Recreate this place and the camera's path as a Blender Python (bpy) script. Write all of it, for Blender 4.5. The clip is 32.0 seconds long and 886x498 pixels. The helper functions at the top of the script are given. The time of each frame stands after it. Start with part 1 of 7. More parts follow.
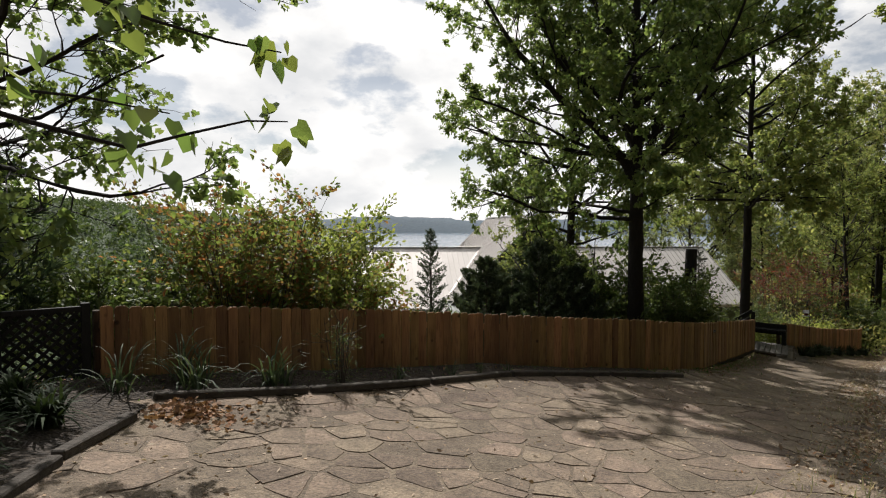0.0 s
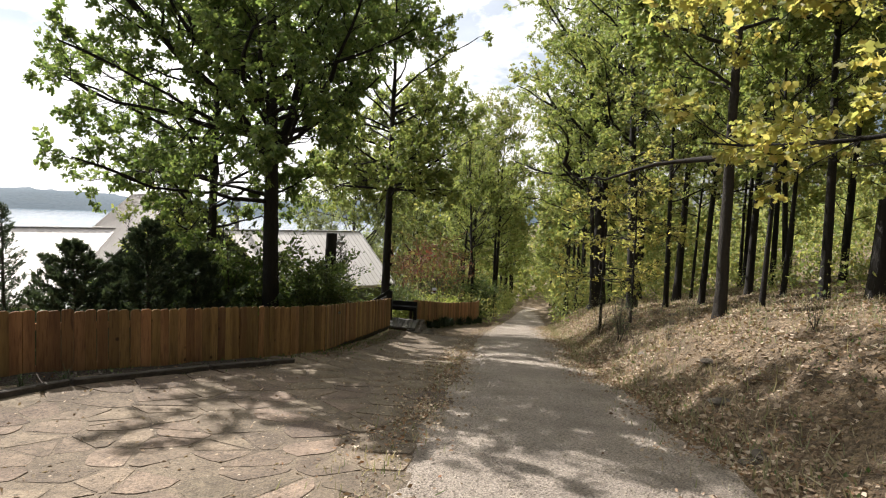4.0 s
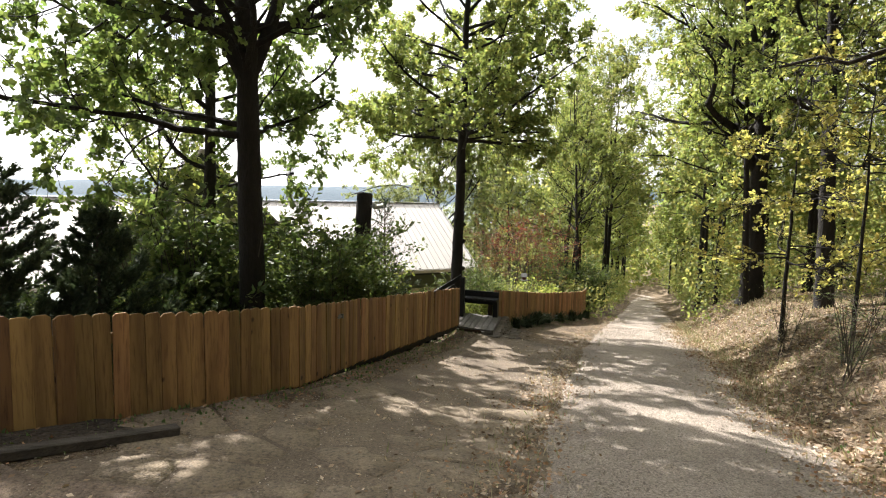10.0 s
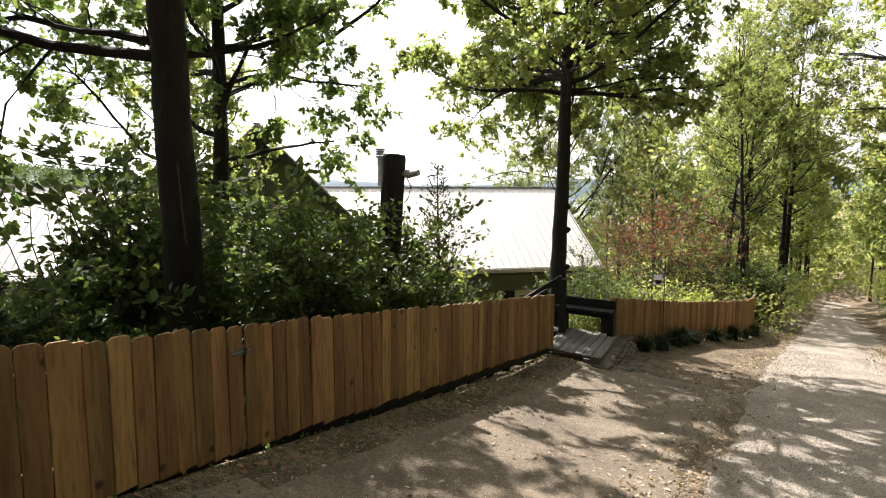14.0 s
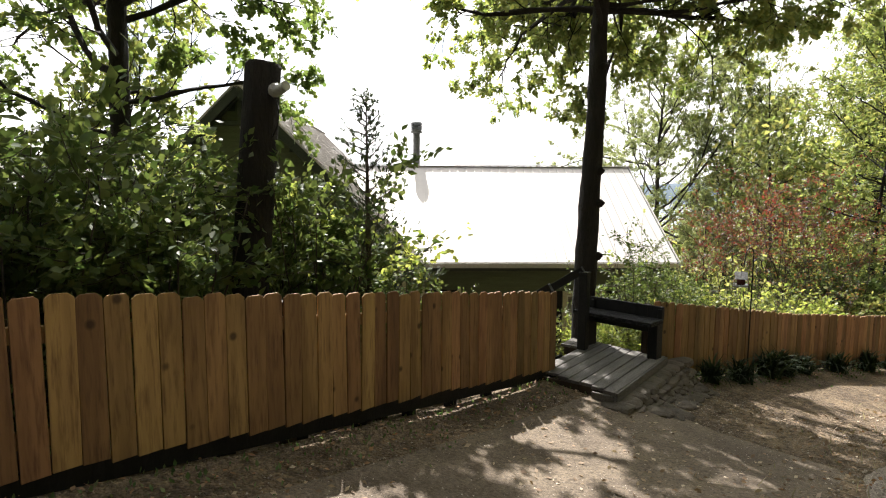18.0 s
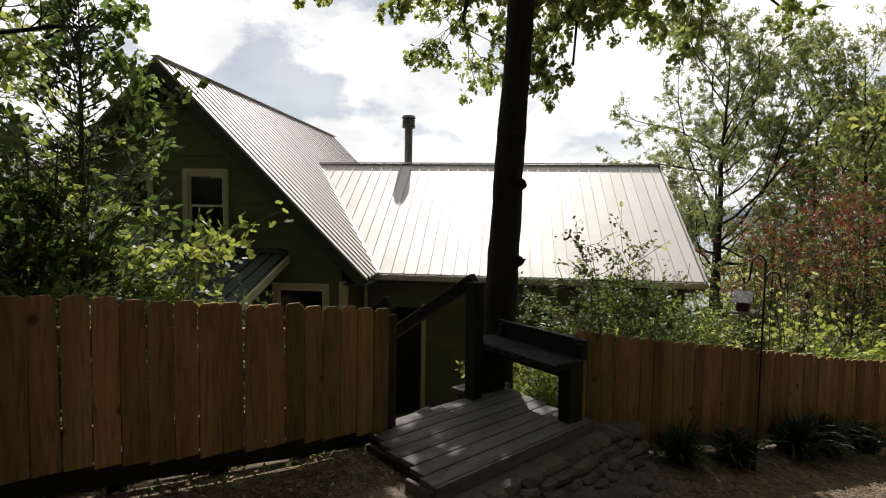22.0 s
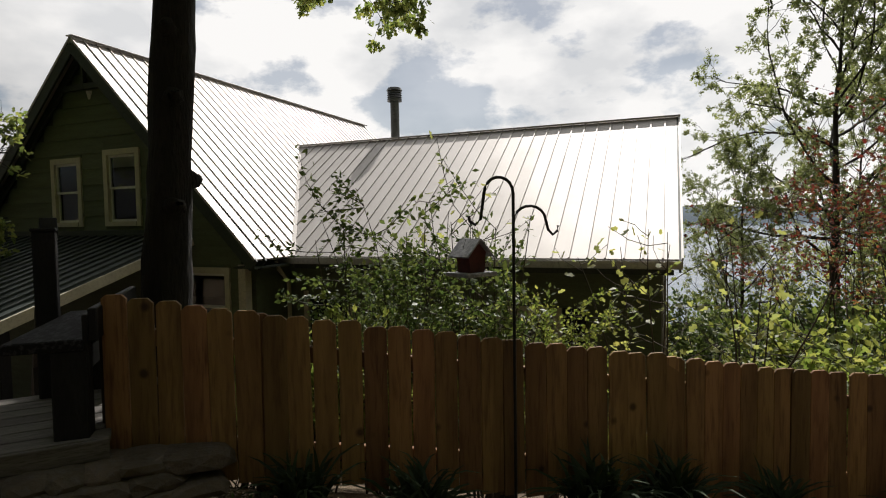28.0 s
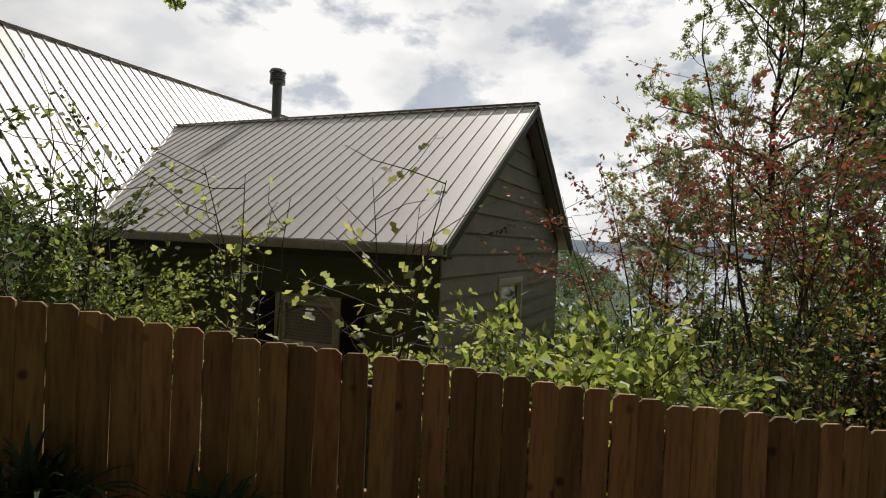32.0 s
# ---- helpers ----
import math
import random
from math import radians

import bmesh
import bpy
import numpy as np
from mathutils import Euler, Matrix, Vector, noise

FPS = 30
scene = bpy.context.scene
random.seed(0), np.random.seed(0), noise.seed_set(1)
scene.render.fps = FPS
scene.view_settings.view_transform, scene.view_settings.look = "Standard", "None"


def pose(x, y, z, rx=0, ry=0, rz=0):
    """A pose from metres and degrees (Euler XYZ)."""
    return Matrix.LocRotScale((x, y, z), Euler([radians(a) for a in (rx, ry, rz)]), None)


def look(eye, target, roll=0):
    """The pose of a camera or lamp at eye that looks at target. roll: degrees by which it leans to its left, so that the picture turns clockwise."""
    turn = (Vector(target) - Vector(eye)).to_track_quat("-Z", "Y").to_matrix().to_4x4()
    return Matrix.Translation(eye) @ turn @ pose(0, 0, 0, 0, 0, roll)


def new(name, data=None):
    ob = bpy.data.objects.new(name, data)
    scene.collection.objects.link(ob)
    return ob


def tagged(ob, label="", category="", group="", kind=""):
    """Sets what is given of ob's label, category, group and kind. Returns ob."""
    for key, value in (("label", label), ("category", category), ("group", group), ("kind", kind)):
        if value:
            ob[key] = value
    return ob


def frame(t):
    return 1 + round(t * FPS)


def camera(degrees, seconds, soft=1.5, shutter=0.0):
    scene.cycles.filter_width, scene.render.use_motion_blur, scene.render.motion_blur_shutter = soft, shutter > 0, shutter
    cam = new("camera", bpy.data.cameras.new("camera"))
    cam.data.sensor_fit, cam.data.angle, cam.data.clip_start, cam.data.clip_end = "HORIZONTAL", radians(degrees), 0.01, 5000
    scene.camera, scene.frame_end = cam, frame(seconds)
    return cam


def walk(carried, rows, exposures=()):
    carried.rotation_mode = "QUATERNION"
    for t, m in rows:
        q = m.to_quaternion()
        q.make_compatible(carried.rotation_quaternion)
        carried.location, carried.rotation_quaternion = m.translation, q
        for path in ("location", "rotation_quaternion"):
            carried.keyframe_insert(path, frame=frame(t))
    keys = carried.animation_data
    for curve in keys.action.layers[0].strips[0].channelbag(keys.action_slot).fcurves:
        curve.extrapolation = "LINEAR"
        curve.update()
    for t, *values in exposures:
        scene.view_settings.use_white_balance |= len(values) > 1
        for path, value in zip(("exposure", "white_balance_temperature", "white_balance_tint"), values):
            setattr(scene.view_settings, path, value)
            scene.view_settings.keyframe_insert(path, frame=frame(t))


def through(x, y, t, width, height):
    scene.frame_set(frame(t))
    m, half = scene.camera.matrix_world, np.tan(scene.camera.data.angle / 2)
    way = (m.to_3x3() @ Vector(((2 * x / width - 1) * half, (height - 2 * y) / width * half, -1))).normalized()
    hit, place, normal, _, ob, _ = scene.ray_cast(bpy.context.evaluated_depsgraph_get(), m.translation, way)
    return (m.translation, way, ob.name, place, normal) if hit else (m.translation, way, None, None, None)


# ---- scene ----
cam = camera(76.8, 32.0, 1.1)
ROWS = [
    (0, 0.019, 0.089, 1.629, -0.41, -2.23, 0.15),
    (0.5, 0.043, 0.074, 1.644, -4.68, -1.91, 0.56),
    (1, 0.113, 0.055, 1.658, -10.01, -1.62, -0.43),
    (1.5, 0.190, 0.025, 1.663, -15.14, -1.22, -0.79),
    (2, 0.343, -0.036, 1.674, -20.31, -0.77, -1.26),
    (2.5, 0.521, -0.064, 1.675, -23.02, -1.05, -0.20),
    (3, 0.729, -0.002, 1.681, -25.87, -1.27, 0.99),
    (3.5, 1.021, 0.126, 1.659, -29.24, -1.62, 1.84),
    (4, 1.354, 0.282, 1.630, -31.64, -3.31, 2.10),
    (4.5, 1.664, 0.511, 1.626, -32.48, -5.93, 2.72),
    (6.5, 2.751, 1.876, 1.429, -32.97, -4.58, 2.04),
    (7, 3.016, 2.256, 1.372, -29.85, -4.96, 2.00),
    (7.5, 3.245, 2.671, 1.274, -25.67, -4.58, 2.59),
    (8, 3.511, 3.088, 1.202, -24.18, -5.21, 1.11),
    (8.5, 3.752, 3.502, 1.150, -23.25, -5.03, 1.46),
    (9, 4.020, 3.884, 1.109, -23.15, -5.09, 0.70),
    (9.5, 4.264, 4.274, 1.059, -22.17, -5.19, 0.87),
    (10, 4.490, 4.682, 1.015, -20.98, -5.35, 1.34),
    (10.5, 4.778, 5.108, 0.941, -21.03, -6.35, 0.60),
    (11, 5.032, 5.487, 0.874, -21.39, -6.06, 0.00),
    (11.5, 5.300, 5.838, 0.824, -21.35, -6.16, -0.76),
    (12, 5.597, 6.230, 0.794, -18.90, -6.19, 0.07),
    (12.5, 5.891, 6.664, 0.718, -15.20, -5.97, -0.33),
    (13, 6.222, 7.084, 0.646, -11.39, -6.25, -1.47),
    (13.5, 6.512, 7.460, 0.628, -8.10, -6.25, -0.20),
    (14, 6.804, 7.822, 0.565, -5.92, -5.82, 0.10),
    (14.5, 7.120, 8.151, 0.487, -4.03, -6.17, 0.76),
    (15, 7.382, 8.519, 0.394, -3.28, -6.23, 1.40),
    (15.5, 7.623, 8.840, 0.287, -2.86, -6.14, 0.42),
    (17.5, 8.652, 10.270, -0.007, 3.53, -5.80, 0.44),
    (18, 8.937, 10.555, -0.059, 5.26, -5.58, 0.26),
    (18.5, 9.249, 10.870, -0.115, 8.34, -5.37, 0.23),
    (19, 9.513, 11.192, -0.155, 9.62, -6.21, 0.67),
    (19.5, 9.797, 11.511, -0.208, 10.08, -6.19, -0.26),
    (20, 10.069, 11.816, -0.226, 10.94, -6.46, -0.05),
    (20.5, 10.307, 12.194, -0.316, 10.85, -6.56, 0.06),
    (21, 10.555, 12.545, -0.379, 11.38, -6.09, -0.07),
    (21.5, 10.769, 12.841, -0.443, 12.85, -5.10, 0.53),
    (22, 10.988, 13.145, -0.477, 13.93, -3.50, 0.90),
    (22.5, 11.208, 13.422, -0.528, 15.23, -3.35, 0.48),
    (23, 11.408, 13.731, -0.576, 17.38, -4.16, -0.48),
    (23.5, 11.648, 13.976, -0.613, 20.05, -4.51, -0.29),
    (24, 11.901, 14.164, -0.634, 23.19, -4.43, 1.47),
    (24.5, 12.110, 14.369, -0.643, 25.14, -4.55, 2.09),
    (26.5, 13.061, 15.307, -0.892, 30.70, -3.27, 0.35),
    (27, 13.318, 15.467, -0.958, 30.68, -4.60, 2.25),
    (27.5, 13.552, 15.798, -1.010, 29.76, -4.44, 0.41),
    (28, 13.844, 16.105, -1.053, 29.25, -2.74, -0.92),
    (28.5, 14.038, 16.424, -1.094, 26.34, -1.93, -1.68),
    (29, 14.236, 16.724, -1.157, 24.62, -1.67, -1.22),
    (29.5, 14.465, 16.943, -1.177, 24.96, -2.43, -0.04),
    (30, 14.726, 17.291, -1.270, 25.77, -2.43, 1.47),
    (30.5, 15.050, 17.598, -1.341, 26.73, -2.11, 1.02),
    (31, 15.370, 17.876, -1.394, 27.56, -1.45, 2.02),
    (31.5, 15.701, 18.165, -1.459, 28.52, -1.10, 1.94),
    (32, 16.076, 18.400, -1.509, 31.18, -0.83, 2.53),
]
EXPOSURES = [(0.0, 0.2), (2.0, 0.34), (4.0, 0.98), (7.0, 1.5), (9.0, 1.54), (11.0, 1.66), (13.0, 1.66), (15.0, 1.54), (18.0, 1.55), (20.5, 1.06), (23.0, 0.08), (26.5, 0.02), (28.0, 0.04), (30.0, -0.12), (32.0, 0.06)]
walk(cam, [(t, pose(x, y, z, 90 + pitch, 0, yaw) @ pose(0, 0, 0, 0, 0, roll)) for t, x, y, z, yaw, pitch, roll in ROWS], EXPOSURES)


# ---- mesh helpers ----
def put(name, me, material, parent=None, label="", at=None):
    ob = new(name, me)
    if material is not None and not me.materials:
        me.materials.append(material)
    if parent is not None:
        ob.parent = parent
    if at is not None:
        ob.matrix_basis = at
    if label:
        tagged(ob, label)
    return ob


def part(name, bm, material, parent, label="", smooth=False, at=None):
    me = bpy.data.meshes.new(name)
    if smooth:
        for f in bm.faces:
            f.smooth = True
    bm.to_mesh(me)
    bm.free()
    return put(name, me, material, parent, label, at)


def thing(name, label, category, m, group="", kind=""):
    ob = new(name)
    ob.empty_display_size = 0.1
    ob.matrix_basis = m
    return tagged(ob, label, category, group, kind)


def np_mesh(name, verts, faces, smooth=False):
    """A mesh from arrays: verts (n, 3) and faces (m, 3 or 4)."""
    verts, faces = np.asarray(verts, np.float32), np.asarray(faces, np.int32)
    me = bpy.data.meshes.new(name)
    k = faces.shape[1]
    me.vertices.add(len(verts))
    me.vertices.foreach_set("co", verts.ravel())
    me.loops.add(faces.size)
    me.loops.foreach_set("vertex_index", faces.ravel())
    me.polygons.add(len(faces))
    me.polygons.foreach_set("loop_start", np.arange(0, faces.size, k, dtype=np.int32))
    if smooth:
        me.polygons.foreach_set("use_smooth", np.ones(len(faces), bool))
    me.update(calc_edges=True)
    return me


def box(x0, x1, y0, y1, z0, z1, bevel=0.0, bm=None, m=None):
    own = bm is None
    bm = bm or bmesh.new()
    v = bmesh.ops.create_cube(bm, size=1.0)["verts"]
    for p in v:
        p.co = Vector(((x0 + x1) / 2 + p.co.x * (x1 - x0), (y0 + y1) / 2 + p.co.y * (y1 - y0), (z0 + z1) / 2 + p.co.z * (z1 - z0)))
    if bevel:
        edges = list({e for p in v for e in p.link_edges})
        v = bmesh.ops.bevel(bm, geom=edges, offset=bevel, segments=1, affect="EDGES")["verts"]
    if m is not None:
        bmesh.ops.transform(bm, matrix=m, verts=list(set(v)) if not own else bm.verts)
    return bm


def beam(p0, p1, w, h, bevel=0.004, bm=None):
    """A squared timber from p0 to p1, w wide and h high."""
    p0, p1 = Vector(p0), Vector(p1)
    d = p1 - p0
    x = d.normalized()
    up = Vector((0, 0, 1)) if abs(x.z) < 0.98 else Vector((0, 1, 0))
    y = up.cross(x).normalized()
    z = x.cross(y)
    m = Matrix.Translation(p0) @ Matrix((x, y, z)).transposed().to_4x4()
    return box(0, d.length, -w / 2, w / 2, -h / 2, h / 2, bevel, bm, m)


def tubes(lines, sides):
    """Tubes round polylines: a list of (points (n, 3), radii (n)). Returns verts and quads."""
    V, F, base = [], [], 0
    ang = np.linspace(0, 2 * np.pi, sides, endpoint=False)
    for pts, rad in lines:
        pts = np.asarray(pts, float)
        d = np.gradient(pts, axis=0)
        d /= np.linalg.norm(d, axis=1, keepdims=True) + 1e-9
        ref = np.where(np.abs(d[:, 2:3]) < 0.9, [[0, 0, 1.0]], [[1.0, 0, 0]])
        a = np.cross(d, ref)
        a /= np.linalg.norm(a, axis=1, keepdims=True) + 1e-9
        b = np.cross(d, a)
        r = np.asarray(rad, float)[:, None, None]
        ring = pts[:, None] + r * (np.cos(ang)[None, :, None] * a[:, None] + np.sin(ang)[None, :, None] * b[:, None])
        n = len(pts)
        V.append(ring.reshape(-1, 3))
        i = base + np.arange(n - 1)[:, None] * sides + np.arange(sides)[None]
        j = base + np.arange(n - 1)[:, None] * sides + (np.arange(sides)[None] + 1) % sides
        F.append(np.stack([i, j, j + sides, i + sides], -1).reshape(-1, 4))
        base += n * sides
    return np.concatenate(V), np.concatenate(F)


LEAF = {
    "plain": ([(0, 0, 0), (0.28, 0.45, 0.05), (0, 1, 0), (-0.28, 0.45, 0.05)], [(0, 1, 2), (0, 2, 3)]),
    "oak": ([(0, 0, 0), (0.13, 0.22, 0.02), (0.36, 0.42, 0.06), (0.18, 0.55, 0.03), (0.34, 0.80, 0.05), (0, 1.0, -0.04),
             (-0.34, 0.80, 0.05), (-0.18, 0.55, 0.03), (-0.36, 0.42, 0.06), (-0.13, 0.22, 0.02)],
            [(0, 1, 9), (1, 3, 7), (1, 7, 9), (1, 2, 3), (3, 4, 5), (3, 5, 7), (5, 6, 7), (7, 8, 9)]),
    "lobed": ([(0, 0, 0), (0.34, 0.34, 0.05), (0.17, 0.52, 0.0), (0.30, 0.78, 0.05), (0, 1.0, -0.04), (-0.30, 0.78, 0.05), (-0.17, 0.52, 0.0), (-0.34, 0.34, 0.05)],
              [(0, 1, 7), (1, 2, 6), (1, 6, 7), (2, 3, 4), (2, 4, 6), (4, 5, 6)]),
    "heart": ([(0, 0.08, 0), (0.30, -0.04, 0.05), (0.48, 0.25, 0.06), (0.28, 0.66, 0.02), (0, 1, -0.10),
               (-0.28, 0.66, 0.02), (-0.48, 0.25, 0.06), (-0.30, -0.04, 0.05)],
              [(0, 1, 2), (0, 2, 3), (0, 3, 4), (0, 4, 5), (0, 5, 6), (0, 6, 7)]),
    "pebble": ([(0.5, 0, 0), (0, 0.5, 0), (-0.5, 0, 0), (0, -0.5, 0), (0, 0, 0.3), (0, 0, -0.3)], [(0, 1, 4), (1, 2, 4), (2, 3, 4), (3, 0, 4), (1, 0, 5), (2, 1, 5), (3, 2, 5), (0, 3, 5)]),
    "blade": ([(-0.045, 0, 0), (0.045, 0, 0), (0.03, 0.6, 0.03), (-0.03, 0.6, 0.03), (0, 1, -0.02)], [(0, 1, 2), (0, 2, 3), (3, 2, 4)]),
    "spray": ([(0, 0, 0), (0.2, 0.62, 0.03), (0.05, 0.5, 0), (0, 1, 0), (-0.05, 0.5, 0), (-0.2, 0.62, 0.03)], [(0, 1, 2), (0, 2, 4), (2, 3, 4), (0, 4, 5)]),
}


def leaves(points, sizes, shape, rng, droop=0.35, dirs=None, flat=0.0):
    """Leaves at the points, each turned its own way; dirs: the way they lean; flat: how far their faces turn up. Returns verts and faces."""
    points = np.asarray(points, float)
    n = len(points)
    V, F = (np.array(q, float) for q in LEAF[shape])
    F = F.astype(int)
    d = rng.normal(size=(n, 3))
    if dirs is not None:
        d = d * 0.55 + dirs
    d[:, 2] -= droop
    d /= np.linalg.norm(d, axis=1, keepdims=True) + 1e-9
    up = rng.normal(size=(n, 3))
    up[:, 2] += flat
    x = np.cross(d, up)
    x /= np.linalg.norm(x, axis=1, keepdims=True) + 1e-9
    z = np.cross(x, d)
    s = np.broadcast_to(np.asarray(sizes, float), (n,))[:, None, None]
    out = points[:, None] + s * (V[None, :, 0:1] * x[:, None] + V[None, :, 1:2] * d[:, None] + V[None, :, 2:3] * z[:, None])
    f = F[None] + (np.arange(n) * len(V))[:, None, None]
    return out.reshape(-1, 3), f.reshape(-1, 3)


def curve_line(p, az, el, length, n, rng, bend=0.25, wob=0.12):
    """A wandering line from p that sets out by azimuth and elevation (radians) and bends upwards."""
    pts = [np.array(p, float)]
    step = length / n
    for k in range(n):
        d = np.array([math.cos(el) * math.sin(az), math.cos(el) * math.cos(az), math.sin(el)])
        pts.append(pts[-1] + d * step)
        az += rng.normal() * wob
        el += rng.normal() * wob * 0.7 + bend / n
    return np.array(pts)


def at_line(pts, f):
    k = min(f, 0.9999) * (len(pts) - 1)
    i = int(k)
    return pts[i] + (pts[i + 1] - pts[i]) * (k - i)

# ---- sky, sun ----
SUN_ELEVATION, SUN_AZIMUTH = radians(47), radians(-13)   # azimuth from +y towards +x
world = bpy.data.worlds.new("sky")
scene.world = world
world.use_nodes = True
wn, wl = world.node_tree.nodes, world.node_tree.links
wn.clear()
w_out = wn.new("ShaderNodeOutputWorld")
w_bg = wn.new("ShaderNodeBackground")
w_bg.inputs["Strength"].default_value = 0.051
w_sky = wn.new("ShaderNodeTexSky")
w_sky.sky_type = "NISHITA"
w_sky.sun_disc = False
w_sky.sun_elevation = SUN_ELEVATION
w_sky.sun_rotation = SUN_AZIMUTH
w_sky.dust_density = 0.6
w_co = wn.new("ShaderNodeTexCoord")
w_map = wn.new("ShaderNodeMapping")
w_map.inputs["Scale"].default_value = (1.0, 1.0, 1.9)
w_n1 = wn.new("ShaderNodeTexNoise")
w_n1.inputs["Scale"].default_value = 4.2
w_n1.inputs["Detail"].default_value = 9.0
w_n1.inputs["Roughness"].default_value = 0.58
w_ramp = wn.new("ShaderNodeValToRGB")
w_ramp.color_ramp.elements[0].position, w_ramp.color_ramp.elements[0].color = 0.40, (0.42, 0.42, 0.42, 1)
w_ramp.color_ramp.elements[1].position, w_ramp.color_ramp.elements[1].color = 0.47, (1, 1, 1, 1)
w_n2 = wn.new("ShaderNodeTexNoise")
w_n2.inputs["Scale"].default_value = 5.0
w_n2.inputs["Detail"].default_value = 6.0
w_r2 = wn.new("ShaderNodeValToRGB")
w_r2.color_ramp.elements[0].position, w_r2.color_ramp.elements[0].color = 0.36, (13.0, 13.1, 13.3, 1)
w_r2.color_ramp.elements[1].position, w_r2.color_ramp.elements[1].color = 0.54, (17.6, 17.3, 17.0, 1)
w_mix = wn.new("ShaderNodeMix")
w_mix.data_type = "RGBA"
wl.new(w_co.outputs["Generated"], w_map.inputs["Vector"])
wl.new(w_map.outputs["Vector"], w_n1.inputs["Vector"])
wl.new(w_map.outputs["Vector"], w_n2.inputs["Vector"])
wl.new(w_n1.outputs["Fac"], w_ramp.inputs["Fac"])
wl.new(w_n2.outputs["Fac"], w_r2.inputs["Fac"])
w_sep = wn.new("ShaderNodeSeparateXYZ")
w_haze = wn.new("ShaderNodeMapRange")
w_haze.inputs["From Min"].default_value, w_haze.inputs["From Max"].default_value = 0.06, 0.20
w_haze.inputs["To Min"].default_value, w_haze.inputs["To Max"].default_value = 1.0, 0.0
w_max = wn.new("ShaderNodeMath")
w_max.operation = "MAXIMUM"
wl.new(w_co.outputs["Generated"], w_sep.inputs["Vector"])
wl.new(w_sep.outputs["Z"], w_haze.inputs["Value"])
wl.new(w_haze.outputs["Result"], w_max.inputs[0])
wl.new(w_ramp.outputs["Color"], w_max.inputs[1])
wl.new(w_max.outputs["Value"], w_mix.inputs["Factor"])
wl.new(w_sky.outputs["Color"], w_mix.inputs["A"])
# clouds are brightest round the sun and dull away from it
w_dot = wn.new("ShaderNodeVectorMath")
w_dot.operation = "DOT_PRODUCT"
w_dot.inputs[1].default_value = (math.sin(SUN_AZIMUTH) * math.cos(SUN_ELEVATION), math.cos(SUN_AZIMUTH) * math.cos(SUN_ELEVATION), math.sin(SUN_ELEVATION))
w_near = wn.new("ShaderNodeMapRange")
w_near.inputs["From Min"].default_value, w_near.inputs["From Max"].default_value = 0.16, 0.66
w_near.inputs["To Min"].default_value, w_near.inputs["To Max"].default_value = 0.06, 1.05
w_dim = wn.new("ShaderNodeVectorMath")
w_dim.operation = "SCALE"
wl.new(w_co.outputs["Generated"], w_dot.inputs[0])
wl.new(w_dot.outputs["Value"], w_near.inputs["Value"])
wl.new(w_r2.outputs["Color"], w_dim.inputs[0])
wl.new(w_near.outputs["Result"], w_dim.inputs["Scale"])
wl.new(w_dim.outputs["Vector"], w_mix.inputs["B"])
wl.new(w_mix.outputs["Result"], w_bg.inputs["Color"])
wl.new(w_bg.outputs["Background"], w_out.inputs["Surface"])

sun_lamp = bpy.data.lights.new("sun", "SUN")
sun_lamp.energy, sun_lamp.angle, sun_lamp.color = 5.0, radians(0.55), (1.0, 0.955, 0.905)
sun = new("sun", sun_lamp)
toward = Vector((math.sin(SUN_AZIMUTH) * math.cos(SUN_ELEVATION), math.cos(SUN_AZIMUTH) * math.cos(SUN_ELEVATION), math.sin(SUN_ELEVATION)))
sun.matrix_world = look(toward * 60, (0, 0, 0))

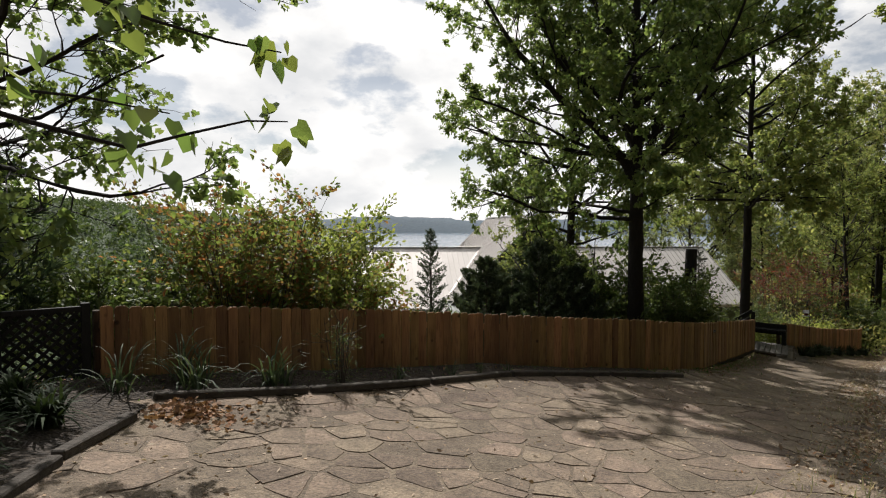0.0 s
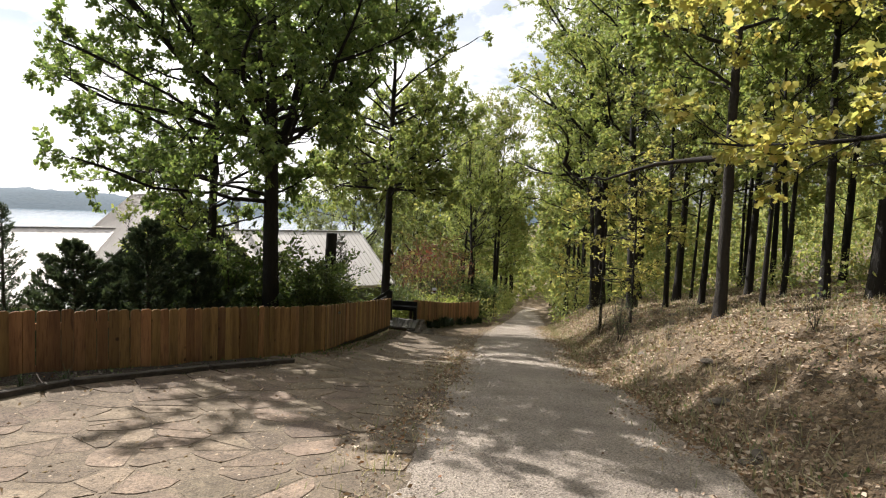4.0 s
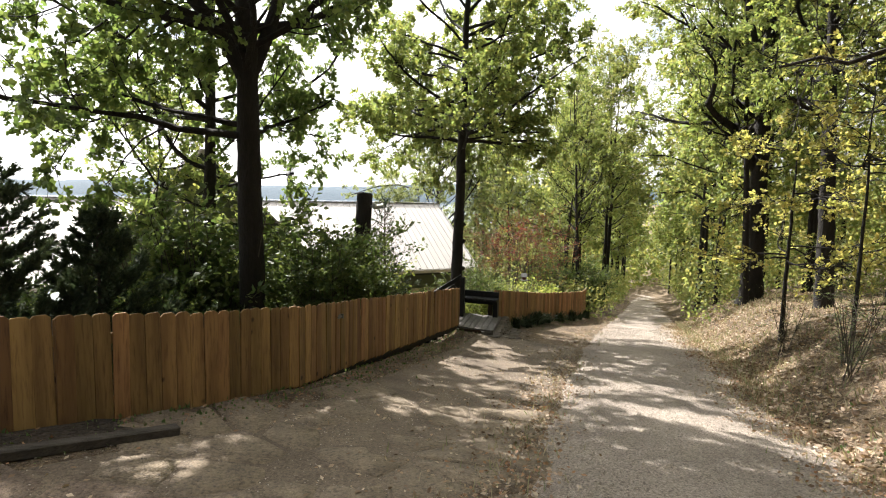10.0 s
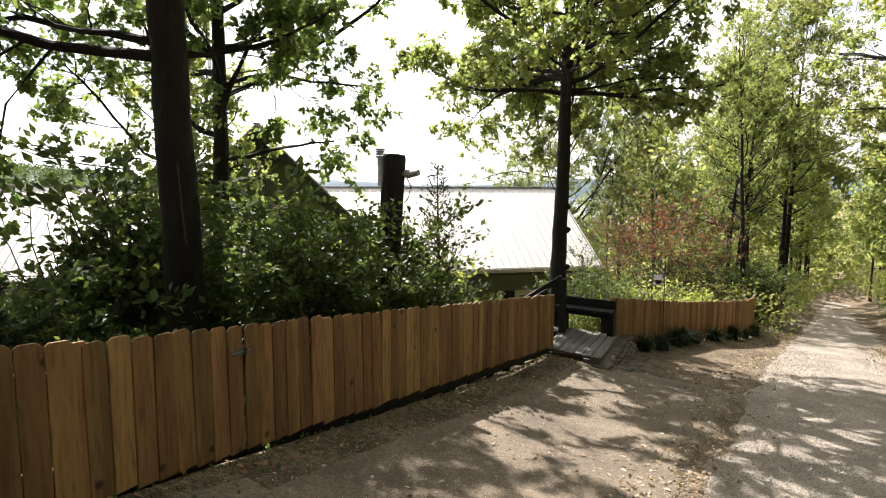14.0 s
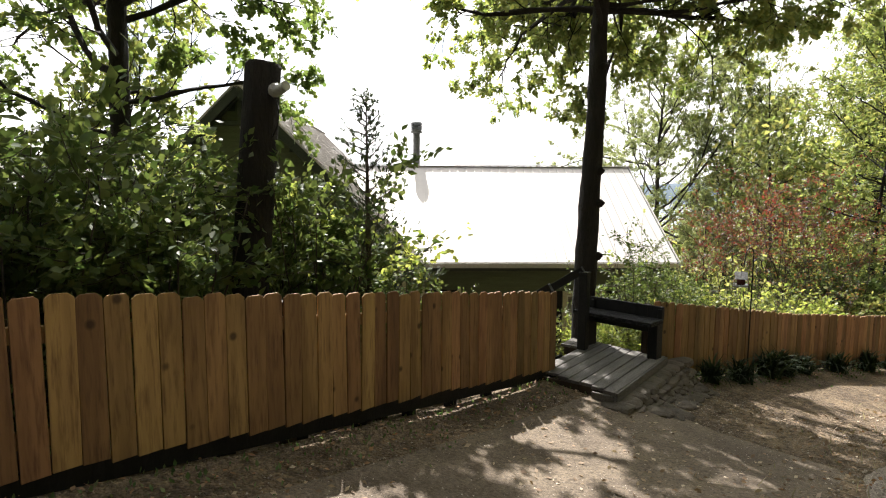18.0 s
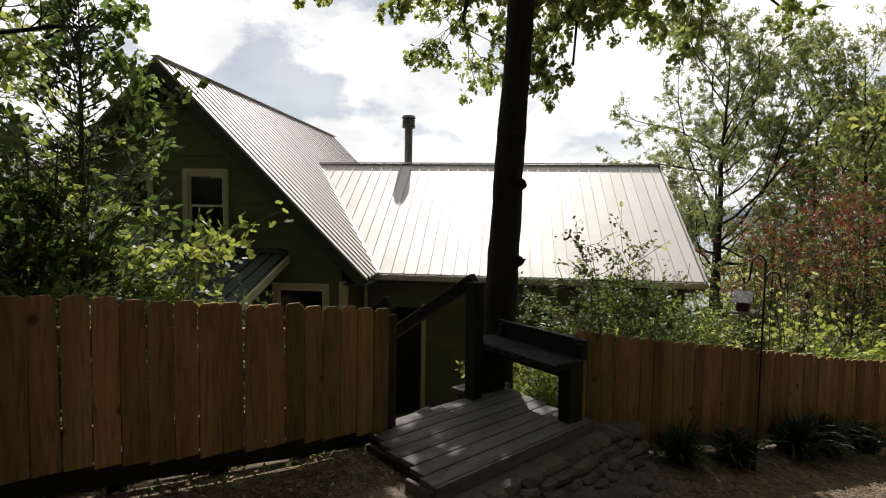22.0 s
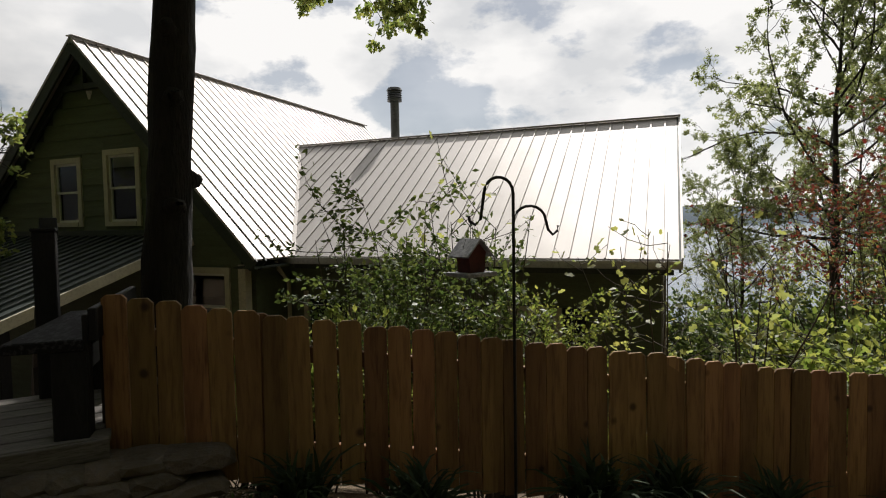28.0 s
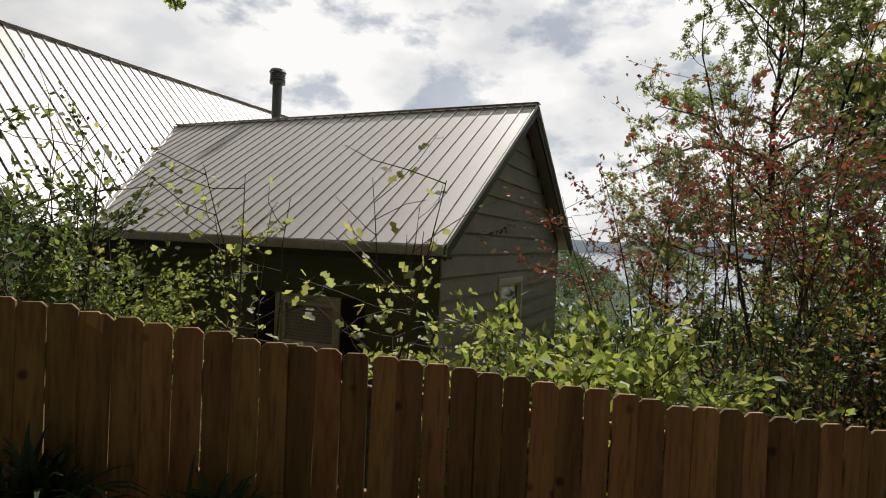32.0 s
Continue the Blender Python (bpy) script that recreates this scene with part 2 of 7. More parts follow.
# ---- materials ----
def mat(name, a, b, rough=0.8, scale=6.0, fine=60.0, bump=0.3, metal=0.0, c=None, stretch=(1, 1, 1), vary=0.0, spec=0.4, depth=0.01, low=0.35, high=0.65, knots=None, pebbles=()):
    """Two colours mixed by a coarse noise, a third by a fine one, with a fine bump; vary: brightness steps from piece to piece."""
    m = bpy.data.materials.new(name)
    m.use_nodes = True
    n, l = m.node_tree.nodes, m.node_tree.links
    bs = n["Principled BSDF"]
    bs.inputs["Roughness"].default_value = rough
    bs.inputs["Metallic"].default_value = metal
    bs.inputs["Specular IOR Level"].default_value = spec
    co = n.new("ShaderNodeTexCoord")
    mp = n.new("ShaderNodeMapping")
    mp.inputs["Scale"].default_value = stretch
    l.new(co.outputs["Object"], mp.inputs["Vector"])
    info = n.new("ShaderNodeObjectInfo")
    shift = n.new("ShaderNodeVectorMath")
    shift.operation = "MULTIPLY_ADD"
    shift.inputs[1].default_value = (1, 1, 1)
    off = n.new("ShaderNodeMath")
    off.operation = "MULTIPLY"
    off.inputs[1].default_value = 37.0 if vary else 0.0
    l.new(info.outputs["Random"], off.inputs[0])
    l.new(mp.outputs["Vector"], shift.inputs[0])
    l.new(off.outputs["Value"], shift.inputs[2])
    def tex(s, detail):
        t = n.new("ShaderNodeTexNoise")
        t.inputs["Scale"].default_value = s
        t.inputs["Detail"].default_value = detail
        t.inputs["Roughness"].default_value = 0.62
        l.new(shift.outputs["Vector"], t.inputs["Vector"])
        return t
    t1, t2 = tex(scale, 5), tex(fine, 4)
    r1 = n.new("ShaderNodeMapRange")
    r1.inputs["From Min"].default_value, r1.inputs["From Max"].default_value = low, high
    l.new(t1.outputs["Fac"], r1.inputs["Value"])
    m1 = n.new("ShaderNodeMix")
    m1.data_type = "RGBA"
    m1.inputs["A"].default_value, m1.inputs["B"].default_value = (*a, 1), (*b, 1)
    l.new(r1.outputs["Result"], m1.inputs["Factor"])
    m2 = n.new("ShaderNodeMix")
    m2.data_type = "RGBA"
    m2.inputs["B"].default_value = (*(c or [v * 0.55 for v in a]), 1)
    r2 = n.new("ShaderNodeMapRange")
    r2.inputs["From Min"].default_value, r2.inputs["From Max"].default_value = 0.48, 0.72
    l.new(t2.outputs["Fac"], r2.inputs["Value"])
    l.new(r2.outputs["Result"], m2.inputs["Factor"])
    l.new(m1.outputs["Result"], m2.inputs["A"])
    last = m2.outputs["Result"]
    grain = []
    for size, amount in pebbles:
        vp = n.new("ShaderNodeTexVoronoi")
        vp.inputs["Scale"].default_value = size
        l.new(shift.outputs["Vector"], vp.inputs["Vector"])
        bw = n.new("ShaderNodeSeparateColor")
        l.new(vp.outputs["Color"], bw.inputs["Color"])
        pr = n.new("ShaderNodeMapRange")
        pr.inputs["To Min"].default_value, pr.inputs["To Max"].default_value = 1 - amount, 1 + amount
        l.new(bw.outputs["Red"], pr.inputs["Value"])
        ph = n.new("ShaderNodeHueSaturation")
        l.new(pr.outputs["Result"], ph.inputs["Value"])
        l.new(last, ph.inputs["Color"])
        last = ph.outputs["Color"]
        grain.append(vp.outputs["Distance"])
    if knots:
        vo = n.new("ShaderNodeTexVoronoi")
        vo.inputs["Scale"].default_value = 1.0
        km = n.new("ShaderNodeMapping")
        km.inputs["Scale"].default_value = knots
        l.new(shift.outputs["Vector"], km.inputs["Vector"])
        l.new(km.outputs["Vector"], vo.inputs["Vector"])
        kr = n.new("ShaderNodeMapRange")
        kr.inputs["From Min"].default_value, kr.inputs["From Max"].default_value = 0.06, 0.13
        kr.inputs["To Min"].default_value, kr.inputs["To Max"].default_value = 0.85, 0.0
        l.new(vo.outputs["Distance"], kr.inputs["Value"])
        mk = n.new("ShaderNodeMix")
        mk.data_type = "RGBA"
        mk.inputs["B"].default_value = (0.035, 0.017, 0.009, 1)
        l.new(kr.outputs["Result"], mk.inputs["Factor"])
        l.new(last, mk.inputs["A"])
        last = mk.outputs["Result"]
    if vary:
        hs = n.new("ShaderNodeHueSaturation")
        mr = n.new("ShaderNodeMapRange")
        mr.inputs["To Min"].default_value, mr.inputs["To Max"].default_value = 1 - vary, 1 + vary
        l.new(info.outputs["Random"], mr.inputs["Value"])
        l.new(mr.outputs["Result"], hs.inputs["Value"])
        turn = n.new("ShaderNodeMath")
        turn.operation = "MULTIPLY"
        turn.inputs[1].default_value = 7.31
        part_of = n.new("ShaderNodeMath")
        part_of.operation = "FRACT"
        hue = n.new("ShaderNodeMapRange")
        hue.inputs["To Min"].default_value, hue.inputs["To Max"].default_value = 0.5 - 0.045 * vary, 0.5 + 0.025 * vary
        l.new(info.outputs["Random"], turn.inputs[0])
        l.new(turn.outputs["Value"], part_of.inputs[0])
        l.new(part_of.outputs["Value"], hue.inputs["Value"])
        l.new(hue.outputs["Result"], hs.inputs["Hue"])
        l.new(last, hs.inputs["Color"])
        last = hs.outputs["Color"]
    l.new(last, bs.inputs["Base Color"])
    rr = n.new("ShaderNodeMapRange")
    rr.inputs["To Min"].default_value, rr.inputs["To Max"].default_value = max(rough - 0.1, 0.02), min(rough + 0.1, 1)
    l.new(t1.outputs["Fac"], rr.inputs["Value"])
    l.new(rr.outputs["Result"], bs.inputs["Roughness"])
    bp = n.new("ShaderNodeBump")
    bp.inputs["Strength"].default_value, bp.inputs["Distance"].default_value = bump, depth
    hgt = t2.outputs["Fac"]
    for g in grain:
        ad = n.new("ShaderNodeMath")
        ad.operation = "SUBTRACT"
        l.new(hgt, ad.inputs[0])
        l.new(g, ad.inputs[1])
        hgt = ad.outputs["Value"]
    l.new(hgt, bp.inputs["Height"])
    l.new(bp.outputs["Normal"], bs.inputs["Normal"])
    return m


def leaf_mat(name, colours, through=0.45, rough=0.5):
    """Thin leaves that let light through; the colour steps from leaf to leaf."""
    m = bpy.data.materials.new(name)
    m.use_nodes = True
    n, l = m.node_tree.nodes, m.node_tree.links
    bs, out = n["Principled BSDF"], n["Material Output"]
    bs.inputs["Roughness"].default_value = rough
    bs.inputs["Specular IOR Level"].default_value = 0.35
    geo = n.new("ShaderNodeNewGeometry")
    ramp = n.new("ShaderNodeValToRGB")
    ramp.color_ramp.interpolation = "LINEAR"
    while len(ramp.color_ramp.elements) < len(colours):
        ramp.color_ramp.elements.new(0.5)
    for k, (e, c) in enumerate(zip(ramp.color_ramp.elements, colours)):
        e.position, e.color = k / max(len(colours) - 1, 1), (*c, 1)
    l.new(geo.outputs["Random Per Island"], ramp.inputs["Fac"])
    l.new(ramp.outputs["Color"], bs.inputs["Base Color"])
    tr = n.new("ShaderNodeBsdfTranslucent")
    warm = n.new("ShaderNodeMix")
    warm.data_type, warm.blend_type = "RGBA", "MULTIPLY"
    warm.inputs["Factor"].default_value = 1.0
    warm.inputs["B"].default_value = (2.1, 2.0, 1.3, 1)
    l.new(ramp.outputs["Color"], warm.inputs["A"])
    l.new(warm.outputs["Result"], tr.inputs["Color"])
    mx = n.new("ShaderNodeMixShader")
    mx.inputs["Fac"].default_value = through
    l.new(bs.outputs["BSDF"], mx.inputs[1])
    l.new(tr.outputs["BSDF"], mx.inputs[2])
    l.new(mx.outputs["Shader"], out.inputs["Surface"])
    return m


def glass_mat():
    m = bpy.data.materials.new("window_glass")
    m.use_nodes = True
    bs = m.node_tree.nodes["Principled BSDF"]
    bs.inputs["Base Color"].default_value = (0.9, 0.95, 0.95, 1)
    bs.inputs["Roughness"].default_value = 0.03
    bs.inputs["Transmission Weight"].default_value = 1.0
    bs.inputs["IOR"].default_value = 1.45
    return m


M = {
    "soil": mat("soil", (0.10, 0.07, 0.043), (0.235, 0.172, 0.108), 0.95, 1.3, 14, 1.0, c=(0.055, 0.038, 0.025), depth=0.03, pebbles=((18, 0.2), (50, 0.3))),
    "gravel": mat("gravel", (0.46, 0.39, 0.325), (0.31, 0.262, 0.22), 0.95, 0.9, 42, 1.0, c=(0.11, 0.09, 0.072), depth=0.016, pebbles=((55, 0.14), (130, 0.3))),
    "grit": mat("tan_grit", (0.18, 0.14, 0.098), (0.108, 0.083, 0.06), 0.95, 1.4, 38, 0.5, c=(0.065, 0.05, 0.036), depth=0.014, pebbles=((30, 0.10), (90, 0.22))),
    "stone": mat("flagstone", (0.215, 0.165, 0.116), (0.135, 0.104, 0.076), 0.95, 5.0, 30, 0.8, c=(0.07, 0.056, 0.042), vary=0.28, depth=0.012, pebbles=((60, 0.18),)),
    "picket": mat("cedar_picket", (0.285, 0.17, 0.068), (0.19, 0.109, 0.045), 0.75, 1.5, 9, 0.4, c=(0.125, 0.066, 0.03), stretch=(5, 5, 0.45), vary=0.38, low=0.4, high=0.62, depth=0.004, knots=(0.85, 0.85, 8.5)),
    "post_wood": mat("dark_post", (0.06, 0.04, 0.025), (0.03, 0.022, 0.016), 0.85, 5, 40, 0.5, stretch=(4, 4, 0.6)),
    "black_wood": mat("black_stained_wood", (0.010, 0.010, 0.0115), (0.018, 0.018, 0.02), 0.65, 5, 30, 0.35, c=(0.007, 0.007, 0.008), stretch=(3, 3, 0.7), spec=0.25),
    "bench_top": mat("worn_black_plank", (0.012, 0.012, 0.014), (0.045, 0.045, 0.05), 0.85, 22, 60, 0.6, c=(0.012, 0.012, 0.013), stretch=(0.6, 2.2, 2.2), low=0.50, high=0.58, spec=0.15),
    "deck": mat("weathered_deck_board", (0.15, 0.138, 0.125), (0.085, 0.078, 0.07), 0.85, 3, 24, 0.5, c=(0.06, 0.054, 0.048), stretch=(0.7, 6, 6), vary=0.14, depth=0.004),
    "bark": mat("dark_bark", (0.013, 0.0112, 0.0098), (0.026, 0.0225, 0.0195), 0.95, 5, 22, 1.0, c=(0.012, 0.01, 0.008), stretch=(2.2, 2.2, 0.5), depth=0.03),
    "bark_grey": mat("grey_bark", (0.042, 0.035, 0.028), (0.026, 0.022, 0.018), 0.95, 4, 24, 1.0, c=(0.02, 0.017, 0.014), stretch=(2, 2, 0.5), depth=0.03),
    "twig": mat("twig_bark", (0.09, 0.075, 0.06), (0.05, 0.04, 0.03), 0.9, 8, 40, 0.3),
    "metal": mat("white_metal_roof", (0.50, 0.475, 0.455), (0.445, 0.42, 0.40), 0.60, 0.6, 9, 0.05, metal=0.6, c=(0.48, 0.455, 0.43), vary=0.03, spec=0.5, depth=0.003),
    "porch_metal": mat("dull_green_porch_metal", (0.05, 0.06, 0.055), (0.075, 0.085, 0.08), 0.5, 1.2, 12, 0.1, metal=0.3, c=(0.035, 0.042, 0.04)),
    "trim_metal": mat("galvanised_trim", (0.55, 0.54, 0.52), (0.45, 0.44, 0.42), 0.4, 3, 30, 0.1, metal=0.5, c=(0.35, 0.34, 0.33)),
    "siding": mat("olive_green_siding", (0.125, 0.15, 0.085), (0.10, 0.12, 0.07), 0.75, 2, 30, 0.2, c=(0.075, 0.08, 0.055), stretch=(0.6, 6, 6), vary=0.06, depth=0.004),
    "siding_grey": mat("grey_siding", (0.30, 0.29, 0.26), (0.25, 0.24, 0.22), 0.8, 2, 30, 0.2, c=(0.2, 0.19, 0.17), vary=0.05),
    "dark_trim": mat("dark_green_trim", (0.035, 0.045, 0.035), (0.05, 0.06, 0.045), 0.6, 4, 30, 0.2),
    "cream": mat("cream_paint", (0.56, 0.53, 0.40), (0.48, 0.45, 0.34), 0.6, 4, 40, 0.15, c=(0.38, 0.35, 0.26)),
    "white": mat("white_sash_paint", (0.72, 0.72, 0.68), (0.62, 0.62, 0.58), 0.5, 4, 40, 0.1, c=(0.5, 0.5, 0.46)),
    "dark_room": mat("dim_interior", (0.03, 0.03, 0.028), (0.05, 0.045, 0.04), 0.9, 2, 20, 0.1),
    "blind": mat("window_blind", (0.34, 0.30, 0.25), (0.28, 0.25, 0.2), 0.8, 3, 40, 0.1),
    "black_metal": mat("black_iron", (0.015, 0.015, 0.015), (0.03, 0.028, 0.026), 0.45, 8, 60, 0.2, metal=0.6),
    "red": mat("dark_red_paint", (0.085, 0.014, 0.012), (0.05, 0.01, 0.009), 0.6, 8, 50, 0.2),
    "worn_white": mat("worn_white_paint", (0.34, 0.34, 0.35), (0.17, 0.17, 0.185), 0.5, 14, 60, 0.3, c=(0.15, 0.15, 0.16), low=0.42, high=0.58),
    "flue": mat("dull_flue_metal", (0.10, 0.105, 0.105), (0.16, 0.165, 0.16), 0.5, 5, 40, 0.15, metal=0.6),
    "log": mat("landscape_timber", (0.085, 0.072, 0.06), (0.042, 0.036, 0.03), 0.95, 4, 24, 0.9, c=(0.03, 0.025, 0.02), stretch=(0.6, 4, 4)),
    "rock": mat("field_stone", (0.115, 0.093, 0.07), (0.066, 0.054, 0.041), 0.95, 6, 30, 1.0, c=(0.10, 0.09, 0.08), vary=0.2),
    "water": mat("lake_water", (0.05, 0.09, 0.14), (0.06, 0.10, 0.15), 0.16, 0.02, 0.6, 0.25, c=(0.04, 0.08, 0.12), spec=0.5, depth=0.4),
    "far_wood": mat("far_wooded_hill", (0.035, 0.06, 0.022), (0.06, 0.09, 0.03), 0.95, 0.05, 0.35, 1.0, c=(0.02, 0.035, 0.014), depth=3.0),
    # haze of the distance is put into this blue
    "far_shore": mat("distant_hills_haze_tint", (0.045, 0.075, 0.10), (0.06, 0.09, 0.12), 0.95, 0.01, 0.05, 0.6, c=(0.035, 0.06, 0.085), depth=6.0),
    "litter": leaf_mat("dry_leaf_litter", [(0.16, 0.105, 0.068), (0.33, 0.25, 0.175), (0.48, 0.40, 0.31), (0.24, 0.165, 0.11), (0.10, 0.065, 0.042), (0.38, 0.27, 0.18)], 0.12, 0.8),
    "red_litter": leaf_mat("rust_leaf_litter", [(0.22, 0.105, 0.055), (0.30, 0.18, 0.10), (0.14, 0.08, 0.045)], 0.12, 0.8),
    "pebble": leaf_mat("loose_pebbles", [(0.36, 0.31, 0.25), (0.22, 0.19, 0.16), (0.46, 0.41, 0.35), (0.30, 0.25, 0.2)], 0.0, 0.95),
    "grass": leaf_mat("dry_grass", [(0.23, 0.22, 0.139), (0.346, 0.3, 0.232), (0.125, 0.16, 0.078), (0.288, 0.26, 0.186)], 0.3, 0.7),
    "weed": leaf_mat("green_weeds", [(0.058, 0.11, 0.039), (0.096, 0.15, 0.062), (0.134, 0.16, 0.078)], 0.35, 0.6),
    "spiky": leaf_mat("spiky_strap_leaves", [(0.045, 0.07, 0.035), (0.065, 0.09, 0.05), (0.03, 0.05, 0.025)], 0.25, 0.7),
    "lily": leaf_mat("dark_strap_leaves", [(0.018, 0.033, 0.013), (0.03, 0.048, 0.018), (0.015, 0.024, 0.012)], 0.2, 0.8),
    "oak": leaf_mat("oak_leaves", [(0.070, 0.115, 0.040), (0.100, 0.15, 0.050), (0.149, 0.19, 0.067), (0.080, 0.12, 0.048)], 0.5),
    "oak_light": leaf_mat("light_oak_leaves", [(0.119, 0.17, 0.064), (0.168, 0.21, 0.083), (0.217, 0.23, 0.083), (0.099, 0.15, 0.054)], 0.52),
    "maple": leaf_mat("yellow_maple_leaves", [(0.187, 0.218, 0.092), (0.257, 0.272, 0.104), (0.150, 0.194, 0.092), (0.293, 0.281, 0.104)], 0.52),
    "maple_yellow": leaf_mat("turning_maple_leaves", [(0.329, 0.30, 0.115), (0.276, 0.28, 0.108), (0.212, 0.24, 0.095), (0.371, 0.31, 0.128)], 0.55),
    "far_leaf": leaf_mat("woodland_leaves", [(0.102, 0.145, 0.054), (0.152, 0.19, 0.076), (0.204, 0.22, 0.091), (0.243, 0.23, 0.091)], 0.52),
    "redbud": leaf_mat("heart_shaped_leaves", [(0.067, 0.12, 0.034), (0.106, 0.15, 0.046), (0.144, 0.18, 0.046)], 0.5, 0.4),
    "shrub": leaf_mat("shrub_leaves", [(0.05, 0.086, 0.03), (0.08, 0.116, 0.041), (0.115, 0.143, 0.053), (0.058, 0.09, 0.03)], 0.36),
    "shrub_light": leaf_mat("lime_shrub_leaves", [(0.101, 0.15, 0.04), (0.165, 0.20, 0.06), (0.21, 0.228, 0.075), (0.09, 0.13, 0.04)], 0.52),
    "rusty": leaf_mat("rust_tinged_leaves", [(0.09, 0.14, 0.042), (0.12, 0.16, 0.05), (0.20, 0.08, 0.04), (0.08, 0.125, 0.04), (0.16, 0.085, 0.045), (0.12, 0.165, 0.05), (0.10, 0.15, 0.045)], 0.5),
    "red_leaf": leaf_mat("red_autumn_leaves", [(0.13, 0.02, 0.024), (0.09, 0.032, 0.024), (0.08, 0.06, 0.03), (0.16, 0.03, 0.028), (0.10, 0.05, 0.032)], 0.40),
    "lake_oak": leaf_mat("grey_green_oak_leaves", [(0.15, 0.185, 0.095), (0.19, 0.22, 0.115), (0.12, 0.155, 0.08), (0.21, 0.225, 0.12)], 0.52),
    "cedar": leaf_mat("juniper_sprays", [(0.034, 0.054, 0.034), (0.055, 0.074, 0.044), (0.025, 0.042, 0.027)], 0.22, 0.7),
    "pine": leaf_mat("pine_needles", [(0.018, 0.034, 0.022), (0.032, 0.052, 0.03), (0.042, 0.06, 0.034)], 0.25, 0.6),
    # near black, as the shade on the beds is part of the colour
    "shaded_mulch": mat("mulch_with_shade", (0.035, 0.027, 0.02), (0.06, 0.046, 0.034), 0.95, 3, 25, 1.0, c=(0.018, 0.014, 0.011), depth=0.03, pebbles=((30, 0.4),)),
    "canopy": leaf_mat("hillside_canopy", [(0.035, 0.06, 0.028), (0.055, 0.085, 0.036), (0.075, 0.105, 0.045), (0.045, 0.07, 0.03)], 0.3, 0.7),
    "glass": glass_mat(),
}


# ---- lie of the land: s runs down the road, l across it to its right ----
def along(x, y):
    return 0.68 * x + 0.73 * y


def across(x, y):
    return 0.73 * x - 0.68 * y


def at_sl(s, l):
    """The place at s down the road and l to its right."""
    d = 0.68 * 0.68 + 0.73 * 0.73
    return (0.68 * s + 0.73 * l) / d, (0.73 * s - 0.68 * l) / d


ROAD_S, ROAD_Z = [-30, -12, 0, 1.1, 4.6, 6.5, 8.3, 10.3, 13.7, 15.5, 17.05, 18.5, 21.2, 24.2, 45, 75, 120], [1.6, 0.6, 0.0, 0.0, -0.46, -0.6, -0.82, -1.07, -1.62, -1.9, -2.1, -2.25, -2.67, -3.1, -6.1, -10.2, -13.0]
RIGHT_S, RIGHT_L = [-30, 0, 6, 9.5, 12.5, 15.7, 19.6, 24, 30, 59, 81, 120], [3.6, 3.0, 2.5, 2.1, 1.7, 1.35, 1.26, 0.85, 0.55, 0.4, -0.9, -8]
LEFT_S, LEFT_L = [-30, 0, 5.3, 8.3, 11.5, 16, 22, 34, 78, 120], [-0.2, -0.3, -0.6, -0.8, -1.1, -1.5, -1.9, -2.1, -3.6, -10]
EDGE_S, EDGE_L = [-30, 1.9, 3.3, 5.0, 6.6, 7.8, 9.2, 10.4, 11.5, 13, 15.6, 19, 20.4, 22.5, 24.1, 26, 29.2, 34, 80], [-6.4, -6.55, -6.4, -6.03, -5.33, -4.6, -4.05, -3.75, -3.6, -3.85, -4.1, -4.5, -4.05, -3.75, -3.6, -3.2, -2.95, -3.3, -6.5]
BANK_Q, BANK_H = [-1, 0, 0.35, 0.9, 1.6, 2.4, 4.5, 8, 15, 40, 90, 400], [0, 0, 0.10, 0.45, 1.0, 1.35, 1.75, 2.5, 3.6, 9.0, 17, 20]
FALL_Q, FALL_H = [-1.6, -0.8, 0, 0.5, 1.5, 3.5, 6, 9, 22, 60, 150, 260, 4000], [0, 0.08, 0.16, -0.05, -0.5, -1.3, -2.1, -2.6, -4.0, -14, -34, -46, -60]


def height(x, y, rough=True):
    s, l = along(x, y), across(x, y)
    z = np.interp(s, ROAD_S, ROAD_Z)
    right, left = l - np.interp(s, RIGHT_S, RIGHT_L), np.interp(s, EDGE_S, EDGE_L) - l
    z = z + np.interp(right, BANK_Q, BANK_H) + np.interp(left, FALL_Q, FALL_H)
    z = z - np.interp(left, [-1.3, -0.6, -0.1, 0.5, 1.2], [0, 0.01, 0.03, 0.03, 0]) * np.interp(s, [8.6, 10.2, 18.2, 19.4], [0, 1, 1, 0])
    if rough:
        q = np.array([noise.noise((a * 0.55, b * 0.55, 0.0)) * 0.10 + noise.noise((a * 1.7, b * 1.7, 4.0)) * 0.07 + noise.noise((a * 4.1, b * 4.1, 9.0)) * 0.035 for a, b in zip(np.ravel(x), np.ravel(y))]).reshape(np.shape(x))
        z = z + q * np.clip(right / 1.2, 0.12, 1.0)
    return z


def ground_z(x, y):
    return float(height(np.array([x]), np.array([y]))[0])


def sheet(name, xs, ys, fn):
    X, Y = np.meshgrid(xs, ys)
    Z = fn(X.ravel(), Y.ravel())
    V = np.stack([X.ravel(), Y.ravel(), Z], -1)
    w = len(xs)
    i = (np.arange(len(ys) - 1)[:, None] * w + np.arange(w - 1)[None]).ravel()
    return np_mesh(name, V, np.stack([i, i + 1, i + w + 1, i + w], -1), True)


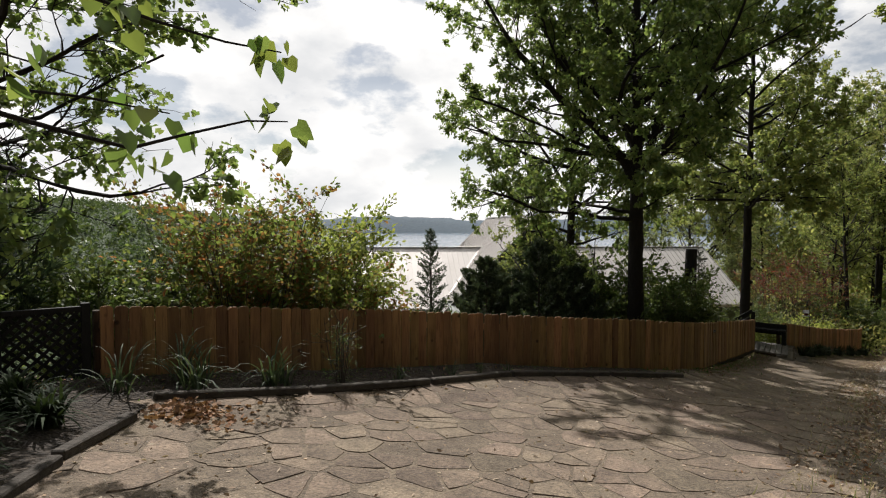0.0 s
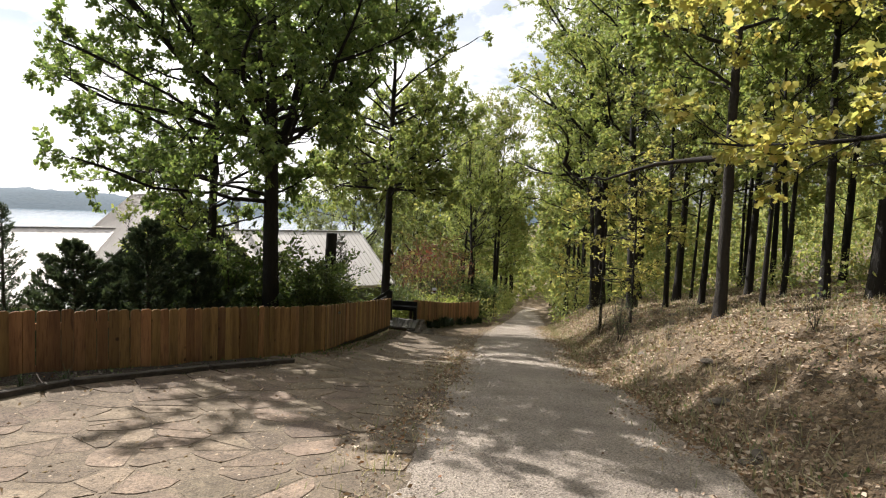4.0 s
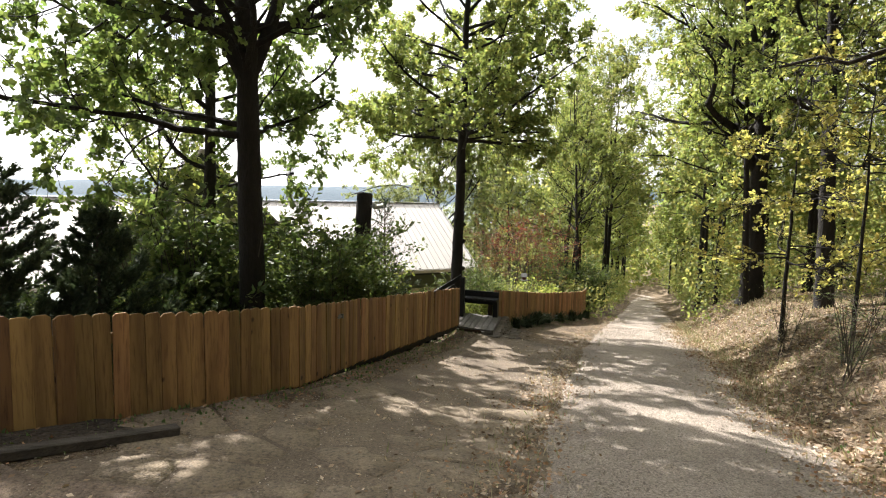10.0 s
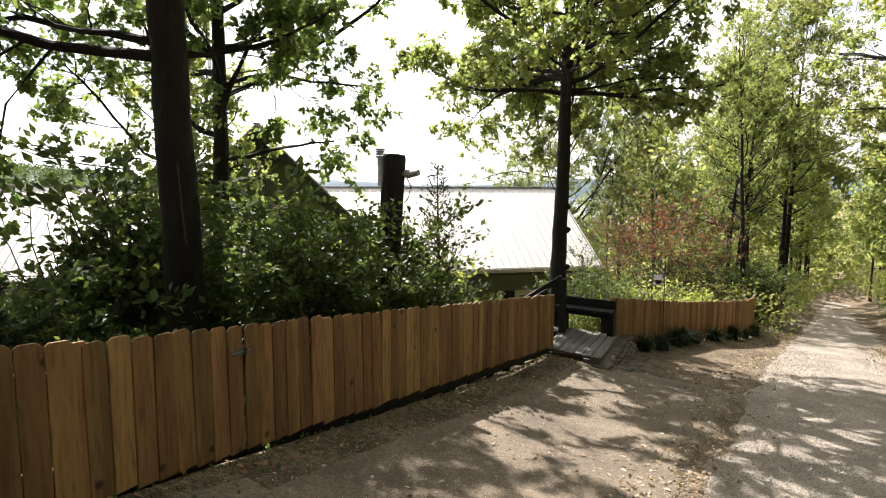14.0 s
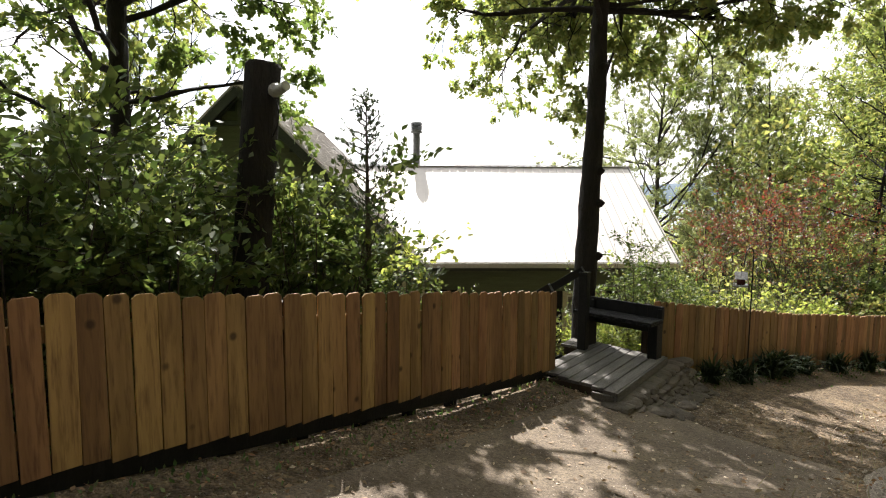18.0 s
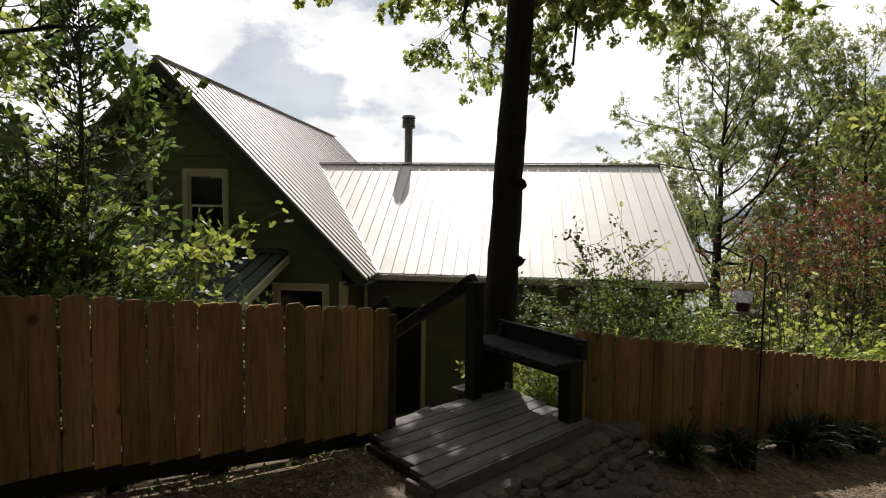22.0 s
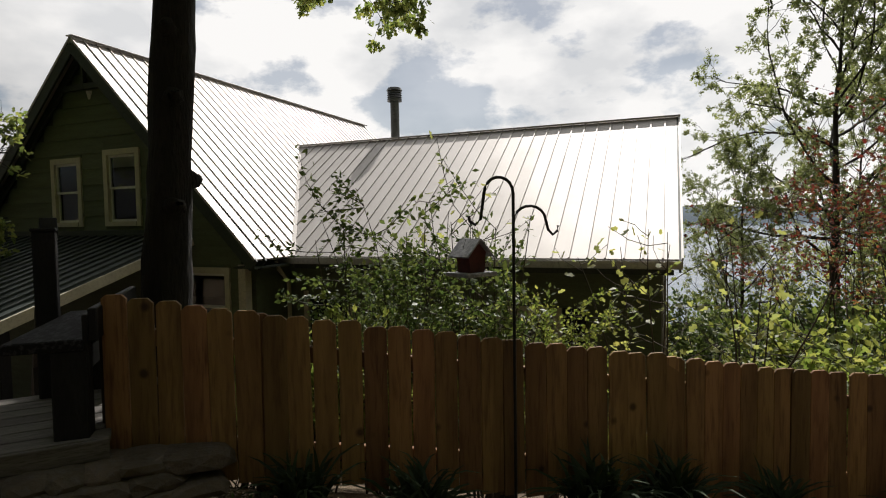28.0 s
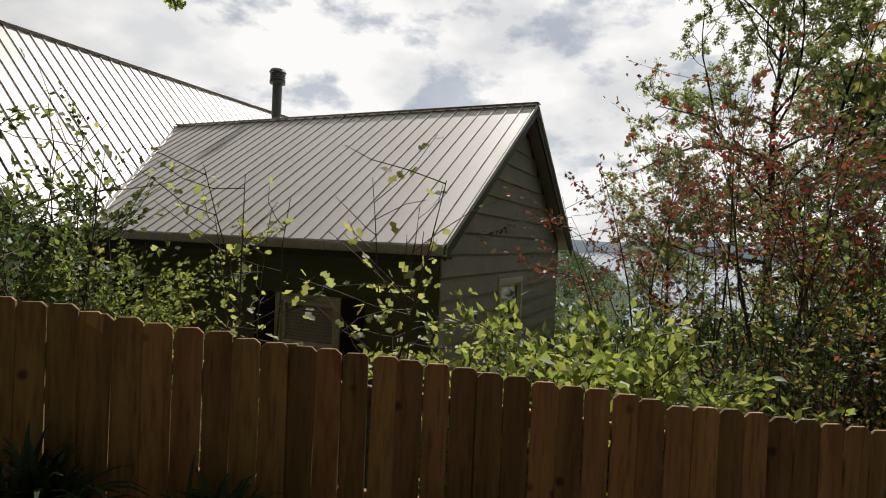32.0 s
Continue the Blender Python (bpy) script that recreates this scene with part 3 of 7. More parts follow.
# the ground is one sheet, fine near the walk and coarse towards the horizon
def graded(lo, hi, near_lo, near_hi, step):
    mid = list(np.arange(near_lo, near_hi, step))
    out, d, v = [], step, near_hi
    while v < hi:
        out.append(v)
        d *= 1.22
        v += d
    out.append(hi)
    pre, d, v = [], step, near_lo
    while v > lo:
        d *= 1.22
        v -= d
        pre.append(max(v, lo))
    return np.array(sorted(set([round(q, 3) for q in pre + mid + out])))


ground = put("ground", sheet("ground", graded(-4500, 4500, -6, 20, 0.16), graded(-600, 5200, -2, 30, 0.20), height), M["soil"])
tagged(ground, "dry brown earth slope with leaf litter and thin grass", "ground", kind="structure")

# gravel road, laid on the earth
rs = np.concatenate([np.arange(-20, 30, 0.25), np.arange(30, 100, 1.0)])
RV, RF = [], []
for s in rs:
    a, b = np.interp(s, LEFT_S, LEFT_L), np.interp(s, RIGHT_S, RIGHT_L)
    for f in np.linspace(0, 1, 11):
        side = 7.0 if f < 0.5 else 19.0
        edge = (0.22 * noise.noise((s * 0.8, side, 0)) + 0.16 * noise.noise((s * 3.1, side, 3))) * (1 if f in (0.0, 1.0) else 0.6 if f < 0.15 or f > 0.85 else 0)
        x, y = at_sl(s, a + (b + 0.1 - a) * f + edge)
        rut = -0.02 * (math.exp(-((f - 0.25) / 0.1) ** 2) + math.exp(-((f - 0.75) / 0.1) ** 2))
        RV.append((x, y, ground_z(x, y) + (-0.03 if f in (0.0, 1.0) else 0.018 if f < 0.15 or f > 0.85 else 0.05) + rut))
w = 11
i = (np.arange(len(rs) - 1)[:, None] * w + np.arange(w - 1)[None]).ravel()
road = put("road", np_mesh("road", RV, np.stack([i, i + 1, i + w + 1, i + w], -1), True), M["gravel"])
tagged(road, "pale gravel track running downhill between fence and bank", "road", kind="structure")

# lake, far shore and wooded headland
lake = put("water", np_mesh("water", [(-6000, 150, -44), (3000, 150, -44), (3000, 6000, -44), (-6000, 6000, -44)], [(0, 1, 2, 3)]), M["water"])
tagged(lake, "blue-grey lake water with a bright sheen", "lake", kind="structure")


def hills(name, label, az0, az1, d0, d1, tops, material, seed, base=-46, rows=10, cols=160, rough=0.0):
    """A wooded ridge seen far off: a strip of land between two distances, its crest given by (azimuth, height) pairs."""
    az = np.linspace(az0, az1, cols)
    V = []
    for r in range(rows):
        f = r / (rows - 1)
        for a in az:
            d = d0 + (d1 - d0) * f
            h = np.interp(a, [q[0] for q in tops], [q[1] for q in tops])
            lump = noise.noise((a * 1.3, f * 3, seed)) * 0.16 + noise.noise((a * 5.0, f * 9, seed)) * 0.06
            V.append((d * math.sin(radians(a)), d * math.cos(radians(a)), base + (h - base) * math.sin(min(f * 1.25, 1) * math.pi / 2) * (1 + lump * f) + rough * abs(noise.noise((d * math.sin(radians(a)) * 0.11, d * math.cos(radians(a)) * 0.11, seed))) * 2))
    i = (np.arange(rows - 1)[:, None] * cols + np.arange(cols - 1)[None]).ravel()
    return tagged(put(name, np_mesh(name, V, np.stack([i, i + 1, i + cols + 1, i + cols], -1), True), material), label, "hill", kind="structure")


# far hills carry the air's haze in their colour
hills("backdrop_far_shore", "wooded hills across the lake, coloured blue for haze", -60, 60, 4300, 5000, [(-60, 60), (-20, 62), (-14, 48), (-9, 85), (-4, 95), (0, 80), (3, 58), (10, 60), (20, 110), (40, 130), (60, 120)], M["far_shore"], 3.0)
hills("backdrop_headland", "green wooded hillside above the lake shore", -85, -10, 150, 620, [(-85, 28), (-50, 24), (-40, 20), (-33, 17), (-27, 12), (-20, 4), (-14, -22), (-10, -46)], M["far_wood"], 9.0, rows=70, cols=420, rough=3.2)
# tree crowns on the headland, too many to count
r = np.random.default_rng(61)
HV = []
for k in range(1500):
    az, f = radians(r.uniform(-60, -12)), r.uniform(0.1, 1.0)
    a = math.degrees(az)
    top = float(np.interp(a, [-85, -50, -40, -33, -27, -20, -14, -10], [28, 24, 20, 17, 12, 4, -22, -46]))
    d = 150 + 470 * f
    c = np.array([d * math.sin(az), d * math.cos(az), -46 + (top + 46) * math.sin(min(f * 1.25, 1) * math.pi / 2) + 1.5])
    q = r.normal(size=(46, 3))
    q /= np.linalg.norm(q, axis=1, keepdims=True)
    q[:, 2] = np.abs(q[:, 2])
    HV.append(c + q * r.uniform(3.0, 6.5) * [1, 1, r.uniform(0.8, 1.3)])
HV = np.concatenate(HV)
LV, LF = leaves(HV, 1.9 * r.uniform(0.6, 1.3, len(HV)), "plain", r, 0.3, None, 0.6)
tagged(put("headland_trees", np_mesh("headland_trees", LV, LF), M["canopy"]), "rounded green tree crowns covering the far hillside", "woods", kind="stuff")


# ---- picket fences ----
FENCE_A = [(-3.5, 5.88), (-2.46, 6.79), (-0.99, 7.80), (0.60, 8.48), (1.92, 8.86), (3.32, 9.52), (4.33, 10.16), (5.18, 10.88), (6.03, 12.08), (7.60, 14.14), (9.69, 17.0)]
FENCE_B = [(10.95, 17.71), (11.6, 18.14), (12.62, 19.06), (13.4, 19.74), (14.04, 20.34), (14.85, 20.85), (15.8, 21.4), (16.75, 22.1), (18.1, 23.7)]
rng = np.random.default_rng(5)


def picket_mesh(h, seed):
    """A dog-eared board, 130 mm wide, with a slightly worn top."""
    r = random.Random(seed)
    w, t, ear = 0.0632 + r.uniform(-0.0025, 0.0015), 0.009, 0.022
    e1, e2, b = ear * r.uniform(0.7, 1.25), ear * r.uniform(0.7, 1.25), r.uniform(-0.008, 0.008)
    prof = [(-w, b), (w, b * 0.4), (w, h - e1), (w - e1 * 1.1, h), (-w + e2 * 1.1, h), (-w, h - e2)]
    bm = bmesh.new()
    vs = [bm.verts.new((x, -t, z)) for x, z in prof]
    f = bm.faces.new(vs)
    ext = bmesh.ops.extrude_face_region(bm, geom=[f])["geom"]
    for v in ext:
        if isinstance(v, bmesh.types.BMVert):
            v.co.y += 2 * t
    bmesh.ops.recalc_face_normals(bm, faces=bm.faces)
    bmesh.ops.bevel(bm, geom=bm.edges[:], offset=0.0022, segments=1, affect="EDGES")
    me = bpy.data.meshes.new("picket")
    bm.to_mesh(me)
    bm.free()
    me.materials.append(M["picket"])
    return me


PICKETS = [picket_mesh(0.90, k) for k in range(9)]


def fence(label, line, top, posts, gaps=()):
    f = thing("picket_fence", label, "fence", Matrix.Translation((line[0][0], line[0][1], top(*line[0]) - 0.9)))
    inv = f.matrix_basis.inverted()
    pts = [Vector((x, y, 0)) for x, y in line]
    seg = [(b - a).length for a, b in zip(pts, pts[1:])]
    total, pitch = sum(seg), 0.1315
    d = pitch / 2
    while d < total - 0.02:
        k, q = 0, d
        while k < len(seg) - 1 and q > seg[k]:
            q -= seg[k]
            k += 1
        p = pts[k].lerp(pts[k + 1], q / seg[k])
        yaw = math.atan2(pts[k + 1].y - pts[k].y, pts[k + 1].x - pts[k].x)
        z = top(p.x, p.y) + rng.normal() * 0.006 - 0.90
        m = Matrix.Translation((p.x, p.y, z)) @ Euler((rng.normal() * 0.008, rng.normal() * 0.006, yaw + rng.normal() * 0.012)).to_matrix().to_4x4()
        put("picket", PICKETS[int(rng.integers(len(PICKETS)))], None, f, at=inv @ m)
        step = pitch * (1 + rng.normal() * 0.006)
        end = p + (pts[k + 1] - pts[k]).normalized() * 0.06
        d += step + sum(w for at, w in gaps if d < at <= d + step)
    for k in range(1, len(pts) - 1):
        n = pts[k + 1] - pts[k - 1]
        q = pts[k] + Vector((-n.y, n.x, 0)).normalized() * 0.016
        put("picket", PICKETS[k % 9], None, f, at=inv @ Matrix.Translation((q.x, q.y, top(q.x, q.y) - 0.905)) @ Matrix.Rotation(math.atan2(n.y, n.x), 4, "Z"))
    for a, b in zip(pts, pts[1:-1] + [end]):
        side = Vector((-(b - a).y, (b - a).x, 0)).normalized() * 0.034
        for drop in (0.2, 0.72):
            part("rail", beam(inv @ (a + side + Vector((0, 0, top(a.x, a.y) - drop))), inv @ (b + side + Vector((0, 0, top(b.x, b.y) - drop))), 0.038, 0.085), M["picket"], f)
    for k in posts:
        p = pts[k]
        n = pts[min(k + 1, len(pts) - 1)] - pts[max(k - 1, 0)]
        side = Vector((-n.y, n.x, 0)).normalized() * 0.10
        q = p + side
        zt = top(p.x, p.y)
        part("post", box(-0.045, 0.045, -0.045, 0.045, ground_z(q.x, q.y) - 0.25 - zt, -0.06, 0.005, m=None), M["post_wood"], f, at=inv @ Matrix.Translation((q.x, q.y, zt)) @ Matrix.Rotation(math.atan2(n.y, n.x), 4, "Z"))
    return f


def top_a(x, y):
    return float(np.interp(along(x, y), [0, 1.91, 3.28, 5.02, 6.6, 7.8, 9.2, 10.4, 19.0, 25], [1.05, 0.81, 0.67, 0.49, 0.33, 0.21, 0.07, -0.09, -1.163, -1.9]))


def top_b(x, y):
    return float(np.interp(along(x, y), [15, 20.4, 24.4, 29.25, 40], [-0.5, -1.385, -2.04, -2.58, -3.8]))


fence("low cedar picket fence with dog-eared boards curving along the paved area", FENCE_A, top_a, range(len(FENCE_A)), ((10.08, 0.028), (11.25, 0.012)))
fence("low cedar picket fence with dog-eared boards stepping down beside the road", FENCE_B, top_b, range(len(FENCE_B)))
stubs = thing("fence_footing", "short black posts carrying the fence above the falling ground", "posts", Matrix.Translation((8.0, 14.8, -1.9)))
for k in range(9):
    q = Vector((7.0, 13.35, 0)).lerp(Vector((9.6, 16.88, 0)), k / 8) + Vector((-0.08, 0.06, 0))
    zt = top_a(q.x, q.y) - 0.85
    part("footing_post", box(-0.045, 0.045, -0.045, 0.045, -0.75, 0.0, 0.004), M["black_wood"], stubs, at=Matrix.Translation((q.x - 8.0, q.y - 14.8, zt + 1.9)) @ Matrix.Rotation(0.93, 4, "Z"))
# latch of the small gate in the first fence
latch = thing("gate_latch", "weathered grey metal latch screwed to the fence gate", "latch", Matrix.Translation((5.79, 11.741, top_a(5.79, 11.741) - 0.19)) @ Matrix.Rotation(math.atan2(1.2, 0.85), 4, "Z"))
part("back_plate", box(-0.055, 0.055, -0.016, -0.010, -0.028, 0.028, 0.002), M["flue"], latch)
part("bolt", box(-0.085, 0.075, -0.032, -0.016, -0.008, 0.008, 0.003), M["flue"], latch)
part("thumb_lever", box(0.02, 0.036, -0.05, -0.016, -0.03, 0.03, 0.003), M["flue"], latch)
# black strips added as the deep shade of the gap under the first fence
for (a, b) in zip(FENCE_A[4:], FENCE_A[5:]):
    n = Vector((a[1] - b[1], b[0] - a[0], 0)).normalized() * 0.06
    pa, pb = Vector((a[0], a[1], top_a(*a) - 0.955)) + n, Vector((b[0], b[1], top_a(*b) - 0.955)) + n
    k = thing("gap_shade_board", "black strip standing in for the shaded gap at the foot of the fence", "board", Matrix.Translation(pa), "fence foot boards")
    part("board", beam((0, 0, 0), pb - pa, 0.04, 0.13), M["black_wood"], k)


# ---- the house: u along the wing, v into the depth; turned 7.2 degrees ----
HB = Vector((6.5, 21.0, -4.9))
house = thing("house", "dark olive cottage with steep white metal cross-gable roof", "house", Matrix.Rotation(radians(7.2), 4, "Z") @ Matrix.Translation(HB))


def h(u, v, z):
    return Vector((u, v, z)) - HB


RU, RZ1, RV2, RZ2 = 6.5, 2.12, 25.0, 0.73           # ridges
EU, EV, EZ = 3.69, 21.6, -1.55                       # main eave half width, wing eave
RAKE, REAR = 20.7, 30.45                             # main roof ends
WING = 9.41                                          # wing length from the main ridge
S1, S2 = (RZ1 - EZ) / EU, (RZ2 - EZ) / (RV2 - EV)
VT = (RZ1 - RZ2) / S1                                # valley top, from the main ridge


def holes_strip(bm, a, b, z0, top, holes, plane, thick):
    """One upright strip of wall from a to b with its openings left out."""
    cuts = sorted((q[2], q[3]) for q in holes if q[0] < (a + b) / 2 < q[1])
    lo = z0
    for c0, c1 in cuts + [(None, None)]:
        ta, tb = (top(a), top(b)) if c0 is None else (c0, c0)
        if min(ta, tb) - lo > -5 and max(ta, tb) - lo > 0.01:
            face = [(a, lo), (b, lo), (b, max(tb, lo)), (a, max(ta, lo))]
            v = [bm.verts.new(plane(p, q, 0)) for p, q in face] + [bm.verts.new(plane(p, q, thick)) for p, q in face]
            for idx in ((0, 1, 2, 3), (7, 6, 5, 4), (0, 4, 5, 1), (1, 5, 6, 2), (2, 6, 7, 3), (3, 7, 4, 0)):
                bm.faces.new([v[i] for i in idx])
        lo = c1


def wall(name, a, b, z0, top, holes, plane, thick, siding, rows, label):
    """A wall with openings; lap boards over it, each its own piece."""
    bm = bmesh.new()
    edges = sorted({a, b, *[q for hh in holes for q in hh[:2]], *([RU] if a < RU < b else [])})
    for p, q in zip(edges, edges[1:]):
        holes_strip(bm, p, q, z0, top, holes, plane, thick)
    bmesh.ops.remove_doubles(bm, verts=bm.verts[:], dist=0.0005)
    bmesh.ops.recalc_face_normals(bm, faces=bm.faces)
    w = part(name, bm, M["dark_trim"], house, label)
    z = z0
    while z < max(top(a), top(b), top((a + b) / 2)) - 0.05:
        z1 = z + rows
        lo, hi = a, b
        while lo < b and top(lo) < z1 - 0.02:
            lo += 0.02
        while hi > lo and top(hi) < z1 - 0.02:
            hi -= 0.02
        spans = [(lo, hi)]
        for q in holes:
            if q[2] < z1 - 0.03 and q[3] > z + 0.03:
                spans = [s for p0, p1 in spans for s in ((p0, min(p1, q[0])), (max(p0, q[1]), p1)) if s[1] - s[0] > 0.04]
        pieces = [(p0, p1, z, z1) for p0, p1 in spans]
        for q in holes:
            if q[2] < z1 - 0.03 and q[3] > z + 0.03:
                pieces += [(q[0], q[1], y0, y1) for y0, y1 in ((z, q[2]), (q[3], z1)) if y1 - y0 > 0.02]
        for p0, p1, y0, y1 in pieces:
            if p1 - p0 < 0.05:
                continue
            bm = bmesh.new()
            c = [plane(p0, y0, -0.030), plane(p1, y0, -0.030), plane(p1, y1 + 0.015, -0.010), plane(p0, y1 + 0.015, -0.010), plane(p0, y0, -0.004), plane(p1, y0, -0.004), plane(p1, y1 + 0.015, -0.004), plane(p0, y1 + 0.015, -0.004)]
            v = [bm.verts.new(q) for q in c]
            for idx in ((0, 1, 2, 3), (7, 6, 5, 4), (0, 4, 5, 1), (1, 5, 6, 2), (2, 6, 7, 3), (3, 7, 4, 0)):
                bm.faces.new([v[i] for i in idx])
            bmesh.ops.recalc_face_normals(bm, faces=bm.faces)
            part("siding_board", bm, siding, w)
        z = z1
    return w


def window(a, b, z0, z1, plane, label, shutters=False, blind=False):
    """A double-hung window: casing, two sashes with glass, sill."""
    w = part("window", box(0, 0.001, 0, 0.001, 0, 0.001), M["cream"], house, label)
    def bar(name, p0, p1, q0, q1, d0, d1, m, parent):
        bm = bmesh.new()
        c = [plane(p, q, d) for d in (d0, d1) for p, q in ((p0, q0), (p1, q0), (p1, q1), (p0, q1))]
        v = [bm.verts.new(x) for x in c]
        for idx in ((0, 1, 2, 3), (7, 6, 5, 4), (0, 4, 5, 1), (1, 5, 6, 2), (2, 6, 7, 3), (3, 7, 4, 0)):
            bm.faces.new([v[i] for i in idx])
        bmesh.ops.recalc_face_normals(bm, faces=bm.faces)
        return part(name, bm, m, parent)
    t = 0.095
    w.data.clear_geometry()
    bar("casing", a, a + t, z0, z1, -0.05, 0.02, M["cream"], w)
    bar("casing", b - t, b, z0, z1, -0.05, 0.02, M["cream"], w)
    bar("casing", a + t, b - t, z1 - t, z1, -0.05, 0.02, M["cream"], w)
    bar("sill", a + t, b - t, z0, z0 + t * 0.8, -0.065, 0.02, M["cream"], w)
    mid = (z0 + z1) / 2
    for q0, q1, d in ((z0 + t * 0.8, mid + 0.02, 0.02), (mid - 0.02, z1 - t, 0.0)):
        s = bar("sash", a + t, a + t + 0.035, q0, q1, d - 0.01, d + 0.02, M["white"], w)
        bar("stile", b - t - 0.035, b - t, q0, q1, d - 0.01, d + 0.02, M["white"], s)
        bar("rail", a + t + 0.035, b - t - 0.035, q0, q0 + 0.04, d - 0.01, d + 0.02, M["white"], s)
        bar("rail", a + t + 0.035, b - t - 0.035, q1 - 0.04, q1, d - 0.01, d + 0.02, M["white"], s)
        g = bar("pane", a + t + 0.035, b - t - 0.035, q0 + 0.04, q1 - 0.04, d + 0.003, d + 0.007, M["glass"], s)
        g.visible_shadow = False
    if blind:
        k = z0 + t
        while k < z1 - t - 0.05:
            bar("blind_slat", a + t + 0.01, b - t - 0.01, k, k + 0.034, 0.075, 0.082, M["blind"], w)
            k += 0.042
    if shutters:
        for p0, p1 in ((a - 0.33, a - 0.02), (b + 0.02, b + 0.33)):
            s = bar("shutter", p0, p1, z0 + 0.02, z1, -0.055, -0.031, M["black_wood"], w)
            k = z0 + 0.08
            while k < z1 - 0.1:
                bar("slat", p0 + 0.03, p1 - 0.03, k, k + 0.04, -0.066, -0.055, M["black_wood"], s)
                k += 0.065
    w["part_of"] = "house"
    return w


front = lambda p, q, d: h(p, 21.0 + d, q)
wing_front = lambda p, q, d: h(p, 22.0 + d, q)
end_wall = lambda p, q, d: h(15.66 - d, p, q)
left_end = lambda p, q, d: h(-2.45 + d, p, q)
gable_top = lambda u: RZ1 - S1 * abs(u - RU) - 0.16
W1, W2, W3 = (5.47, 6.25, -1.03, 0.175), (6.81, 7.66, -1.03, 0.265), (8.46, 9.48, -2.95, -1.70)
wall("gable_wall", RU - 3.2, RU + 3.2, -4.9, gable_top, [W1, W2, W3], front, 0.15, M["siding"], 0.27, "dark olive lap-sided gable wall")
window(*W1, front, "white double-hung window in a cream casing")
window(*W2, front, "white double-hung window in a cream casing")
window(*W3, front, "white double-hung window in a cream casing")
WC, WD = (13.38, 14.38, -3.5, -2.26), (10.2, 10.95, -4.3, -2.23)
wall("wing_wall", 9.67, 15.66, -4.9, lambda u: EZ - 0.06, [WC, WD], wing_front, 0.15, M["siding"], 0.27, "dark olive lap-sided wall under the eave")
window(*WC, wing_front, "blind-covered window in a cream casing with black shutters", True, True)
for p0, p1 in ((10.12, 10.2), (10.95, 11.03)):
    part("door_casing", box(p0 - HB.x, p1 - HB.x, 21.94 - HB.y, 22.02 - HB.y, -4.3 - HB.z, -2.15 - HB.z, 0.005), M["cream"], house)
part("door", box(10.2 - HB.x, 10.95 - HB.x, 22.06 - HB.y, 22.10 - HB.y, -4.3 - HB.z, -2.23 - HB.z, 0.005), M["black_wood"], house)
end_top = lambda v: RZ2 - S2 * abs(v - RV2) - 0.14
WG = (24.06, 25.3, -3.3, -2.04)
wall("end_wall", 22.0, 28.0, -4.9, end_top, [WG], end_wall, 0.15, M["siding_grey"], 0.27, "grey lap-sided end wall of the wing")
window(*WG, end_wall, "cream-framed window in the end wall")
wall("left_wall", 22.0, 28.0, -4.9, end_top, [], left_end, 0.15, M["siding_grey"], 0.27, "grey lap-sided far end wall")
part("left_front_wall", box(-2.45 - HB.x, 3.25 - HB.x, 22.0 - HB.y, 22.15 - HB.y, 0, EZ - 0.06 - HB.z), M["siding"], house)
part("rear_wall", box(-2.45 - HB.x, 15.66 - HB.x, 27.9 - HB.y, 28.05 - HB.y, 0, EZ - 0.06 - HB.z), M["siding"], house)
for p in (3.25, 9.75):
    part("side_wall", box(p - 0.075 - HB.x, p + 0.075 - HB.x, 21.15 - HB.y, 21.98 - HB.y, 0, -1.4 - HB.z), M["siding"], house)
part("room_floor", box(3.4 - HB.x, 9.6 - HB.x, 21.2 - HB.y, 27.4 - HB.y, 2.2, 2.3), M["dark_room"], house)
part("room_partition", box(-2.2 - HB.x, 15.2 - HB.x, 23.6 - HB.y, 23.7 - HB.y, 0.05, 3.6), M["dark_room"], house)
part("attic_partition", box(4.7 - HB.x, 8.3 - HB.x, 22.6 - HB.y, 22.7 - HB.y, 3.62, 5.1), M["dark_room"], house)


def panel(p, nrm, rib):
    """A roof panel from four corners (low a, low b, high b, high a) with a raised rib along its first edge."""
    bm = bmesh.new()
    nrm = Vector(nrm).normalized()
    a, b, c, d = (Vector(q) for q in p)
    def slab(q, t0, t1):
        v = [bm.verts.new(x + nrm * t0) for x in q] + [bm.verts.new(x + nrm * t1) for x in q]
        for idx in ((0, 1, 2, 3), (7, 6, 5, 4), (0, 4, 5, 1), (1, 5, 6, 2), (2, 6, 7, 3), (3, 7, 4, 0)):
            bm.faces.new([v[i] for i in idx])
    side = ((b - a) - (b - a).dot((d - a).normalized()) * (d - a).normalized())
    side = side.normalized() * 0.009 if side.length > 1e-4 else Vector((0.009, 0, 0))
    slab((a + side * 1.2, b, c, d + side * 1.2), -0.02, 0.0)
    slab((a, b, c, d), -0.045, -0.026)
    slab((a - side, a + side, d + side, d - side), -0.02, rib)
    bmesh.ops.recalc_face_normals(bm, faces=bm.faces)
    return bm


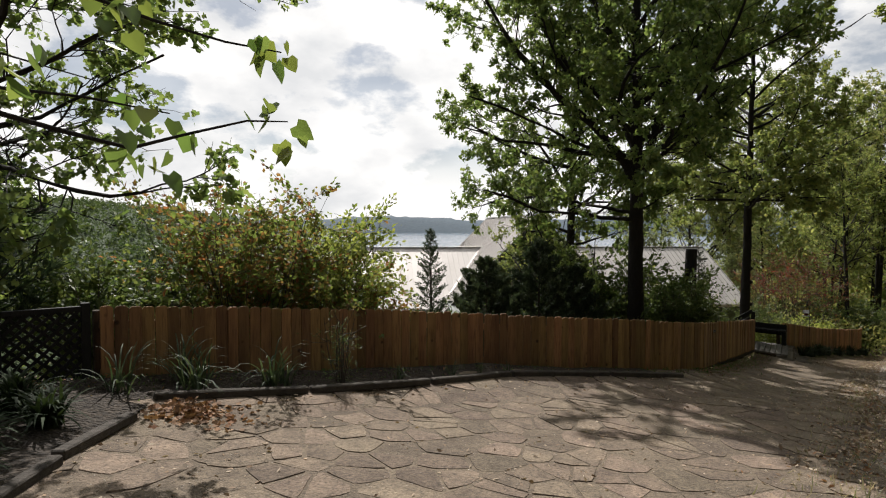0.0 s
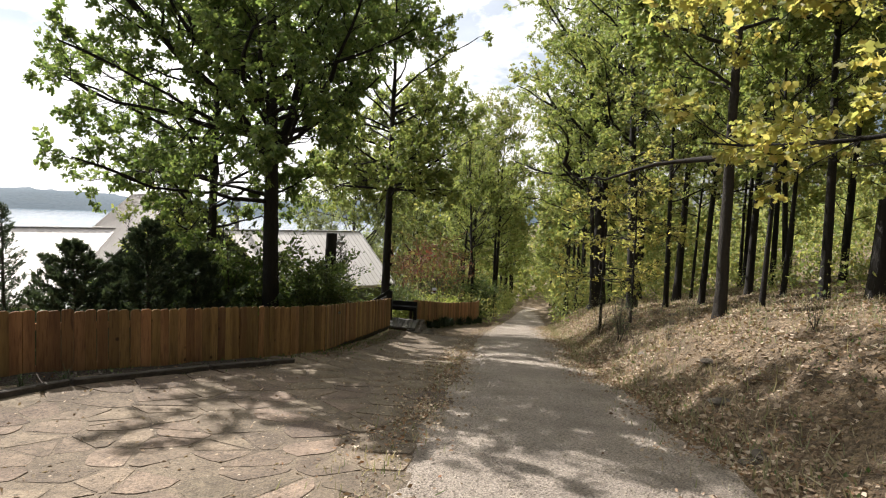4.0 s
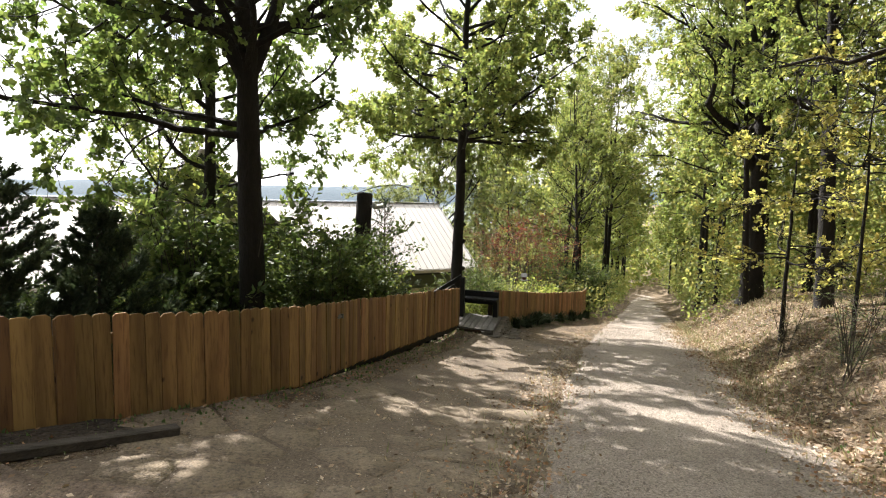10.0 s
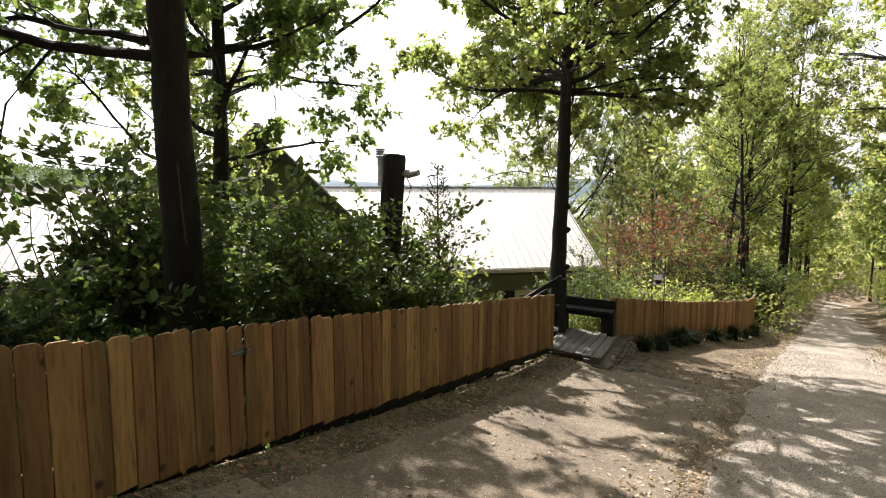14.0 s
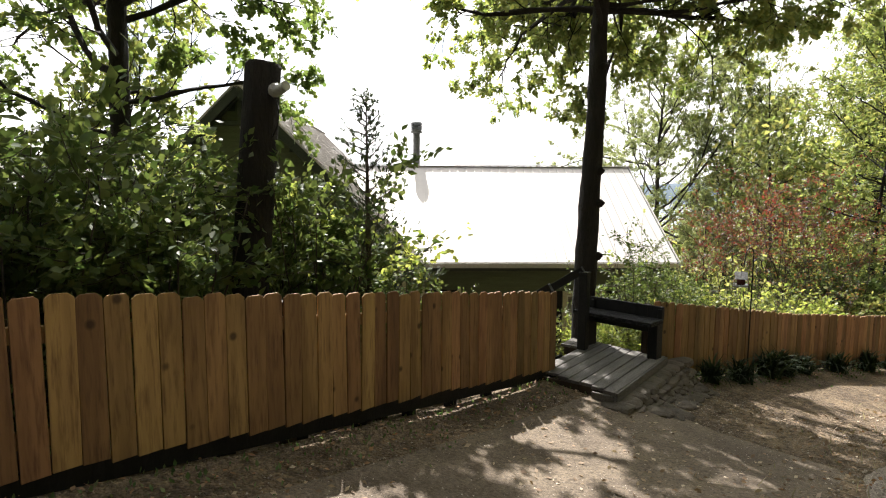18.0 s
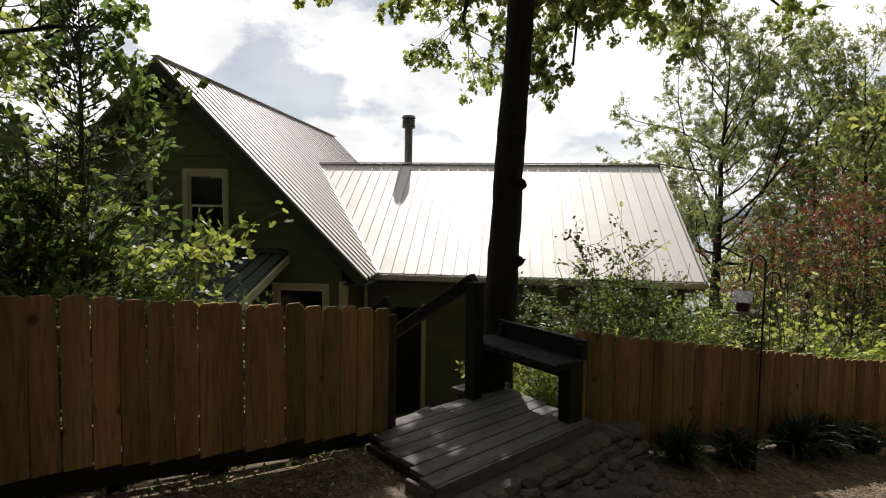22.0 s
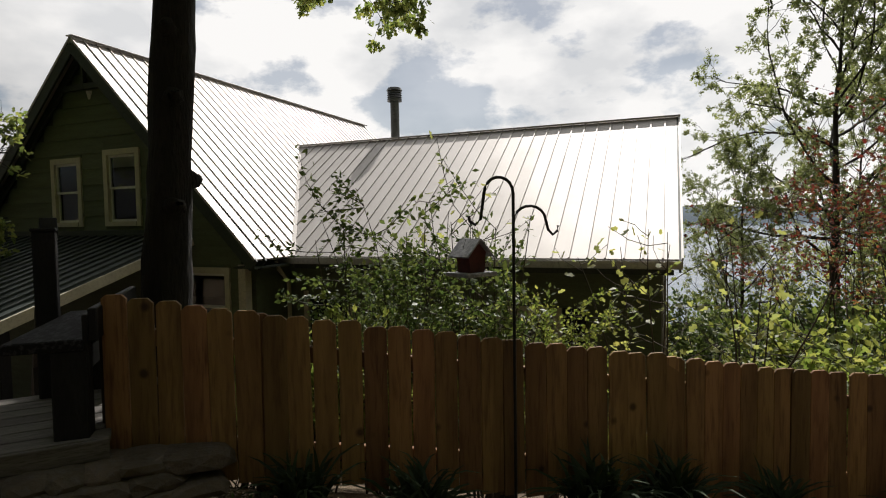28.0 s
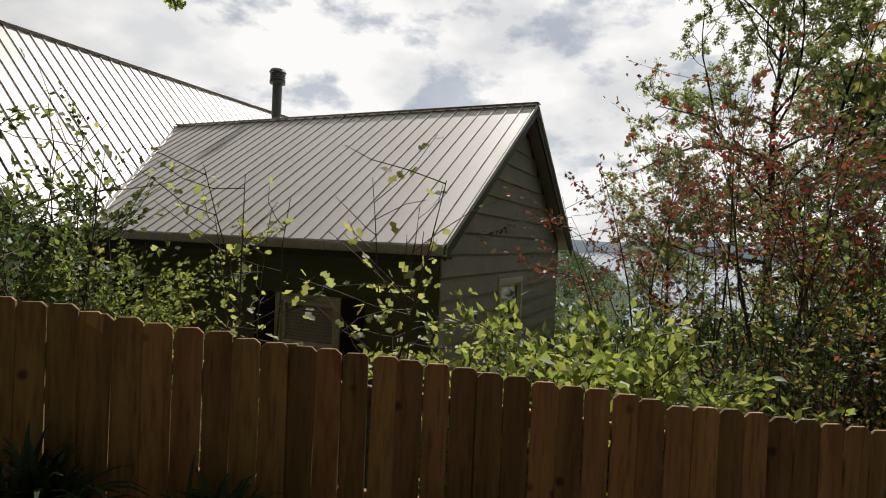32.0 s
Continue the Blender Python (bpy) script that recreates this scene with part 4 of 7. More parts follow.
PITCH = 0.2286
for sign, label in ((1, "bright white standing-seam wing roof"), (-1, "white standing-seam wing roof")):
    roof = part("wing_roof", beam(h(RU + sign * VT, RV2, RZ2 + 0.022), h(RU + sign * (WING + 0.02), RV2, RZ2 + 0.022), 0.17, 0.014, 0.003), M["metal"], house, label)
    for face in (-1, 1):
        nrm = (0, face * S2, 1)
        u = WING
        while u > VT + 0.02:
            a = max(u - PITCH, VT)
            def low(d):
                q = (EU - d) / (EU - VT)
                return RV2 + face * ((RV2 - EV) if d >= EU else (RV2 - EV) * (1 - min(max(q, 0), 1)))
            pts = [h(RU + sign * d, low(d), RZ2 - S2 * abs(low(d) - RV2)) for d in (u, a)] + [h(RU + sign * d, RV2, RZ2) for d in (a, u)]
            part("roof_panel", panel(pts, nrm, 0.019), M["metal"], roof)
            u -= PITCH
    part("eave_board", box(RU + sign * EU - HB.x if sign > 0 else RU - WING + 0.1 - HB.x, RU + sign * (WING - 0.1) - HB.x if sign > 0 else RU - EU - HB.x, EV + 0.03 - HB.y, EV + 0.06 - HB.y, EZ - 0.2 - HB.z, EZ - 0.03 - HB.z), M["dark_trim"], roof)
    part("soffit", box(min(RU + sign * EU, RU + sign * (WING - 0.1)) - HB.x, max(RU + sign * EU, RU + sign * (WING - 0.1)) - HB.x, EV + 0.06 - HB.y, 22.0 - HB.y, EZ - 0.16 - HB.z, EZ - 0.13 - HB.z), M["dark_trim"], roof)
    g = bmesh.new()
    for q in (0, 1, 2):
        box(min(RU + sign * (EU - 0.25), RU + sign * WING) - HB.x, max(RU + sign * (EU - 0.25), RU + sign * WING) - HB.x, EV - 0.09 + (0 if q == 0 else 0.0 if q == 1 else 0.10) - HB.y, EV - 0.08 + (0 if q == 0 else 0.10 if q == 1 else 0.01 + 0.0) - HB.y if q != 2 else EV + 0.02 - HB.y, EZ - 0.12 - HB.z, (EZ - 0.02 if q != 1 else EZ - 0.11) - HB.z, 0, g)
    part("gutter", g, M["trim_metal"], roof, "pale metal gutter under the eave")
    for face in (-1, 1):
        rk = part("rake_board", beam(h(RU + sign * (WING - 0.03), RV2 + face * (RV2 - EV), EZ - 0.1), h(RU + sign * (WING - 0.03), RV2, RZ2 - 0.1), 0.03, 0.17), M["dark_trim"], roof)
main_roof = part("main_roof", beam(h(RU, RAKE - 0.02, RZ1 + 0.03), h(RU, REAR + 0.02, RZ1 + 0.03), 0.15, 0.016, 0.003), M["metal"], house, "steep white standing-seam main roof")
for sign in (1, -1):
    v = RAKE
    while v < REAR:
        b = min(v + PITCH, REAR)
        def reach(q):
            if q <= EV or q >= 2 * RV2 - EV:
                return EU
            return VT + (EU - VT) * abs(q - RV2) / (RV2 - EV)
        pts = [h(RU + sign * reach(q), q, RZ1 - S1 * reach(q)) for q in (v, b)] + [h(RU, q, RZ1) for q in (b, v)]
        part("roof_panel", panel(pts, (sign * S1, 0, 1), 0.019), M["metal"], main_roof)
        v += PITCH
    for q in (RAKE + 0.02, RAKE + 0.22):
        part("rake_board", beam(h(RU + sign * (EU - 0.03), q, EZ - 0.1), h(RU, q, RZ1 - 0.13), 0.04, 0.2), M["dark_trim"], main_roof)
    # valley flashing
    part("valley_flashing", beam(h(RU + sign * (EU + 0.02), EV - 0.03, EZ + 0.004), h(RU + sign * VT, RV2, RZ2 + 0.004), 0.07, 0.02), M["metal"], main_roof)
    part("eave_soffit", box(min(RU + sign * 3.3, RU + sign * EU) - HB.x, max(RU + sign * 3.3, RU + sign * EU) - HB.x, RAKE - HB.y, 22.0 - HB.y, EZ - 0.14 - HB.z, EZ - 0.11 - HB.z), M["dark_trim"], main_roof)
part("gable_soffit", beam(h(RU - 0.5, RAKE + 0.2, 1.35), h(RU + 0.5, RAKE + 0.2, 1.35), 0.06, 0.10), M["dark_trim"], main_roof, "dark brace under the gable peak")
part("king_brace", beam(h(RU, RAKE + 0.2, 1.30), h(RU, RAKE + 0.2, 1.95), 0.07, 0.07), M["dark_trim"], main_roof)
bm = bmesh.new()
bmesh.ops.create_cone(bm, cap_ends=True, segments=12, radius1=0.05, radius2=0.08, depth=0.14, matrix=Matrix.Translation(h(RU + 0.02, RAKE + 0.32, 1.22)))
part("flood_light", bm, M["trim_metal"], house, "small grey flood light under the gable peak")
# corner post and downpipe by the inside corner
part("corner_board", box(9.66 - HB.x, 9.80 - HB.x, 20.94 - HB.y, 21.08 - HB.y, 0, EZ - 0.1 - HB.z, 0.005), M["cream"], house)
V, F = tubes([(np.array([h(9.98, 21.45, EZ - 0.08), h(9.98, 21.5, EZ - 0.2), h(9.90, 21.85, EZ - 0.45), h(9.90, 21.88, -4.7)]), [0.035] * 4)], 8)
put("downpipe", np_mesh("downpipe", V, F, True), M["cream"], house)
# band board under the attic windows and the porch roof
part("band_board", box(3.3 - HB.x, 8.6 - HB.x, 20.93 - HB.y, 20.97 - HB.y, -1.24 - HB.z, -1.10 - HB.z, 0.004), M["dark_trim"], house)
porch = part("porch_roof", beam(h(3.0, 20.93, -1.18), h(8.75, 20.93, -1.18), 0.05, 0.05), M["dark_trim"], house, "low porch roof in dull green ribbed metal")
u = 3.0
while u < 8.74:
    b = min(u + PITCH, 8.75)
    part("roof_panel", panel([h(q, 18.05, -2.12) for q in (u, b)] + [h(q, 20.93, -1.20) for q in (b, u)], (0, -0.32, 1), 0.03), M["porch_metal"], porch)
    u += PITCH
part("porch_fascia", beam(h(8.77, 18.03, -2.20), h(8.77, 20.95, -1.28), 0.03, 0.14), M["cream"], porch)
part("porch_fascia", beam(h(3.0, 18.03, -2.2), h(8.77, 18.03, -2.2), 0.03, 0.14), M["cream"], porch)
for q in (3.3, 6.0, 8.6):
    part("porch_post", box(q - 0.06 - HB.x, q + 0.06 - HB.x, 18.2 - HB.y, 18.32 - HB.y, -0.5, -2.2 - HB.z, 0.006), M["black_wood"], house)
part("porch_floor", box(3.0 - HB.x, 9.0 - HB.x, 17.9 - HB.y, 20.9 - HB.y, 0.3, 0.4, 0.006), M["deck"], house)
part("foundation", box(-2.5 - HB.x, 15.7 - HB.x, 22.1 - HB.y, 28.1 - HB.y, -2.5, 0.02), M["rock"], house)
part("foundation", box(3.2 - HB.x, 9.75 - HB.x, 21.0 - HB.y, 22.05 - HB.y, -2.5, 0.02), M["rock"], house)

flue = thing("chimney_flue", "dark metal chimney pipe with louvred cap rising behind the roof ridge", "chimney", Matrix.Rotation(radians(7.2), 4, "Z") @ Matrix.Translation((9.965, 25.75, 0.38)))
for name, r1, r2, z0, z1, mt in (("pipe", 0.10, 0.10, -0.15, 1.36, "flue"), ("storm_collar", 0.22, 0.12, 0.0, 0.12, "trim_metal"), ("cap_base", 0.165, 0.165, 1.32, 1.38, "flue"), ("cap_lid", 0.18, 0.15, 1.56, 1.62, "flue")):
    bm = bmesh.new()
    bmesh.ops.create_cone(bm, cap_ends=True, segments=20, radius1=r1, radius2=r2, depth=z1 - z0, matrix=Matrix.Translation((0, 0, (z0 + z1) / 2)))
    part(name, bm, M[mt], flue)
for k in range(3):
    bm = bmesh.new()
    bmesh.ops.create_cone(bm, cap_ends=True, segments=20, radius1=0.165, radius2=0.155, depth=0.03, matrix=Matrix.Translation((0, 0, 1.42 + k * 0.05)))
    part("louvre", bm, M["flue"], flue)


# ---- deck, bench, stairs ----
DECK_Z = -2.07
DA = math.atan2(17.58 - 16.25, 11.06 - 10.2)         # the boards run along the front edge
deck = thing("entry_deck", "small weathered grey board deck between the two fences", "deck", Matrix.Translation((10.2, 16.25, DECK_Z)) @ Matrix.Rotation(DA, 4, "Z"))
for k in range(9):
    y0 = k * 0.146
    x0, x1 = (0.2 * y0 - 0.02 + 0.02 * (k % 3), 1.60 + 0.2 * y0) if k < 7 else (1.38, 1.70 + 0.2 * y0)
    if k == 0:
        x1 = 1.66
    part("deck_board", box(x0, x1, y0, y0 + 0.135, -0.036, 0.0, 0.004), M["deck"], deck)
part("fascia", box(-0.02, 1.66, -0.026, -0.002, -0.10, -0.004, 0.003), M["deck"], deck)
part("fascia", box(-0.035, -0.005, 0.0, 0.25, -0.20, -0.04, 0.003), M["deck"], deck)
for x in (0.1, 0.8, 1.5):
    part("joist", box(x - 0.02, x + 0.02, 0.0, 1.3 if x > 1 else 1.02, -0.17, -0.038), M["post_wood"], deck)
for x, y in ((0.35, 0.9), (1.5, 0.1), (1.5, 1.2), (0.1, 0.1)):
    part("footing_post", box(x - 0.045, x + 0.045, y - 0.045, y + 0.045, -1.2, -0.17), M["post_wood"], deck)


def on_deck(x, y, z=0.0):
    return deck.matrix_basis @ Vector((x, y, z))


def upright(name, label, x, y, top, w=0.10, group="deck posts"):
    p = on_deck(x, y)
    o = thing(name, label, "post", Matrix.Translation(p) @ Matrix.Rotation(DA, 4, "Z"), group)
    part("shaft", box(-w / 2, w / 2, -w / 2, w / 2, 0.0, top, 0.006), M["black_wood"], o)
    part("post_cap", box(-w / 2 - 0.006, w / 2 + 0.006, -w / 2 - 0.006, w / 2 + 0.006, top, top + 0.02, 0.004), M["black_wood"], o)
    return o


upright("rail_post", "black square post at the head of the stairs", 1.31, 0.955, 1.0, 0.115)
upright("rail_post", "black square post at the fence end beside the deck", 0.13, 0.98, 0.70)
stairs = thing("stairs", "weathered wooden stairs going down from the deck", "stairs", Matrix.Translation(on_deck(0.42, 1.0)) @ Matrix.Rotation(DA + radians(11), 4, "Z"))
for k in range(12):
    part("tread", box(0.03, 0.86, k * 0.27, k * 0.27 + 0.29, -0.18 * (k + 1) - 0.036, -0.18 * (k + 1), 0.004), M["deck"], stairs)
for x in (0.0, 0.89):
    part("stringer", beam((x, 0, -0.22), (x, 3.25, -0.22 - 0.18 / 0.27 * 3.25), 0.04, 0.26), M["black_wood"], stairs)
    y0 = -0.19 if x else -0.02
    rail = part("handrail", beam((x, y0, 0.93 - 0.18 / 0.27 * (y0 + 0.02)), (x, 3.2, 0.93 - 0.18 / 0.27 * 3.2), 0.09, 0.10), M["black_wood"], stairs)
    for y in (1.6, 3.15):
        part("baluster_post", box(x - 0.045, x + 0.045, y - 0.045, y + 0.045, -0.18 / 0.27 * y - 0.5, -0.18 / 0.27 * y + 0.9), M["black_wood"], stairs)

wall_stones = thing("dry_stone_wall", "low dry-laid brown stone edging under the deck front", "stone wall", deck.matrix_basis.copy())
rs = random.Random(12)
for row in range(4):
    x = -0.15 + 0.07 * row
    while x < 1.95:
        w = rs.uniform(0.14, 0.30)
        bm = bmesh.new()
        bmesh.ops.create_icosphere(bm, subdivisions=2, radius=0.5)
        for v in bm.verts:
            d = 1 + 0.25 * noise.noise(v.co * 2.3 + Vector((x * 9, row * 3, 0)))
            c = Vector([math.copysign(abs(q) ** 0.6, q) for q in v.co * 1.15])
            v.co = Vector((c.x * w * d * 0.95, c.y * 0.24 * d, c.z * 0.068 * d))
        part("stone", bm, M["rock"], wall_stones, at=Matrix.Translation((x + w / 2, -0.02 - 0.05 * row + rs.uniform(-0.02, 0.02), -0.145 - 0.062 * row)))
        x += w * 0.98
BEN = Vector((10.53, 17.83, DECK_Z))
bench = thing("bench", "worn black-painted plank bench with a low backboard", "bench", Matrix.Translation(BEN) @ Matrix.Rotation(math.atan2(-0.66, 0.75), 4, "Z"))
part("seat", box(-0.55, 0.55, -0.19, 0.14, 0.43, 0.485, 0.008), M["bench_top"], bench, "worn black plank seat")
part("backrest", box(-0.52, 0.53, 0.16, 0.20, 0.47, 0.63, 0.006), M["black_wood"], bench)
part("leg", box(0.42, 0.54, 0.0, 0.15, -0.02, 0.43, 0.006), M["black_wood"], bench)
part("leg", box(-0.48, -0.38, -0.12, 0.15, -0.02, 0.43, 0.006), M["black_wood"], bench)
part("apron", box(-0.38, 0.40, 0.10, 0.13, 0.30, 0.42, 0.004), M["black_wood"], bench)
for x in (-0.45, 0.5):
    part("back_stay", box(x - 0.03, x + 0.03, 0.135, 0.16, 0.30, 0.60, 0.004), M["black_wood"], bench)

# ---- cut pole with a camera ----
zb = ground_z(6.78, 15.18) - 0.1
pole = thing("cut_utility_pole", "thick sawn-off weathered timber pole standing behind the fence", "pole", Matrix.Translation((6.87 + 0.064 * zb, 15.27 + 0.06 * zb, zb)))
PT = 1.05 - zb
V, F = tubes([([(0.064 * q, 0.06 * q, q) for q in (0, 0.6, 1.2, PT * 0.75, PT - 0.03, PT, PT + 0.001)], [0.175, 0.163, 0.158, 0.152, 0.15, 0.142, 0.001])], 22)
V = V + 0.005 * np.random.default_rng(3).normal(size=V.shape) * [1, 1, 0]
put("shaft", np_mesh("shaft", V, F, True), M["bark"], pole)
cam_box = thing("security_camera", "small grey outdoor camera on a bracket fixed to the pole", "camera", Matrix.Translation((7.07, 15.20, 0.80)) @ Matrix.Rotation(radians(-40), 4, "Z"))
part("bracket", box(-0.05, 0.08, -0.02, 0.02, -0.02, 0.02, 0.004), M["trim_metal"], cam_box)
bm = bmesh.new()
bmesh.ops.create_cone(bm, cap_ends=True, segments=14, radius1=0.045, radius2=0.04, depth=0.16, matrix=Matrix.Translation((0.14, 0, 0.0)) @ Matrix.Rotation(radians(80), 4, "Y"))
part("housing", bm, M["trim_metal"], cam_box)
bm = bmesh.new()
bmesh.ops.create_uvsphere(bm, u_segments=12, v_segments=8, radius=0.06, matrix=Matrix.Translation((0.04, 0, 0.0)))
part("junction_box", bm, M["trim_metal"], cam_box)
V, F = tubes([([(0.03, 0, -0.05), (0.09, 0.0, -0.16), (0.06, 0, -0.3), (-0.02, 0, -0.38)], [0.008] * 4)], 6)
put("cable", np_mesh("cable", V, F, True), M["black_metal"], cam_box)

# ---- shepherd's hook with a bird house ----
PX, PY = 12.68, 18.98
pz = ground_z(PX, PY)
hook = thing("garden_hook", "black iron double shepherd's hook standing by the fence", "hook", Matrix.Translation((PX, PY, pz)) @ Matrix.Rotation(radians(28.8), 4, "Z"))
HT = -1.06 - pz
V, F = tubes([([(0, 0, -0.1), (0, 0, HT)] + [(-0.08 + 0.08 * math.cos(a), 0, HT + 0.16 + 0.09 * math.sin(a)) for a in np.linspace(0, math.pi, 10)] + [(-0.18, 0, HT + 0.02), (-0.21, 0, HT - 0.01), (-0.24, 0, HT + 0.01), (-0.245, 0, HT + 0.04)], [0.009] * 16)], 8)
put("main_hook", np_mesh("main_hook", V, F, True), M["black_metal"], hook)
V, F = tubes([([(0, 0, HT - 0.10)] + [(0.09 - 0.09 * math.cos(a), 0, HT + 0.0 + 0.09 * math.sin(a)) for a in np.linspace(0, math.pi * 0.85, 9)] + [(0.19, 0, HT - 0.04), (0.215, 0, HT - 0.07), (0.24, 0, HT - 0.05), (0.245, 0, HT - 0.02)], [0.008] * 14)], 8)
put("side_hook", np_mesh("side_hook", V, F, True), M["black_metal"], hook)
BZ = HT + 0.0
bird = thing("bird_house", "dark red bird feeder with worn white roof hanging from a hook", "bird house", hook.matrix_basis @ Matrix.Translation((-0.235, 0, BZ - 0.27)) @ Matrix.Rotation(radians(40), 4, "Z") @ Matrix.Scale(0.85, 4))
bm = bmesh.new()
prof = [(-0.062, 0), (0.062, 0), (0.075, 0.13), (0, 0.20), (-0.075, 0.13)]
vs = [bm.verts.new((x, -0.06, z)) for x, z in prof]
f0 = bm.faces.new(vs)
for v in bmesh.ops.extrude_face_region(bm, geom=[f0])["geom"]:
    if isinstance(v, bmesh.types.BMVert):
        v.co.y += 0.12
bmesh.ops.recalc_face_normals(bm, faces=bm.faces)
part("house_body", bm, M["red"], bird)
for sx in (-1, 1):
    part("roof_slab", beam((sx * 0.115, 0, 0.10), (0, 0, 0.215), 0.19, 0.012, 0.002), M["worn_white"], bird)
part("tray", box(-0.13, 0.13, -0.11, 0.11, -0.025, 0.0, 0.003), M["worn_white"], bird)
V, F = tubes([([(0, 0, 0.20), (0.0, 0, 0.325)], [0.003, 0.003]), ([(-0.07, 0, 0.15), (0, 0, 0.325)], [0.002, 0.002]), ([(0.07, 0, 0.15), (0, 0, 0.325)], [0.002, 0.002])], 4)
put("hanger", np_mesh("hanger", V, F), M["black_metal"], bird)


# ---- trees ----
def wander(p, d, length, n, rng, wob=0.2, rise=0.1):
    """A crooked line from p that sets out along d and turns towards the light."""
    p, d = np.array(p, float), np.array(d, float)
    pts = [p]
    for k in range(n):
        d = d / (np.linalg.norm(d) + 1e-9)
        p = p + d * length / n
        pts.append(p)
        d = d + rng.normal(size=3) * wob + np.array([0, 0, rise / n])
    return np.array(pts)


def side_way(t, angle, rng, level=0.7):
    """A way that leaves the line's way t by the angle, to a chance side, rather level than steep."""
    t = t / (np.linalg.norm(t) + 1e-9)
    q = rng.normal(size=3) * [1, 1, level]
    q = q - t * (q @ t)
    return t * math.cos(angle) + q / (np.linalg.norm(q) + 1e-9) * math.sin(angle)


def grow(H, r0, seed, limbs=(), n_limbs=14, first=0.35, spread=0.42, n_leaves=9000, size=0.11, shape="oak", lean=(0, 0), droop=0.35, up=0.5, bend=0.5, knots=0, fine=2, tuft=7, level=0.7):
    """Trunk and crown meshes of one tree about its foot. limbs: (height, azimuth, elevation, length, radius) of limbs that are set by hand, in degrees, then True for a bare one, and its bend; spread: limb length over the height; tuft: leaves in a bunch; level: 0 for flat sprays."""
    rng = np.random.default_rng(seed)
    n = 16
    z = np.linspace(0, H, n + 1)
    wob = np.cumsum(rng.normal(size=(n + 1, 2)) * 0.010 * H / n * 3 * np.clip(z / H * 2.4 - 0.3, 0.15, 1.6)[:, None], axis=0)
    wob -= wob[0]
    trunk = np.stack([lean[0] * z / H + wob[:, 0], lean[1] * z / H + wob[:, 1], z], -1)
    rad = r0 * (1 - 0.90 * (z / H) ** 1.05)
    rad[0] *= 1.45
    pts0 = np.insert(trunk, 1, trunk[0] + (trunk[1] - trunk[0]) * 0.25, axis=0)
    rad0 = np.insert(rad, 1, r0 * 1.08)
    thick, mid, thin = [], [], []
    rings = 90 if fine == 2 else 17
    at = np.linspace(0, 1, rings) ** 1.15 * (len(pts0) - 1)
    tp = np.stack([np.interp(at, np.arange(len(pts0)), pts0[:, k]) for k in range(3)], -1)
    V0, F0 = tubes([(tp, np.interp(at, np.arange(len(pts0)), rad0))], 18 if fine == 2 else 8)
    if fine == 2:
        V0 = V0 + np.array([noise.noise_vector((p[0] * 9, p[1] * 9, p[2] * 2.2 + seed)) for p in V0]) * r0 * 0.11 + rng.normal(size=V0.shape) * r0 * 0.02
    for k in range(knots):
        f = rng.uniform(0.15, 0.45)
        p = at_line(trunk, f)
        a = rng.uniform(0, 6.28)
        d = np.array([math.cos(a), math.sin(a), 0.25])
        rk = np.interp(f * H, z, rad)
        thick.append((np.array([p + d * rk * 0.5, p + d * rk * 1.15, p + d * rk * 1.45]), [rk * 0.55, rk * 0.42, rk * 0.12]))
    todo = [(q[0] / H, radians(q[1]), radians(q[2]), q[3], q[4], len(q) > 5 and q[5], q[6] if len(q) > 6 else None) for q in limbs]
    az = rng.uniform(0, 6.28)
    for k in range(n_limbs):
        f = first + (0.98 - first) * (k + rng.uniform(0, 0.8)) / n_limbs
        g = (f - first) / (1 - first)
        az += 2.4 + rng.normal() * 0.6
        ln = H * spread * 1.08 * math.sqrt(max(1 - ((g - 0.28) / 0.8) ** 2, 0.1)) * rng.uniform(0.62, 1.12)
        todo.append((f, az, radians(rng.uniform(8, 36) + up * 80 * g), ln, np.interp(f * H, z, rad) * rng.uniform(0.34, 0.58), False, None))
    tips = []
    for f, a, e, ln, r, bare, own in todo:
        line = curve_line(at_line(trunk, f), a, e, ln, 9, rng, own if own is not None else -0.2 if bare else bend * rng.uniform(-0.3, 1.2), 0.34 if bare else 0.2)
        thick.append((line, np.linspace(r, r * 0.16, 10)))
        for j in range(int(5 + ln * 2.0)):
            g = rng.uniform(0.2, 1.0)
            i = min(int(g * 9), 8)
            sub = wander(at_line(line, g), side_way(line[i + 1] - line[i], rng.uniform(0.45, 1.15), rng, level), ln * rng.uniform(0.18, 0.42) * (1.3 - 0.65 * g), (3, 3, 5)[fine], rng, 0.24 if level > 0.3 else 0.1, 0.5 * level)
            mid.append((sub, np.linspace(max(r * 0.30 * (1.2 - g), 0.009), 0.004, len(sub))))
            for t in range((3, 4, 5)[fine]):
                q = rng.uniform(0.3, 1.0)
                i = min(int(q * (len(sub) - 1)), len(sub) - 2)
                tw = wander(at_line(sub, q), side_way(sub[i + 1] - sub[i], rng.uniform(0.3, 1.0), rng, level), rng.uniform(0.16, 0.5), 2, rng, 0.3, 0.1)
                thin.append((tw, np.linspace(0.006, 0.002, len(tw))))
                if not bare:
                    tips.append((tw[-2], tw[-1]))
            if not bare:
                tips.append((sub[-2], sub[-1]))
    V1, F1 = tubes(thick, (6, 8, 10)[fine])
    V1 = V1 + rng.normal(size=V1.shape) * np.minimum(0.012, r0 * 0.05)
    V2, F2 = tubes(mid, (3, 3, 4)[fine])
    V3, F3 = tubes(thin if fine else thin[:1], 3)
    V = np.concatenate([V1, V2, V3, V0])
    F = np.concatenate([F1, F2 + len(V1), F3 + len(V1) + len(V2), F0 + len(V1) + len(V2) + len(V3)])
